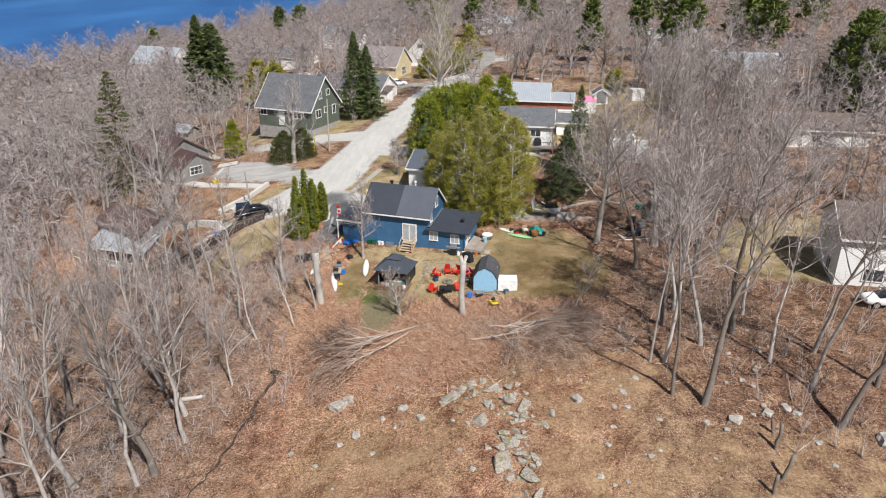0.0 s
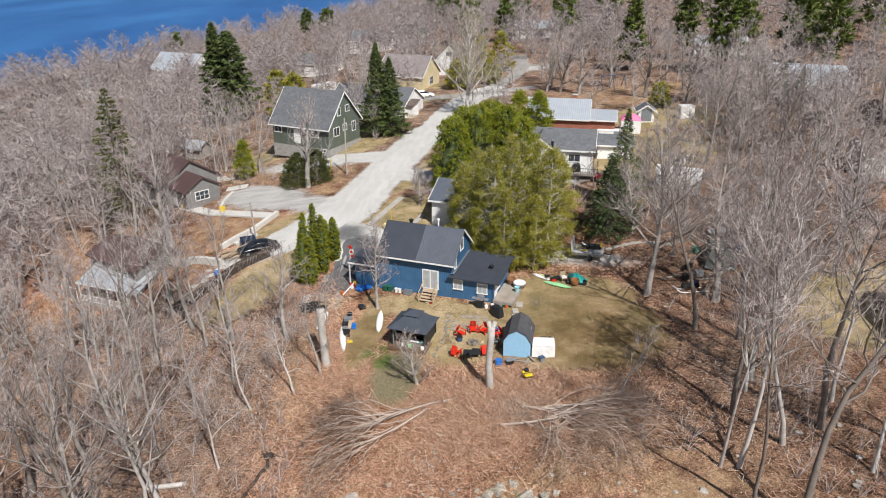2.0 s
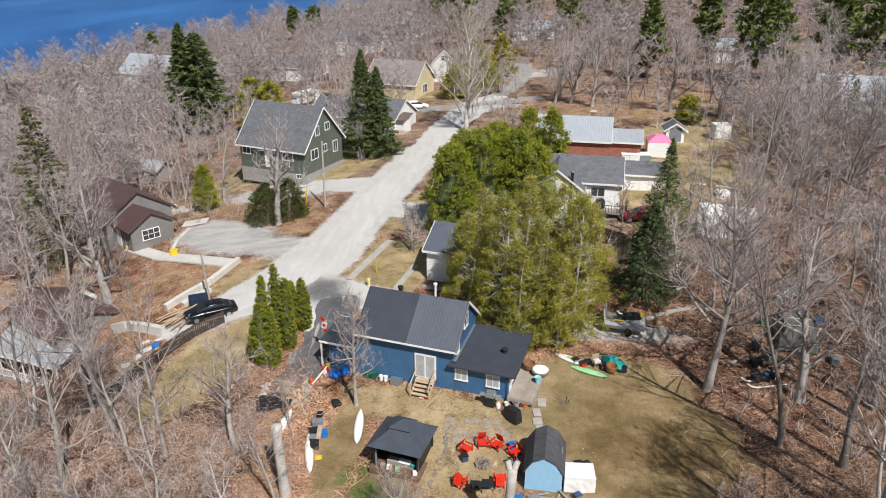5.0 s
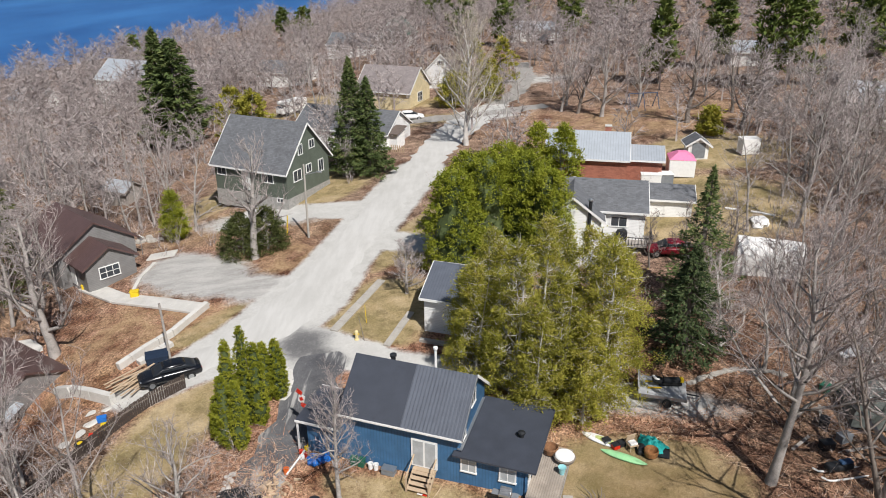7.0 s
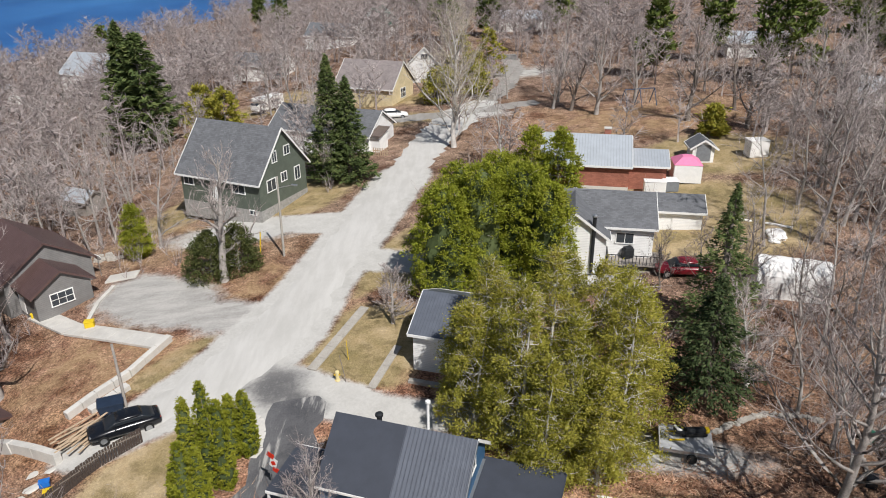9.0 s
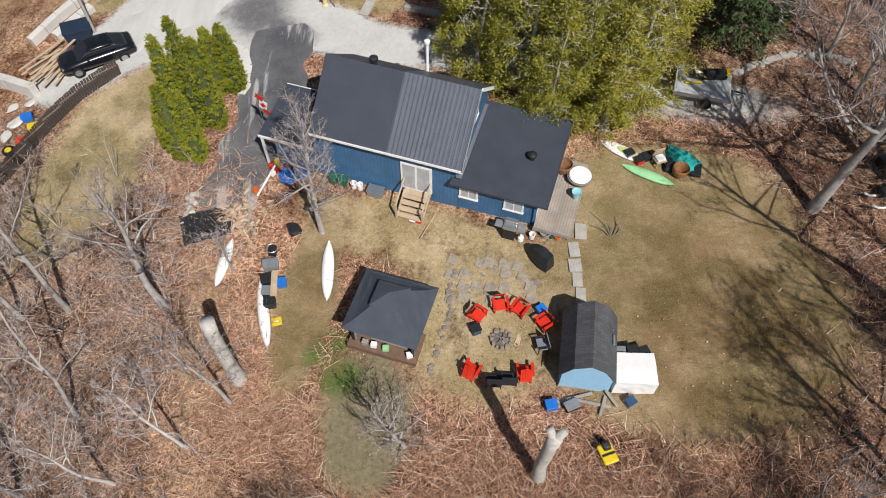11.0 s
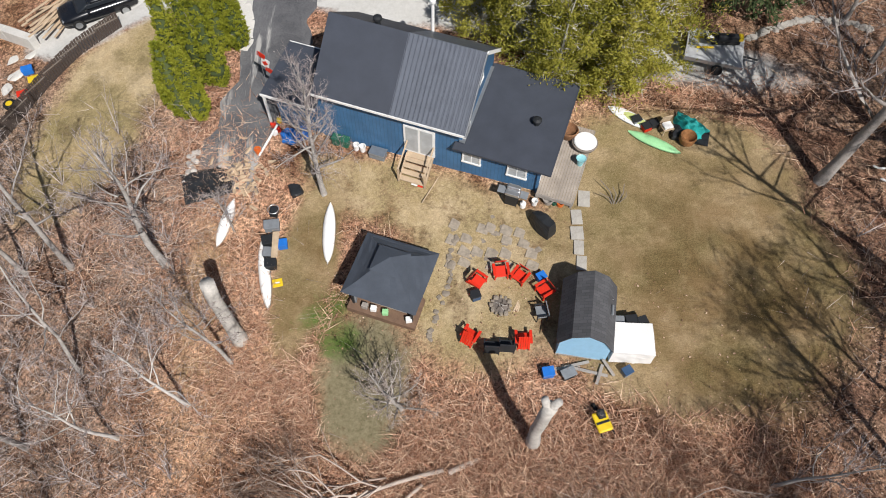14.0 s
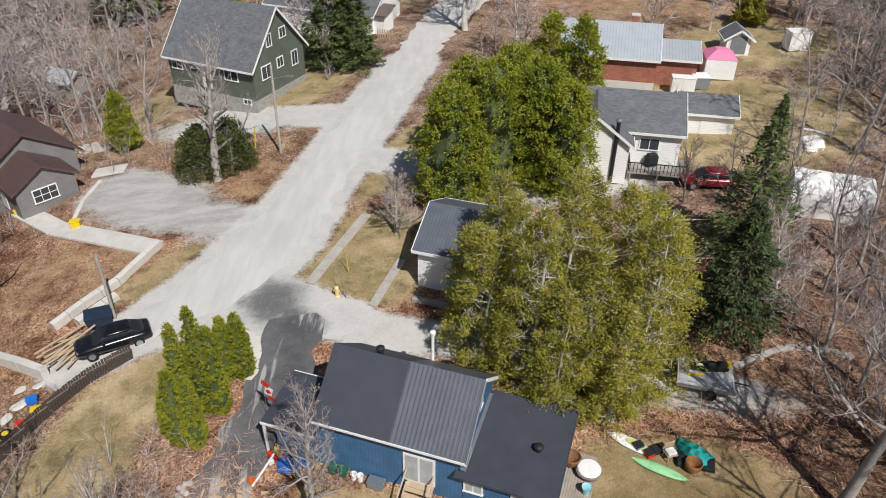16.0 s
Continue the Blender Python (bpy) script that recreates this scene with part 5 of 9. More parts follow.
def tarp_shelter():
    """Long round-topped tarp shelter."""
    ob = thing("tarp_shelter", 25.1, 94.2, gz(25.1, 94.2) - 0.2, -17, "long white round-topped tarp shelter behind bare trees", "shelter")
    arch = [(-1.7, 0.0), (1.7, 0.0), (1.7, 1.5)] + [(1.7 * math.cos(a * math.pi / 10), 1.5 + 1.35 * math.sin(a * math.pi / 10)) for a in range(1, 10)] + [(-1.7, 1.5)]
    bm = prism(bmesh.new(), arch, -2.7, 2.7)
    bmesh.ops.subdivide_edges(bm, edges=[e for e in bm.edges if abs(e.verts[0].co.y - e.verts[1].co.y) > 1], cuts=8)
    for v in bm.verts:
        v.co += Vector((0.06, 0, 0.07)) * noise.noise(v.co * 1.3)
    bmesh.ops.rotate(bm, verts=bm.verts, matrix=Matrix.Rotation(radians(90), 3, "Z"))
    part("cover", bm, M_tarpwhite, ob)
    for k in range(4):
        part("hoop", boxed((-2.6 + 1.73 * k, -1.76, 0.75), (0.06, 0.05, 1.5)), M_chrome, ob)


tarp_shelter()


# ---- woods ----
CLEAR = [(-3, 70, 14.5, 9), (5, 62, 10, 8.5), (-3, 80, 22, 6), (-15, 92, 9, 9), (-11, 110, 7, 14), (-6, 130, 7, 14), (-26, 98, 12, 8), (-22, 83, 7, 6), (-26, 119, 10, 9), (13, 104, 11, 7), (14, 119, 10, 7),
         (-9, 62, 6, 8), (-1, 48, 12, 7.5), (1, 99, 8, 8), (22, 107, 8, 6), (-42, 104, 8, 7), (-41.5, 83.5, 6.5, 5.5), (-35, 79, 3, 4), (42, 58, 9, 8), (0, 152, 14, 7), (-12, 168, 10, 9), (-14, 143, 8, 7), (-34, 176, 10, 6), (26, 124, 6, 6), (26, 95, 6, 4.5), (52, 95, 8, 6), (25, 75.5, 4, 4), (18, 57, 4.5, 9), (-48, 128, 5, 4),
         (27, 148, 12, 8), (12, 185, 12, 9), (-7, 193, 6, 8), (56, 134, 7, 6), (0, 20, 30, 22), (-8, 41, 10, 6), (14, 40, 7, 8), (-33, 88, 8, 6), (-5, 90, 6, 8), (-85, 217, 9, 7), (-34, 252, 8, 6), (18, 246, 8, 6), (-46, 217, 8, 5), (-31, 125, 7, 8), (9, 70, 8, 6), (14, 77, 5, 4), (17, 90, 4, 6), (-29, 88.5, 10, 8), (-26, 78.5, 9, 6), (25, 142, 15, 8.5), (40, 140, 8, 6), (28, 120, 8, 8), (-54, 162, 5, 5), (-19, 108, 5, 5), (18.5, 98, 6, 4), (18, 73, 6, 6), (17, 83, 5, 5)]


def open_ground(x, y):
    return any(((x - a) / p) ** 2 + ((y - b) / q) ** 2 < 1 for a, b, p, q in CLEAR)


def wood_scatter(seed, n, x0, x1, y0, y1, gap):
    rng = random.Random(seed)
    out, cells = [], set()
    for _ in range(n * 6):
        x, y = rng.uniform(x0, x1), rng.uniform(y0, y1)
        c = (int(x // gap), int(y // gap))
        if c in cells or open_ground(x, y) or float(shore(x, y)) > -12:
            continue
        cells.add(c)
        out.append((x, y))
        if len(out) == n:
            break
    return out


# leading trees near the yard
bare_tree(31, -8.7, 69.3, 9.4, 0.17, "small grey-barked bare tree in front of the blue cottage", limbs=26, subs=8, twigs=7, fine=2, fork=0.3, reach=0.8, spread=0.85, lean=(-0.06, 0.0), wander=0.03, thick=0.75, crook=0.1, bark=M_slopebark)
bare_tree(2, 16.6, 70.0, 17.0, 0.31, "large spreading bare maple at the edge of the lawn", limbs=30, subs=9, twigs=8, fine=2, fork=0.3, spread=1.2, thick=1.1, lean=(-0.02, 0.0), wander=0.04, crook=0.1, bark=M_bark)
bare_tree(12, 22.5, 68.5, 14.0, 0.36, "large bare maple leaning over a cluttered yard", limbs=18, subs=9, twigs=8, fine=2, fork=0.22, spread=1.1, lean=(0.08, 0.0), thick=1.1, bark=M_slopebark)
bare_tree(13, 17.6, 82.8, 8.0, 0.14, "grey tangled bare tree beside a dark spruce", limbs=24, subs=8, twigs=8, fine=2, fork=0.08, spread=1.5, thick=1.2, bark=M_palebark)
bare_tree(3, -16.5, 65.4, 10.0, 0.23, "leaning pale-barked bare tree above the bank", bark=M_slopebark, limbs=15, subs=7, twigs=7, fine=1, fork=0.38, spread=1.2, lean=(-0.2, 0.0))
bare_tree(4, 11.5, 55.0, 7.0, 0.09, "slim leaning bare sapling at the lawn edge", limbs=8, subs=5, twigs=6, fine=2, lean=(0.3, -0.1))
bare_tree(5, -4.0, 58.3, 5.4, 0.14, "small bushy bare shrub tree beside the gazebo", "bare_shrub", M_slopebark, twig=M_greybrush, limbs=20, subs=8, twigs=7, fine=2, fork=0.1, spread=1.0, thick=0.8, crook=0.1)
bare_tree(6, -13.2, 67.2, 5.0, 0.07, "thin bare tree by the wood pile", limbs=9, subs=5, twigs=6, fine=2, fork=0.25)
bare_tree(7, -6.5, 92.4, 5.6, 0.18, "low spreading bare apple tree on a lawn", "apple_tree", limbs=24, subs=9, twigs=8, fine=2, fork=0.2, spread=1.6)
bare_tree(8, -22.6, 101.6, 12.5, 0.42, "grey bare tree rising out of an evergreen shrub", limbs=17, subs=8, twigs=8, fine=1, fork=0.25, spread=1.0, lean=(-0.1, 0.0), bark=M_bark)
bare_tree(9, -1.4, 134.5, 18.5, 0.36, "tall pale many-limbed bare poplar beside the road", limbs=26, subs=8, twigs=7, fine=2, fork=0.08, spread=0.8, thick=2.0, bark=M_palebark, twig=M_paletwig)
bare_tree(10, 4.2, 122.0, 11.0, 0.16, "white-barked bare birch near the hedge", "birch", M_palebark, limbs=12, subs=6, twigs=7, fine=1, spread=0.5)
bare_tree(11, -37.0, 88.7, 14.0, 0.48, "large bare maple beside the parking apron", limbs=22, subs=8, twigs=7, fine=3, fork=0.22, spread=1.2)

# trunks standing on the slope, close to the way of the camera
SLOPE = [(-30, 72, 11, 0.16, -0.05), (-33, 69, 12, 0.2, 0), (-36, 73, 11, 0.18, 0), (-27, 68.5, 10, 0.15, -0.1), (-39, 68, 12, 0.2, 0), (-21.7, 41.3, 16, 0.3, -0.12), (-21.6, 48.2, 13, 0.22, -0.1), (-22.6, 40.2, 12, 0.2, -0.2), (18.9, 41.1, 15, 0.3, 0.12), (17.0, 42.3, 15, 0.16, 0.0), (17.5, 46.5, 14, 0.2, 0.02), (16.4, 46.6, 13, 0.14, 0.0), (21.0, 48.5, 13, 0.22, 0.05),
         (26.9, 38.0, 14, 0.26, 0.2), (25.3, 45.7, 13, 0.16, 0.05), (26.9, 42.1, 13, 0.18, 0.02), (29.0, 46.5, 13, 0.2, 0.05), (31.5, 42.0, 14, 0.2, 0.1), (-18.5, 51.5, 9, 0.12, -0.1), (-26, 46, 13, 0.25, -0.1), (-29, 52, 13, 0.22, 0),
         (-25, 56, 12, 0.18, -0.05), (-14.2, 58.5, 8, 0.13, -0.15), (-12.4, 60.5, 8, 0.14, -0.2), (-31, 44, 14, 0.25, -0.1), (23, 58, 12, 0.2, 0), (26, 53, 13, 0.2, 0.05), (-20, 60, 10, 0.16, -0.1), (-24, 65, 11, 0.18, -0.1),
         (18.9, 52.0, 14, 0.24, 0.05), (20.6, 54.6, 13, 0.18, 0.05), (21.5, 56.0, 14, 0.26, 0.05), (24.0, 50.0, 15, 0.3, 0.05), (19.5, 64.0, 13, 0.26, 0.05), (22.5, 62.0, 14, 0.28, 0.0),
         (-27.5, 40.5, 15, 0.28, -0.1), (-24.5, 51.5, 14, 0.24, -0.15), (-32.5, 50, 14, 0.25, -0.1), (-36, 45, 14, 0.25, 0.0), (-28, 59, 12, 0.2, -0.1), (-20.5, 45.0, 13, 0.2, -0.2), (-34, 57, 13, 0.22, 0), (-17.5, 57.0, 9, 0.13, -0.1), (-30.5, 36.5, 14, 0.25, 0.05), (-26, 35, 13, 0.2, 0.1)]
for k, (x, y, h, r, ln) in enumerate(SLOPE):
    dark = k % 4 == 1 or (x > 0 and r > 0.27)
    h *= 1.38 if x > 14 and y < 52 else 1.25 if x > 14 else 1.15 if y < 52 else 1.0
    bare_tree(100 + k, x, y, h, r * (1.0 if x < 0 and r > 0.19 else 0.82), "tall bare dark-barked tree on the leaf-covered slope" if dark else "tall bare grey-barked tree on the leaf-covered slope", group="slope trees", bark=M_darkbark if dark else M_palebark if k % 4 == 2 else M_slopebark, twig=M_darktwig if x > 14 and y > 52 or k % 5 == 0 else None, limbs=12 if x < 0 else 15, subs=6, twigs=5, fine=3, fork=0.34 if x < 0 else 0.45, reach=1.0 if x < 0 else 0.8, thick=1.0 if x < 0 else 1.35, lean=(ln * (1 if x < 0 else 0.5), 0.0), spread=0.9, wander=0.1)

# close brushy trees round the white shelter
for k, (x, y, h, r) in enumerate([(33, 98, 11, 0.2), (36, 94, 12, 0.2), (39, 99, 12, 0.2), (34, 104, 11, 0.18), (38, 106, 12, 0.2), (42, 103, 12, 0.2), (32, 109, 10, 0.16), (36, 112, 11, 0.18), (41, 111, 12, 0.2), (45, 108, 12, 0.2), (45, 97, 12, 0.2), (40, 92, 11, 0.2), (20, 80.5, 9, 0.14), (15.2, 95.4, 6, 0.09), (18.3, 94.8, 6.5, 0.1), (20.6, 96.0, 7, 0.1), (23.5, 84, 9.5, 0.15), (26.5, 79, 10, 0.16), (20.8, 77.5, 9, 0.14), (29.5, 72.5, 10, 0.17), (29, 85, 10, 0.16), (24.5, 90.3, 8, 0.13), (30, 90.5, 9, 0.15), (20.5, 92.5, 7.5, 0.12), (31, 78, 11, 0.18), (28, 66, 12, 0.2), (25, 62.5, 11, 0.16)]):
    bare_tree(240 + k, x, y, h, r, "dense brushy bare tree near the white shelter", group="brushy trees", limbs=12, subs=6, twigs=6, fine=3, fork=0.15, spread=0.85, thick=1.1, bark=M_darkbark if k % 3 else M_slopebark, twig=M_darktwig)

# broad old maples on the open leaf-strewn ground beyond the bungalows
for k, (x, y, h, r) in enumerate([(19.4, 146.2, 13, 0.34), (30.3, 138.7, 14, 0.36), (13.8, 151.5, 10, 0.25), (37.7, 142.1, 11, 0.26), (45.4, 136, 13, 0.34), (16.2, 149.5, 11, 0.28), (43.6, 121.4, 12, 0.3), (36, 133, 12, 0.3), (26, 151, 12, 0.3)]):
    bare_tree(160 + k, x, y, h, r, "broad bare maple on open leaf-strewn ground", group="village maples", limbs=16, subs=8, twigs=7, fine=1, fork=0.16, spread=0.85, thick=2.2, bark=M_darkbark if k % 2 else M_bark)

# a stand of similar trees: a few kinds, set out again and again
kinds = []
for k in range(9):
    kinds.append(bare_tree(200 + k, 60 + 5 * k, 110 + 3 * k, 11.5 + 0.5 * k, 0.19, "bare deciduous tree in the woods", group="woodland trees", limbs=11, subs=5, twigs=6, fine=3, fork=0.16 + 0.02 * k, spread=0.95, thick=1.5))
rng = random.Random(5)
spots = wood_scatter(11, 86, -72, -17, 50, 125, 3.4) + wood_scatter(13, 48, 18, 66, 50, 125, 3.6) + wood_scatter(12, 44, -80, 90, 115, 180, 6.0)
for k, (x, y) in enumerate(spots):
    s = rng.uniform(0.6, 1.12)
    c = copy_thing(kinds[k % 9], pose(x, y, gz(x, y) - 0.1, rng.uniform(-4, 4), rng.uniform(-4, 4), rng.uniform(0, 360)) @ Matrix.Diagonal((s, s, s, 1)))
    c.scale = (s, s, s * rng.uniform(0.9, 1.1))


def light_tree(w, seed):
    """A leafless tree of few pieces, 10 m high, for woods seen from afar."""
    rngl = random.Random(seed)
    top = Vector((rngl.gauss(0, 0.5), rngl.gauss(0, 0.5), 9.6))
    w.cone(Vector((0, 0, -0.3)), top, 0.2)
    for i in range(13):
        t = 0.14 + 0.8 * i / 13
        p = top * t
        az = i * 2.4 + rngl.random()
        l = 4.4 * (1.15 - 0.75 * t)
        e = p + Vector((math.cos(az) * 0.8, math.sin(az) * 0.8, rngl.uniform(0.5, 1.1))).normalized() * l
        w.cone(p, e, 0.06)
        for _ in range(17):
            b = p.lerp(e, rngl.uniform(0.15, 1.0))
            d = Vector((rngl.gauss(0, 0.7), rngl.gauss(0, 0.7), rngl.uniform(0.0, 1.0))).normalized()
            w.sliver(b, b + d * l * rngl.uniform(0.3, 0.62), 0.055, d.cross(Vector((rngl.gauss(0, 1), rngl.gauss(0, 1), 0.3))).normalized())


def far_woods(name, spots, seed, label, h0, h1):
    """Woods too far off to count, as one mesh."""
    rng = random.Random(seed)
    vs, fs = [], []
    lib = []
    for k in range(6):
        w = Wood()
        light_tree(w, seed + k)
        lib.append((np.array([tuple(p) for p in w.v]), w.f))
    for x, y in spots:
        v, f = lib[rng.randrange(6)]
        s, a = rng.uniform(h0, h1) / 10, rng.uniform(0, 6.28)
        c, q = math.cos(a), math.sin(a)
        base = len(vs)
        z = gz(x, y)
        vs += np.stack([x + s * (v[:, 0] * c - v[:, 1] * q), y + s * (v[:, 0] * q + v[:, 1] * c), z + s * v[:, 2]], -1).tolist()
        fs += [tuple(i + base for i in t) for t in f]
    me = mesh_of(name, vs, fs)
    me.materials.append(M_fartwig)
    tagged(new(name, me), label, "woods", kind="stuff")


far_woods("far_woods", wood_scatter(21, 640, -190, 260, 175, 430, 6.0), 300, "grey-brown leafless woods round the village", 9, 14)
far_woods("distant_woods", wood_scatter(22, 270, -100, 800, 430, 1000, 14.0), 320, "distant leafless woods", 12, 18)
far_woods("west_woods", wood_scatter(23, 330, -140, -50, 60, 230, 5.0), 340, "leafless woods between the village and the lake", 9, 13)

far_woods("mid_woods", wood_scatter(24, 110, -90, -46, 56, 130, 3.0) + wood_scatter(25, 160, 34, 90, 70, 140, 3.4) + wood_scatter(26, 210, -90, 110, 118, 200, 4.5), 360, "thin leafless saplings filling the woods", 5, 10)
far_woods("village_woods", wood_scatter(29, 260, -120, 40, 178, 300, 5.0), 370, "leafless trees between the village houses", 7, 12)
far_woods("shore_woods", wood_scatter(33, 330, -150, 20, 285, 500, 6.5), 390, "leafless trees along the lake shore", 7, 11)
far_woods("far_shore_woods", wood_scatter(27, 380, -800, 160, 640, 1320, 15.0), 380, "leafless woods along the far shore", 12, 18)


def far_pines(spots):
    """Dark evergreens on the far shore, too far off to count."""
    rngp = random.Random(66)
    w = Wood()
    for x, y in spots:
        z, h = gz(x, y), rngp.uniform(9, 17)
        for k in range(7):
            b = z + h * k / 8
            r = h * 0.2 * (1 - k / 8)
            for q in range(7):
                a = q * 0.9 + k
                w.cone(Vector((x, y, b + h * 0.16)), Vector((x + r * math.cos(a), y + r * math.sin(a), b)), 0.35 * r)
    me = w.mesh("far_shore_pines")
    me.materials.append(M_spruce)
    tagged(new("far_shore_pines", me), "dark evergreens along the far shore", "woods", kind="stuff")


far_pines(wood_scatter(28, 260, -800, 200, 640, 1330, 20.0))

# evergreens
spruce("spruce", 1, -16.0, 125.4, 14.7, 3.9, "tall dark green spruce beside the road", arms=330, per=66, size=0.34, droop=0.15)
spruce("spruce", 2, -13.8, 124.2, 12.4, 3.5, "dark green spruce beside the road", arms=290, per=60, size=0.34, droop=0.15)
spruce("spruce", 3, -55.0, 160.0, 20.5, 4.6, "tall dark spruce at the edge of the woods", arms=260, per=36, size=0.85, shape=0.7)
spruce("white_pine", 4, -51.5, 158.0, 18.5, 6.0, "tall dark white pine beside a spruce", None, arms=230, per=36, size=0.9, droop=-0.1, gap=0.1, shape=0.55)
spruce("spruce", 5, -47.0, 98.0, 18.0, 3.9, "loose olive-green conifer among bare trees", M_shrub, arms=170, per=34, size=0.42, gap=0.12, droop=0.1, shape=0.6)
spruce("spruce", 8, 49.0, 127.0, 7.0, 1.8, "small dark spruce among bare trees", arms=90, per=18, size=0.4)
spruce("spruce", 9, 51.5, 126.0, 6.0, 1.6, "small dark spruce among bare trees", arms=80, per=18, size=0.4)
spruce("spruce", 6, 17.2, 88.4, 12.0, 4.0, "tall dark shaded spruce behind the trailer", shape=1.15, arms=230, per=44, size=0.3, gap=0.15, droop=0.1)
# this one stands in shade, which its darker needle colour imitates
spruce("spruce", 7, 14.8, 82.6, 8.8, 3.6, "low spruce beside the tall cedars, its needles coloured dark for shade", M_shadespruce, arms=220, per=40, size=0.3)
cedar("small_cedar", 21, -33.9, 109.6, 5.8, 1.4, 260, 34, 0.2, M_hedge, "cone-shaped yellow-green cedar on a bank", 0.5)
cedar("evergreen_shrub", 22, -24.2, 103.0, 4.4, 2.1, 240, 40, 0.2, M_shrub, "bushy dark evergreen round a bare trunk", 0.6, skirt=0.8)
cedar("evergreen_shrub", 23, -21.8, 103.6, 4.6, 2.1, 240, 40, 0.2, M_shrub, "bushy dark evergreen beneath a bare trunk", 0.6, skirt=0.8)
cedar("roadside_cedar", 24, 6.6, 114.8, 8.0, 2.4, 240, 34, 0.28, M_hedge, "green cedar beside the brick house", 0.6)
cedar("roadside_cedar", 25, 9.4, 113.4, 8.0, 2.3, 240, 34, 0.28, M_hedge, "green cedar beside the brick house", 0.6)
cedar("roadside_cedar", 26, -40.0, 152.0, 10.0, 3.0, 140, 24, 0.6, M_cedar, "olive cedar behind the green house", 0.7)
cedar("roadside_cedar", 27, -36.0, 150.0, 9.0, 3.0, 140, 24, 0.6, M_cedar, "olive cedar behind the green house", 0.7)
cedar("roadside_cedar", 28, -4.0, 160.0, 6.0, 2.4, 110, 24, 0.6, M_cedar, "olive cedar before a white gabled house", 0.7)
for k, (x, y, h, r) in enumerate([(63, 110, 12.5, 5.0), (69, 106, 12, 5.0), (67, 116, 13.5, 5.0), (73, 112, 13, 5.0)]):
    cedar("white_pine", 140 + k, x, y, h, r, 190, 40, 0.7, M_pine, "broad dark green white pine", 1.0, "broad pines", skirt=0.4, top=0.6)
for k, (x, y, h, r) in enumerate([(33, 167.3, 14.5, 3.1), (46.3, 176, 16, 3.0), (48, 156, 17, 4.2), (52, 158, 16, 3.8), (25.2, 229.4, 16, 4.2), (14.6, 268, 17, 4.2), (-3, 232, 21, 4.5), (-12, 300, 15, 4.5), (70, 170, 19, 4.4), (64, 160, 17, 3.6), (66, 150, 15, 3.4), (80, 200, 19, 4.5), (92, 186, 18, 4.5), (60, 222, 19, 5), (40, 245, 18, 4.6), (5, 330, 18, 5), (110, 240, 20, 5),
                                  (-75, 330, 13, 4), (-60, 300, 14, 4), (-105, 260, 12, 4), (30, 360, 20, 5), (120, 300, 20, 5), (75, 300, 18, 5), (-32, 345, 15, 5), (50, 330, 19, 5), (-18, 318, 14, 4.5), (84, 260, 18, 5), (8, 236, 13, 3.6)]):
    cedar("pine", 30 + k, x, y, h, r, 100, 18, 1.0, M_pine, "tall full-crowned green pine among leafless trees", 1.0, "village pines", skirt=-0.6 if k % 3 else 0.2, top=0.7, boughs=36, bare=0.2)
for k, (x, y, h, r) in enumerate([(0.5, 178, 9, 3.0), (5.5, 180, 9, 3.2), (-2.5, 165, 5, 2.6), (2.5, 164, 5, 2.4), (31, 131, 4, 1.6)]):
    cedar("garden_cedar", 190 + k, x, y, h, r, 110, 26, 0.5, M_cedar, "yellowish green cedar beside a village house", 0.7, "garden cedars", skirt=0.5, boughs=34, bare=0.03)


# ---- the yard ----
DECK_Z = 0.82     # top of the side deck


def adirondack():
    """Slatted resin lounge chair, facing its own -y."""
    ob = thing("adirondack_chair", 0, 0, 0, 0, "red resin adirondack chair on dry lawn", "chair", "chairs round the fire pit")
    part("seat", box(bmesh.new(), (0, -0.02, 0.33), (0.52, 0.56, 0.04), 0, 0.01, 12), M_red, ob)
    for k in range(5):
        part("back_slat", boxed((-0.22 + 0.11 * k, 0.36, 0.62), (0.1, 0.03, 0.74 + 0.07 * (1 - abs(k - 2) / 2)), 0, 0.01, 24), M_red, ob)
    for s in (-1, 1):
        part("armrest", boxed((s * 0.34, 0.0, 0.53), (0.14, 0.68, 0.03), 0, 0.01), M_red, ob)
        part("front_leg", boxed((s * 0.31, -0.27, 0.26), (0.05, 0.09, 0.52)), M_red, ob)
        part("side_rail", boxed((s * 0.27, 0.1, 0.2), (0.04, 0.85, 0.1), 0, 0, -16), M_red, ob)
    return ob


first = adirondack()
RED = [(-0.62, 64.25, 55), (0.48, 64.75, 8), (1.4, 64.5, -35), (2.55, 63.75, -55), (-0.93, 61.55, 150), (1.5, 61.35, 182)]
for k, (x, y, a) in enumerate(RED):
    m = pose(x, y, gz(x, y) + 0.01, 0, 0, a)
    if k == 0:
        first.matrix_basis = m
    else:
        copy_thing(first, m)


def camp_chair(x, y, a, mat, label, w=0.62):
    ob = thing("garden_chair", x, y, None, a, label, "chair", "dark garden chairs")
    part("seat", boxed((0, 0, 0.42), (w, 0.5, 0.05), 0, 0.015), mat, ob)
    part("backrest", boxed((0, 0.28, 0.7), (w, 0.05, 0.55), 0, 0.015, 14), mat, ob)
    for s in (-1, 1):
        part("armrest", boxed((s * w / 2, 0, 0.62), (0.06, 0.55, 0.04)), M_black, ob)
        for q in (-0.24, 0.24):
            part("leg", boxed((s * w / 2, q, 0.3), (0.04, 0.04, 0.6)), M_black, ob)
    return ob


camp_chair(2.35, 62.6, -80, M_grey, "grey folding garden chair near the fire pit")
camp_chair(0.05, 60.95, 178, M_black, "black metal garden chair near the fire pit", 0.7)
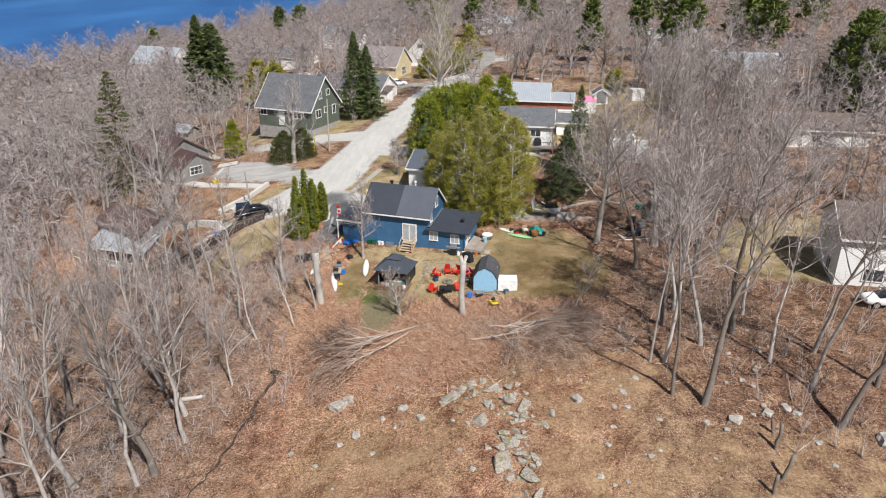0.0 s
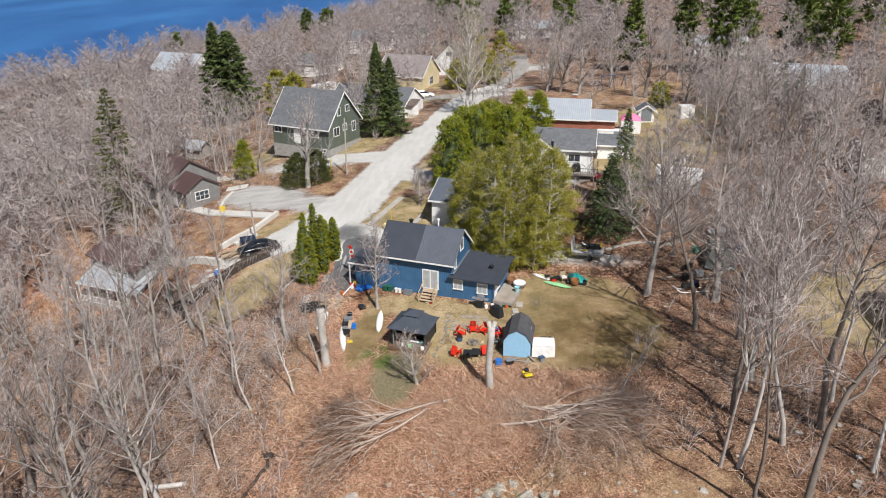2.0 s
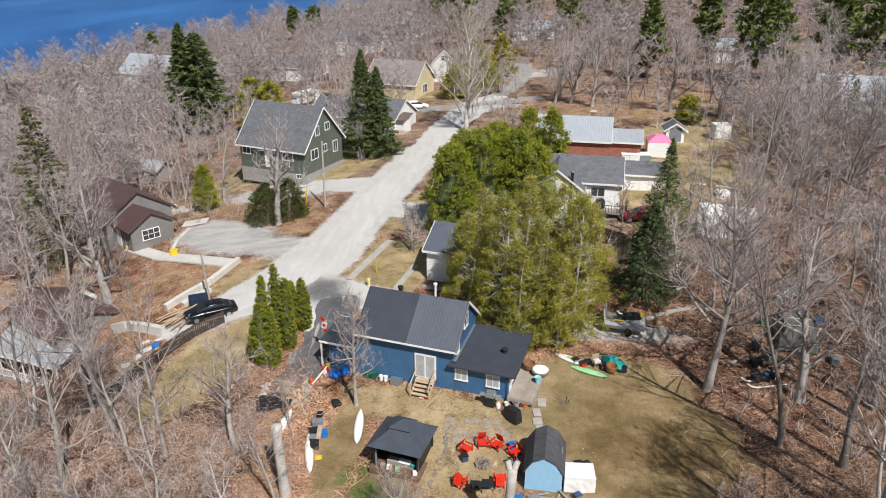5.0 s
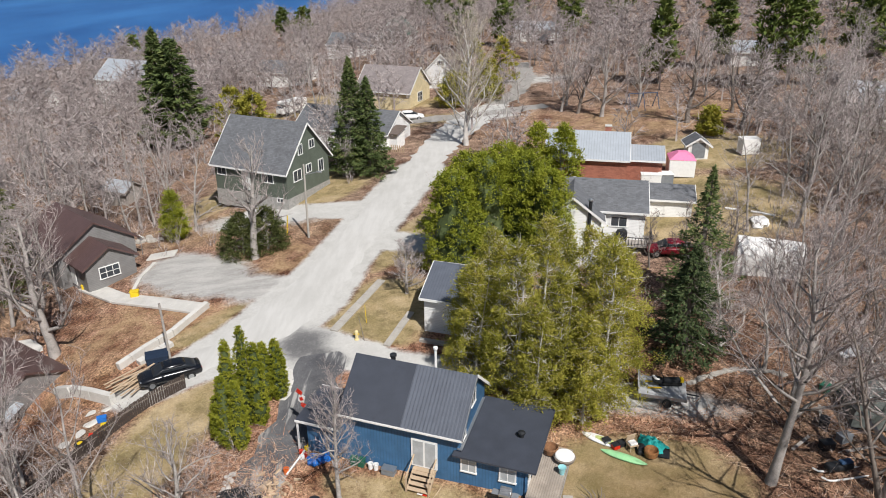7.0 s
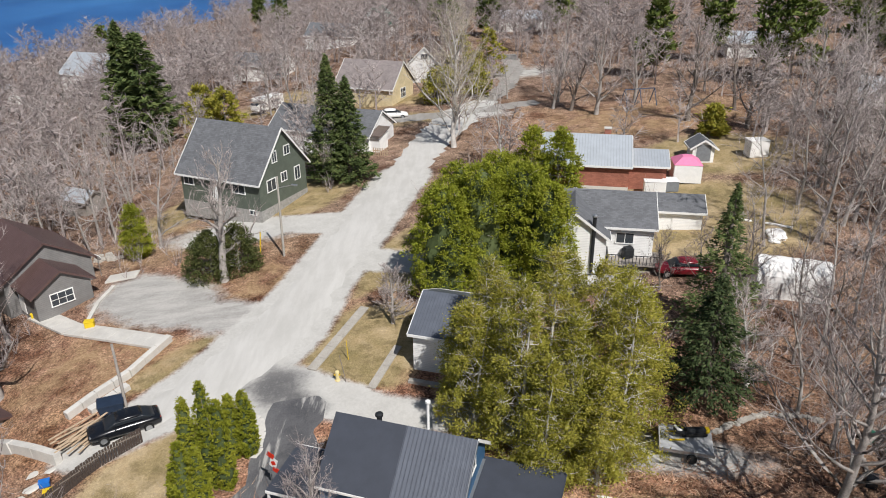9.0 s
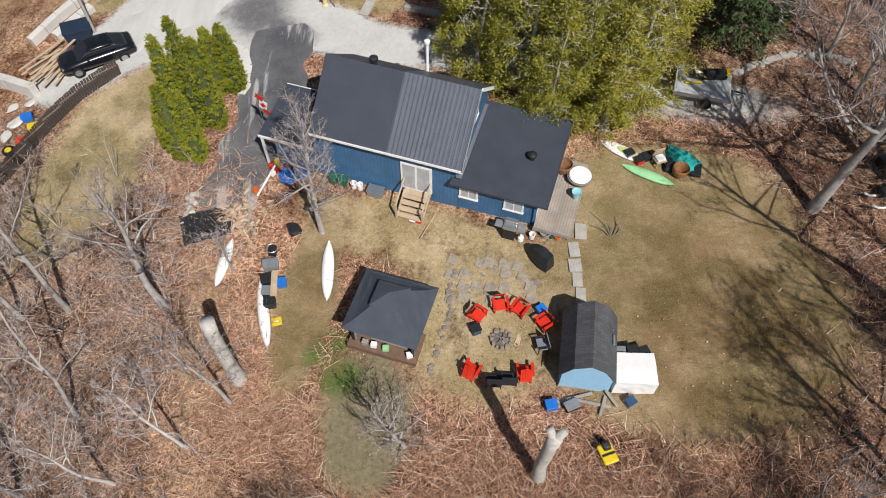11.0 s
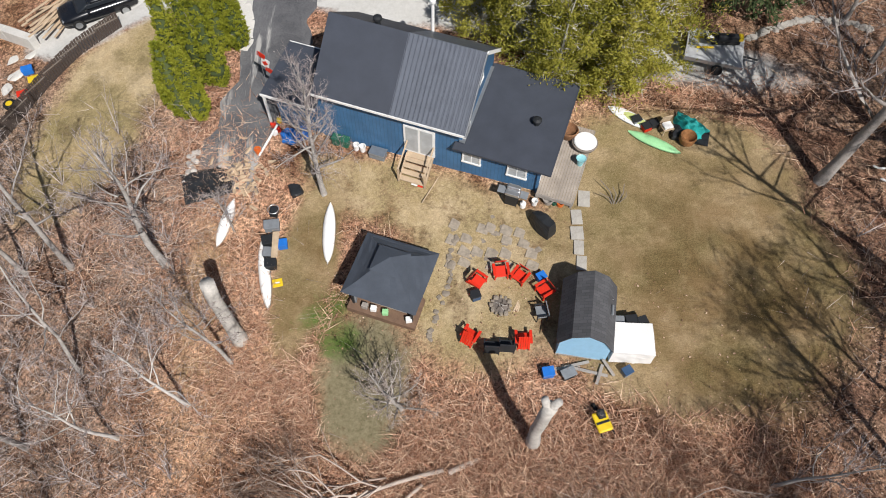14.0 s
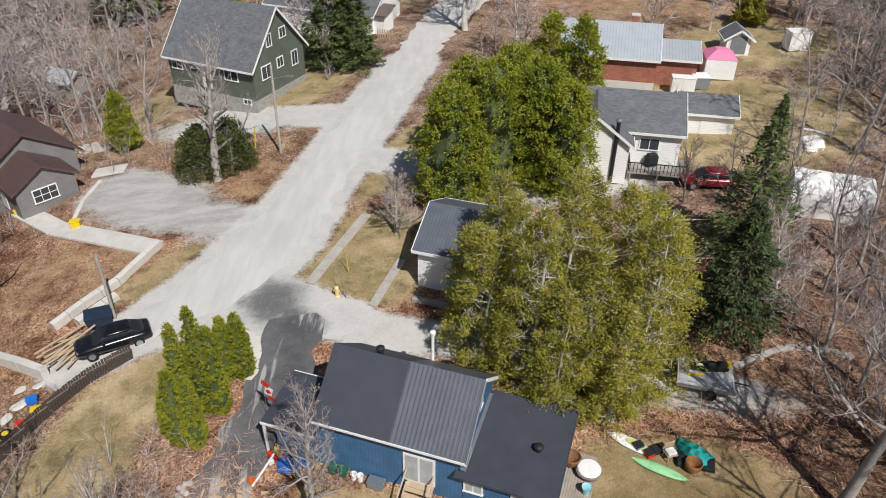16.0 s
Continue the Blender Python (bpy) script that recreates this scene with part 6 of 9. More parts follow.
camp_chair(0.75, 61.0, 178, M_black, "black metal garden chair near the fire pit", 0.7)


def rock_mesh(seed, r, squash=0.65, n=2):
    rng = random.Random(seed)
    bm = bmesh.new()
    bmesh.ops.create_cube(bm, size=r * 1.5)
    bmesh.ops.subdivide_edges(bm, edges=bm.edges, cuts=n + 1, use_grid_fill=True)
    for v in bm.verts:
        v.co = v.co.lerp(v.co.normalized() * r, 0.55)
    sx, sy = rng.uniform(0.75, 1.25), rng.uniform(0.75, 1.25)
    for v in bm.verts:
        k = 1 + 0.35 * noise.noise(v.co / r * 1.1 + Vector((seed * 3.1, 0, 0))) + 0.15 * noise.noise(v.co / r * 3 + Vector((seed, 0, 0)))
        v.co = Vector((v.co.x * sx, v.co.y * sy, v.co.z * squash)) * k
    return bm


def slab_rock(seed, r, squash=0.5):
    """An angular broken block: the hull of a few scattered points."""
    rng = random.Random(seed)
    bm = bmesh.new()
    for _ in range(15):
        bm.verts.new((rng.uniform(-1, 1) * r * 1.15, rng.uniform(-1, 1) * r * 0.8, rng.uniform(-1, 1) * r * squash))
    hull = bmesh.ops.convex_hull(bm, input=bm.verts)
    bmesh.ops.delete(bm, geom=[v for v in hull["geom_interior"] if isinstance(v, bmesh.types.BMVert)], context="VERTS")
    bmesh.ops.bevel(bm, geom=bm.edges, offset=r * 0.06, segments=1, affect="EDGES")
    return bm


def rock(x, y, r, seed, squash=0.65, sink=0.25, mat=None, label="pale lichen-spotted granite boulder half sunk in leaf litter", group=""):
    ob = part("boulder", slab_rock(seed, r * 1.15, squash) if mat is M_bedrock else rock_mesh(seed, r, squash), mat or M_rock)
    ob.matrix_basis = pose(x, y, gz(x, y) + r * squash * (1 - 2 * sink) * 0.7, 0, 0, seed * 53 % 360)
    return tagged(ob, label, "rock", group)


def fire_pit():
    x, y = 0.5, 63.1
    ob = thing("fire_pit", x, y, None, 0, "ring of stones round grey ash and charred sticks", "fire pit")
    for k in range(12):
        a = k * math.pi / 6
        s = part("stone", rock_mesh(700 + k, 0.11 + 0.03 * math.sin(k * 2.1), 0.8, 1), M_ledge, ob)
        s.location = (0.46 * math.cos(a), 0.46 * math.sin(a), 0.07)
    part("ash_bed", lathe(bmesh.new(), [(0.44, 0.0), (0.42, 0.05), (0.2, 0.09), (0.01, 0.1)], 16), plain("grey_ash", (0.17, 0.145, 0.125), 0.95, 0, 0.6, 6.0), ob)
    for k in range(6):
        a = k * 1.3
        part("charred_stick", rod(bmesh.new(), (0.3 * math.cos(a), 0.3 * math.sin(a), 0.08), (-0.12 * math.cos(a + 0.5), -0.12 * math.sin(a + 0.5), 0.16), 0.022), M_rotten if k % 2 else M_greywood, ob)
    for k in range(3):
        part("split_log", rod(bmesh.new(), (0.6 + 0.1 * k, -0.3, 0.05), (0.85 + 0.06 * k, 0.3, 0.07), 0.05), M_wood, ob)


fire_pit()


def tote(x, y, a, s, mat, label, lid=None, name="storage_tote", z=None):
    ob = thing(name, x, y, z, a, label, "container")
    part("bin", box(bmesh.new(), (0, 0, s[2] / 2), s, 0, 0.03), mat, ob)
    part("lid", boxed((0, 0, s[2] + 0.015), (s[0] + 0.05, s[1] + 0.05, 0.05), 0, 0.015), lid or mat, ob)
    return ob


def bucket(x, y, mat, label, r=0.16, h=0.36, z=None):
    ob = thing("bucket", x, y, z, 0, label, "bucket")
    part("pail", lathe(bmesh.new(), [(r * 0.82, 0), (r, h), (r * 1.06, h), (r * 1.06, h + 0.02), (r * 0.9, h + 0.02), (r * 0.78, h * 0.3)], 14), mat, ob)
    part("handle", rod(bmesh.new(), (-r, 0, h), (r, 0, h + 0.02), 0.008, None, 6), M_chrome, ob)
    return ob


tote(2.42, 64.5, 30, (0.42, 0.36, 0.34), M_bluebin, "blue plastic bin behind a red chair")
tote(-0.72, 63.55, 20, (0.42, 0.42, 0.4), M_navy, "navy plastic cooler box beside the fire pit", M_black)
tote(2.6, 59.75, 10, (0.5, 0.42, 0.4), M_bluebin, "bright blue recycling box in front of the shed", M_bluebin)
tote(3.5, 59.7, 25, (0.62, 0.42, 0.36), M_black, "dark grey storage tote in front of the shed", M_grey)
tote(6.1, 59.8, 30, (0.42, 0.36, 0.36), M_grey, "slate grey tote beside the white tarped box", M_navy)
tote(-11.2, 67.35, 10, (0.75, 0.5, 0.42), M_grey, "grey lidded tote beside a kayak", M_grey)
tote(-10.55, 66.35, 10, (0.5, 0.4, 0.4), M_bluebin, "blue tote under a loose plank")
tote(-6.0, 71.5, -17, (0.85, 0.52, 0.4), M_grey, "long grey lidded tote along the blue wall", M_chrome)
tote(-8.3, 72.35, -17, (0.4, 0.4, 0.5), M_darkgreen, "dark green bin along the blue wall")
tote(-7.8, 72.2, -17, (0.4, 0.4, 0.5), M_darkgreen, "dark green bin along the blue wall")
bucket(-7.2, 71.95, M_whiteplastic, "white plastic pail along the blue wall", 0.17, 0.4)
bucket(-6.85, 71.85, M_whiteplastic, "white plastic pail along the blue wall", 0.17, 0.4)
bucket(-12.5, 71.7, M_orange, "orange pail beside the firewood", 0.18, 0.45)
bucket(2.2, 68.6, M_whiteplastic, "white pail beside the deck", 0.16, 0.34)
bucket(2.9, 68.75, M_greywood, "round planter with dead stems by the deck", 0.3, 0.3)
bucket(3.5, 68.55, M_orange, "terracotta flower pot by the deck", 0.2, 0.26)
bucket(3.2, 68.6, M_darkgreen, "dark green flower pot by the deck", 0.15, 0.26)


def tub():
    ob = thing("round_lounger", 4.85, 71.95, DECK_Z + 0.02, 0, "low round garden lounger with a white cushion on the deck", "lounger")
    w = thing("wicker_chair", 4.05, 72.6, DECK_Z + 0.02, 30, "curled brown wicker chair behind the lounger", "chair")
    part("frame", lathe(bmesh.new(), [(0.25, 0), (0.42, 0.12), (0.5, 0.5), (0.44, 0.58), (0.36, 0.42), (0.1, 0.25)], 14), plain("brown_wicker", (0.22, 0.11, 0.055), 0.9, 0, 0.5, 8.0), w)
    part("shell", lathe(bmesh.new(), [(0.42, 0), (0.6, 0.12), (0.68, 0.34), (0.62, 0.36)], 24), M_darkbark, ob)
    part("cover", lathe(bmesh.new(), [(0.58, 0.36), (0.61, 0.42), (0.56, 0.48), (0.3, 0.5), (0.01, 0.49)], 24), M_whiteplastic, ob)
    b = thing("basin", 4.55, 70.75, DECK_Z + 0.02, 0, "pale turquoise basin on the deck edge", "basin")
    part("bowl", lathe(bmesh.new(), [(0.14, 0.0), (0.24, 0.5), (0.26, 0.52), (0.2, 0.48), (0.02, 0.44)], 16), plain("turquoise_plastic", (0.30, 0.62, 0.66), 0.4), b)


tub()


def side_deck():
    """Weathered plank deck along the wing's gable wall."""
    ob = thing("side_deck", HX, HY, 0.0, HA, "weathered grey-brown plank deck beside the cottage wing", "deck")
    z = DECK_Z
    for k in range(13):
        part("plank", boxed((0.12 + 0.145 * k, 2.0, z), (0.135, 4.9, 0.035)), M_deck, ob)
    part("rim_joist", boxed((1.0, -0.47, z - 0.14), (1.92, 0.05, 0.24)), M_greywood, ob)
    part("rim_joist", boxed((1.97, 2.0, z - 0.14), (0.05, 4.9, 0.24)), M_greywood, ob)
    for u, v in ((0.15, -0.4), (1.9, -0.4), (1.9, 1.8), (1.9, 4.3)):
        part("post", boxed((u, v, z / 2 - 0.1), (0.1, 0.1, z + 0.1)), M_greywood, ob)


side_deck()

for k, (x, y, a, w, l) in enumerate([(4.72, 68.9, -4, 0.6, 0.95), (4.3, 67.85, 3, 0.55, 0.85), (4.28, 66.95, 2, 0.65, 0.75), (4.33, 66.15, -3, 0.5, 0.8), (4.42, 65.3, -5, 0.5, 0.8)]):
    ob = part("paving_slab", boxed((0, 0, 0), (w, l, 0.08), 0, 0.015), M_slab)
    ob.matrix_basis = pose(x, y, gz(x, y) + 0.03, 0, 0, a)
    tagged(ob, "worn concrete stepping slab in the lawn", "paving slab", "path slabs")


def grill():
    ob = thing("gas_grill", 1.05, 68.75, None, HA, "open stainless gas grill with side shelves", "grill")
    part("cabinet", boxed((0, 0, 0.4), (0.62, 0.5, 0.75), 0, 0.02), M_black, ob)
    part("firebox", boxed((0, 0, 0.88), (0.72, 0.5, 0.2), 0, 0.03), M_chrome, ob)
    part("lid", boxed((0, 0.16, 1.06), (0.72, 0.3, 0.24), 0, 0.08), M_chrome, ob)
    for s in (-1, 1):
        part("shelf", boxed((s * 0.58, 0, 0.88), (0.4, 0.45, 0.04), 0, 0.01), M_grey, ob)
    part("gas_bottle", lathe(bmesh.new(), [(0.12, 0), (0.16, 0.05), (0.16, 0.32), (0.08, 0.42), (0.05, 0.5)], 12, 0.62, -0.1), M_whiteplastic, ob)
    c = thing("covered_grill", 2.5, 67.3, None, -48, "barbecue under a loose black fabric cover", "grill")
    bm = boxed((0, 0, 0.48), (1.5, 0.74, 0.96))
    bmesh.ops.subdivide_edges(bm, edges=bm.edges, cuts=7, use_grid_fill=True)
    for v in bm.verts:
        t, u = v.co.z / 0.96, v.co.x / 0.75
        v.co.y *= (1 - 0.62 * max(0, -u) ** 1.5) * (1 - 0.22 * max(0, u) ** 3) * (1 - 0.3 * t * t) + 0.1 * noise.noise(v.co * 4)
        v.co.x *= 1 - 0.14 * t * t
        v.co.z *= 1 - 0.3 * max(0, -u) ** 2 + 0.05 * noise.noise(v.co * 3)
    part("cover", bm, M_black, c)


grill()


def kayak(x0, y0, x1, y1, mat, label, width=0.62, name="kayak", height_=0.3, pad=None, group=""):
    """An upturned hull between two points on the ground."""
    l = math.dist((x0, y0), (x1, y1))
    cx, cy = (x0 + x1) / 2, (y0 + y1) / 2
    ob = thing(name, cx, cy, None, math.degrees(math.atan2(y1 - y0, x1 - x0)), label, "boat" if name == "kayak" else "board", group)
    slope = math.degrees(math.atan2(gz(x1, y1) - gz(x0, y0), l))
    bm = bmesh.new()
    rows = []
    for k in range(17):
        t = k / 16 * 2 - 1
        w = width / 2 * (1 - abs(t) ** 2.4) ** 0.8 + 0.012
        h = height_ * (1 - 0.55 * abs(t) ** 2)
        rows.append([bm.verts.new((t * l / 2, w * math.cos(q * math.pi / 6), max(0.01, h * math.sin(q * math.pi / 6)))) for q in range(7)])
    for a, b in zip(rows, rows[1:]):
        for q in range(6):
            f = bm.faces.new((a[q], b[q], b[q + 1], a[q + 1]))
            f.smooth = True
        bm.faces.new((b[0], a[0], a[6], b[6]))
    bm.faces.new(rows[0][::-1]), bm.faces.new(rows[-1])
    bmesh.ops.transform(bm, matrix=pose(0, 0, 0.02, 0, -slope, 0), verts=bm.verts)
    part("hull", bm, mat, ob)
    if pad:
        bm = lathe(bmesh.new(), [(0.5, 0), (0.5, 0.02), (0.01, 0.024)], 20)
        bmesh.ops.transform(bm, matrix=pose(0.3, 0, height_ * 0.98, 0, -slope, 0) @ Matrix.Diagonal((l * 0.52, width * 0.62, 1, 1)), verts=bm.verts)
        part("deck_pad", bm, pad, ob)
    return ob


kayak(-8.15, 65.35, -8.3, 68.75, M_whiteplastic, "white kayak lying upturned on the lawn", 0.66, group="white kayaks")
kayak(-10.9, 63.0, -11.7, 66.6, M_whiteplastic, "long white kayak lying at the lawn's edge", 0.6, group="white kayaks")
kayak(-14.0, 66.3, -13.45, 69.0, M_whiteplastic, "weathered white kayak under a bare tree", 0.62, group="white kayaks")
kayak(6.3, 74.6, 8.5, 73.15, M_whiteplastic, "white paddleboard with a lime deck pad", 0.8, "paddleboard", 0.14, M_lime)
kayak(7.25, 73.0, 9.85, 71.6, M_greenplastic, "bright green kayak beside a heap of gear", 0.64, "kayak", 0.2)


def gear_heap():
    ob = thing("garden_chair", 9.2, 73.0, None, 20, "weathered wooden chair beside a green kayak", "chair")
    part("seat", boxed((0, 0, 0.4), (0.6, 0.55, 0.05), 0, 0.01), M_wood, ob)
    part("backrest", boxed((0, 0.28, 0.7), (0.6, 0.05, 0.55), 0, 0.01, 12), M_wood, ob)
    for sx in (-0.26, 0.26):
        for sy in (-0.22, 0.22):
            part("leg", boxed((sx, sy, 0.2), (0.05, 0.05, 0.4)), M_wood, ob)
    bm = bmesh.new()
    bmesh.ops.create_grid(bm, x_segments=14, y_segments=14, size=0.75)
    for v in bm.verts:
        r = v.co.length
        v.co.z = max(0.02, 0.7 - 0.8 * r * r + 0.26 * noise.noise(v.co * 4.5))
        v.co.x *= 1.25 + 0.4 * noise.noise(v.co * 2)
        v.co.y = v.co.y * 0.6 + 0.35 * v.co.x * v.co.x
    bmesh.ops.solidify(bm, geom=bm.faces, thickness=0.02)
    t = part("tarp", bm, M_teal)
    t.matrix_basis = pose(10.45, 73.1, gz(10.45, 73.1), 0, 0, -42)
    tagged(t, "crumpled teal tarp thrown over gear", "tarp")
    w = thing("wicker_basket", 10.2, 72.3, None, 15, "brown wicker basket chair turned over", "basket")
    part("shell", lathe(bmesh.new(), [(0.2, 0), (0.4, 0.15), (0.46, 0.5), (0.42, 0.6), (0.36, 0.5), (0.1, 0.2)], 16), plain("wicker", (0.28, 0.13, 0.05), 0.9, 0, 0.4, 8.0), w)
    mt = part("rubber_mat", boxed((0, 0, 0.02), (0.9, 1.2, 0.04), 0, 0.01), M_black)
    mt.matrix_basis = pose(11.0, 72.7, gz(11.0, 72.7) + 0.01, 0, 0, -15)
    tagged(mt, "black rubber mat lying beside the gear heap", "mat")
    cu = part("cushion", boxed((0, 0, 0.5), (0.5, 0.45, 0.14), 20, 0.05), M_tarpwhite)
    cu.matrix_basis = pose(9.2, 73.0, gz(9.2, 73.0))
    tagged(cu, "cream seat cushion on the weathered wooden chair", "cushion")
    for x, y, m, l in ((8.2, 73.15, M_red, "red plastic box in a heap of gear"), (8.6, 73.35, M_black, "black plastic crate in a heap of gear"), (7.7, 73.6, M_grey, "grey plastic crate beside the paddleboard")):
        tote(x, y, 25, (0.45, 0.4, 0.3), m, l, M_black)
    c = thing("black_cover", 9.85, 72.85, None, 0, "dark wrapped bundle of gear", "bundle")
    part("bundle", rock_mesh(33, 0.5, 0.8), M_black, c)


gear_heap()


def bent_iron():
    ob = thing("garden_iron", 6.2, 68.6, None, 0, "rusty bent iron rods standing in the lawn", "iron frame")
    for k, (p, q) in enumerate([((0, 0), (-0.7, 1.1)), ((0.1, 0), (0.5, 0.9)), ((-0.1, 0), (-0.8, 0.3)), ((0.3, 0.1), (0.55, 0.4)), ((0, 0), (-0.1, 0.7))]):
        bm = bmesh.new()
        rod(bm, (p[0], p[1], 0.02), ((p[0] + q[0]) / 2 + 0.15, (p[1] + q[1]) / 2, 0.35), 0.025)
        rod(bm, ((p[0] + q[0]) / 2 + 0.15, (p[1] + q[1]) / 2, 0.35), (q[0], q[1], 0.55), 0.025, 0.015)
        part("rod", bm, M_darkbark, ob)


bent_iron()


def tarped_box():
    ob = thing("tarped_box", 6.3, 61.05, gz(6.3, 61.05) - 0.02, -2, "low box covered by a taut white tarp beside the shed", "tarp")
    bm = boxed((0, 0, 0.55), (1.85, 1.55, 1.1))
    bmesh.ops.subdivide_edges(bm, edges=bm.edges, cuts=6, use_grid_fill=True)
    for v in bm.verts:
        t = v.co.z / 1.1
        v.co.z -= 0.1 * max(0, v.co.y + 0.2) * t
        v.co.x *= 1 + 0.03 * (1 - t) + 0.02 * noise.noise(v.co * 2)
        v.co.y += 0.04 * noise.noise(v.co * 2.5)
    part("cover", bm, M_tarpwhite, ob)
    for k, (x, y, m, s) in enumerate([(-0.5, 1.0, M_grey, 0.5), (0.1, 1.05, M_black, 0.5), (0.6, 1.0, M_black, 0.4)]):
        g = tote(6.3 + x, 61.05 + y, 10 * k, (s, 0.4, 0.7), m, "dark garden bin behind the tarped box", m)
    r = thing("garden_tool", 5.65, 62.35, None, 0, "red and white handled tool leaning on the shed", "tool")
    part("shaft", rod(bmesh.new(), (0, 0, 0.0), (-0.25, 0.35, 1.5), 0.03), M_whiteplastic, r)
    part("grip", rod(bmesh.new(), (0.12, -0.05, 0.0), (-0.1, 0.2, 1.1), 0.035), M_red, r)


tarped_box()

for k, (x, y, a, l) in enumerate([(3.3, 60.0, 5, 1.6), (4.4, 59.85, -12, 1.8), (4.9, 59.7, 70, 1.0), (3.9, 60.15, 15, 1.2), (5.3, 60.0, -60, 0.9)]):
    ob = part("loose_board", boxed((0, 0, 0.04), (l, 0.14, 0.03)), M_greywood)
    ob.matrix_basis = pose(x, y, gz(x, y) + 0.02 + 0.03 * k, 0, 0, a)
    tagged(ob, "weathered loose board on the ground before the shed", "board", "loose boards")


def wheelbarrow():
    ob = thing("wheelbarrow", 4.75, 57.6, None, 20, "yellow wheelbarrow tipped among dry canes", "wheelbarrow")
    bm = boxed((0, -0.15, 0.38), (0.68, 0.9, 0.34), 0, 0.07)
    for v in bm.verts:
        if v.co.z < 0.35:
            v.co.x, v.co.y = v.co.x * 0.62, v.co.y * 0.7
    part("tray", bm, M_yellow, ob)
    part("wheel", rod(bmesh.new(), (-0.06, 0.6, 0.2), (0.06, 0.6, 0.2), 0.2, None, 16), M_tyre, ob)
    for s in (-0.25, 0.25):
        part("handle", rod(bmesh.new(), (s * 0.4, 0.6, 0.2), (s * 1.2, -0.8, 0.5), 0.025), M_black, ob)
    ld = part("load", rock_mesh(44, 0.24, 0.7, 1), M_black, ob)
    ld.location = (0.05, 0.15, 0.6)
    part("strap", boxed((0, -0.2, 0.56), (0.6, 0.1, 0.03), 0, 0.01), M_black, ob)


wheelbarrow()

# stone edging beside the gazebo
rng = random.Random(8)
for k in range(24):
    t = k / 23
    x, y = np.interp(t, [0, 0.5, 1], [-1.8, -2.0, -2.9]) + rng.uniform(-0.15, 0.15), np.interp(t, [0, 0.5, 1], [67.1, 64.9, 61.4]) + rng.uniform(-0.1, 0.1)
    rock(x, y, rng.uniform(0.1, 0.2), 800 + k, 0.45, 0.35, M_ledge, label="grey edging stone along the yard terrace", group="edging stones")
# large flat stones in the patchy lawn
for k in range(12):
    x, y = rng.uniform(-1.2, 2.5), rng.uniform(65.6, 68.0)
    rock(x, y, rng.uniform(0.12, 0.24), 830 + k, 0.06, 0.4, M_ledge, "flat grey stone set in patchy lawn", "flat yard stones")

# boulders and the outcrop on the slope
for k, (x, y, r) in enumerate([(-8.4, 47.0, 0.85), (-7.7, 47.5, 0.6), (-3.0, 44.9, 0.5), (-1.5, 43.3, 0.45), (-6.5, 43.1, 0.45), (22.9, 39.8, 0.5), (24.3, 40.2, 0.5), (20.5, 39.4, 0.55), (10.1, 42.6, 0.6), (29.5, 36.5, 1.0), (24.8, 39.6, 0.4), (13.5, 43.0, 0.35), (14.8, 44.5, 0.35)]):
    rock(x, y, r * 0.8, 850 + k, 0.6, 0.35, group="slope boulders")
OUT = [(0.9, 44.9, 0.9), (1.6, 45.4, 0.7), (2.9, 41.7, 0.85), (3.9, 45.0, 0.8), (6.1, 42.5, 1.0), (5.2, 43.2, 0.7), (4.9, 39.0, 0.9), (4.4, 37.2, 1.1), (7.4, 40.2, 0.5), (5.9, 35.6, 0.9), (5.6, 37.8, 0.7), (4.2, 38.6, 0.6), (0.2, 44.4, 0.5), (4.6, 35.8, 0.6), (6.6, 36.8, 0.5), (3.4, 43.6, 0.4), (-0.6, 46.2, 0.35), (6.4, 34.2, 0.7), (5.0, 33.8, 0.5)]
for k, (x, y, r) in enumerate(OUT):
    rock(x, y, r * 0.72, 880 + k, 0.55, 0.47, M_bedrock, label="broken grey bedrock showing through dead grass", group="bedrock outcrop")
for k in range(64):
    u = rng.random()
    x, y = 0.5 + 5.0 * min(1, u * 2.0) + rng.gauss(0, 0.8), 45.2 - 1.5 * u - 12.0 * max(0, u - 0.4) + rng.gauss(0, 0.9)
    rock(x, y, rng.uniform(0.14, 0.42), 1010 + k, 0.6, 0.47, M_bedrock, "jagged broken piece of grey bedrock", "bedrock outcrop")
for k in range(70):
    x, y = rng.uniform(-14, 26), rng.uniform(33, 52)
    rock(x, y, rng.uniform(0.1, 0.26), 920 + k, 0.6, 0.25, label="small pale stone in leaf litter", group="small slope stones")


def snag(x, y, h, r, lean, label, seed, fork=False):
    rngs = random.Random(seed)
    ob = thing("snag", x, y, None, 0, label, "tree trunk", "dead trunks")
    w = Wood()
    top = Vector((lean[0], lean[1], h))
    pts = [Vector((0, 0, -0.3)).lerp(top, k / 5) + Vector((rngs.gauss(0, 0.07), rngs.gauss(0, 0.07), 0)) * min(1, h / 5) for k in range(6)]
    w.tube(pts, [r * q for q in (1.35, 1.05, 0.97, 0.95, 0.97, 1.0)], 10)
    w.f.append(tuple(range(len(w.v) - 10, len(w.v))))
    if fork:
        for d in (Vector((0.3, 0.0, 0.45)), Vector((-0.22, 0.1, 0.4))):
            b = len(w.v)
            w.tube([top - Vector((0, 0, 0.5)), top + d], [r * 0.7, r * 0.55], 8)
            w.f.append(tuple(range(len(w.v) - 8, len(w.v))))
    part("trunk", w.mesh("trunk"), M_snag if h > 3 else M_darkbark, ob)


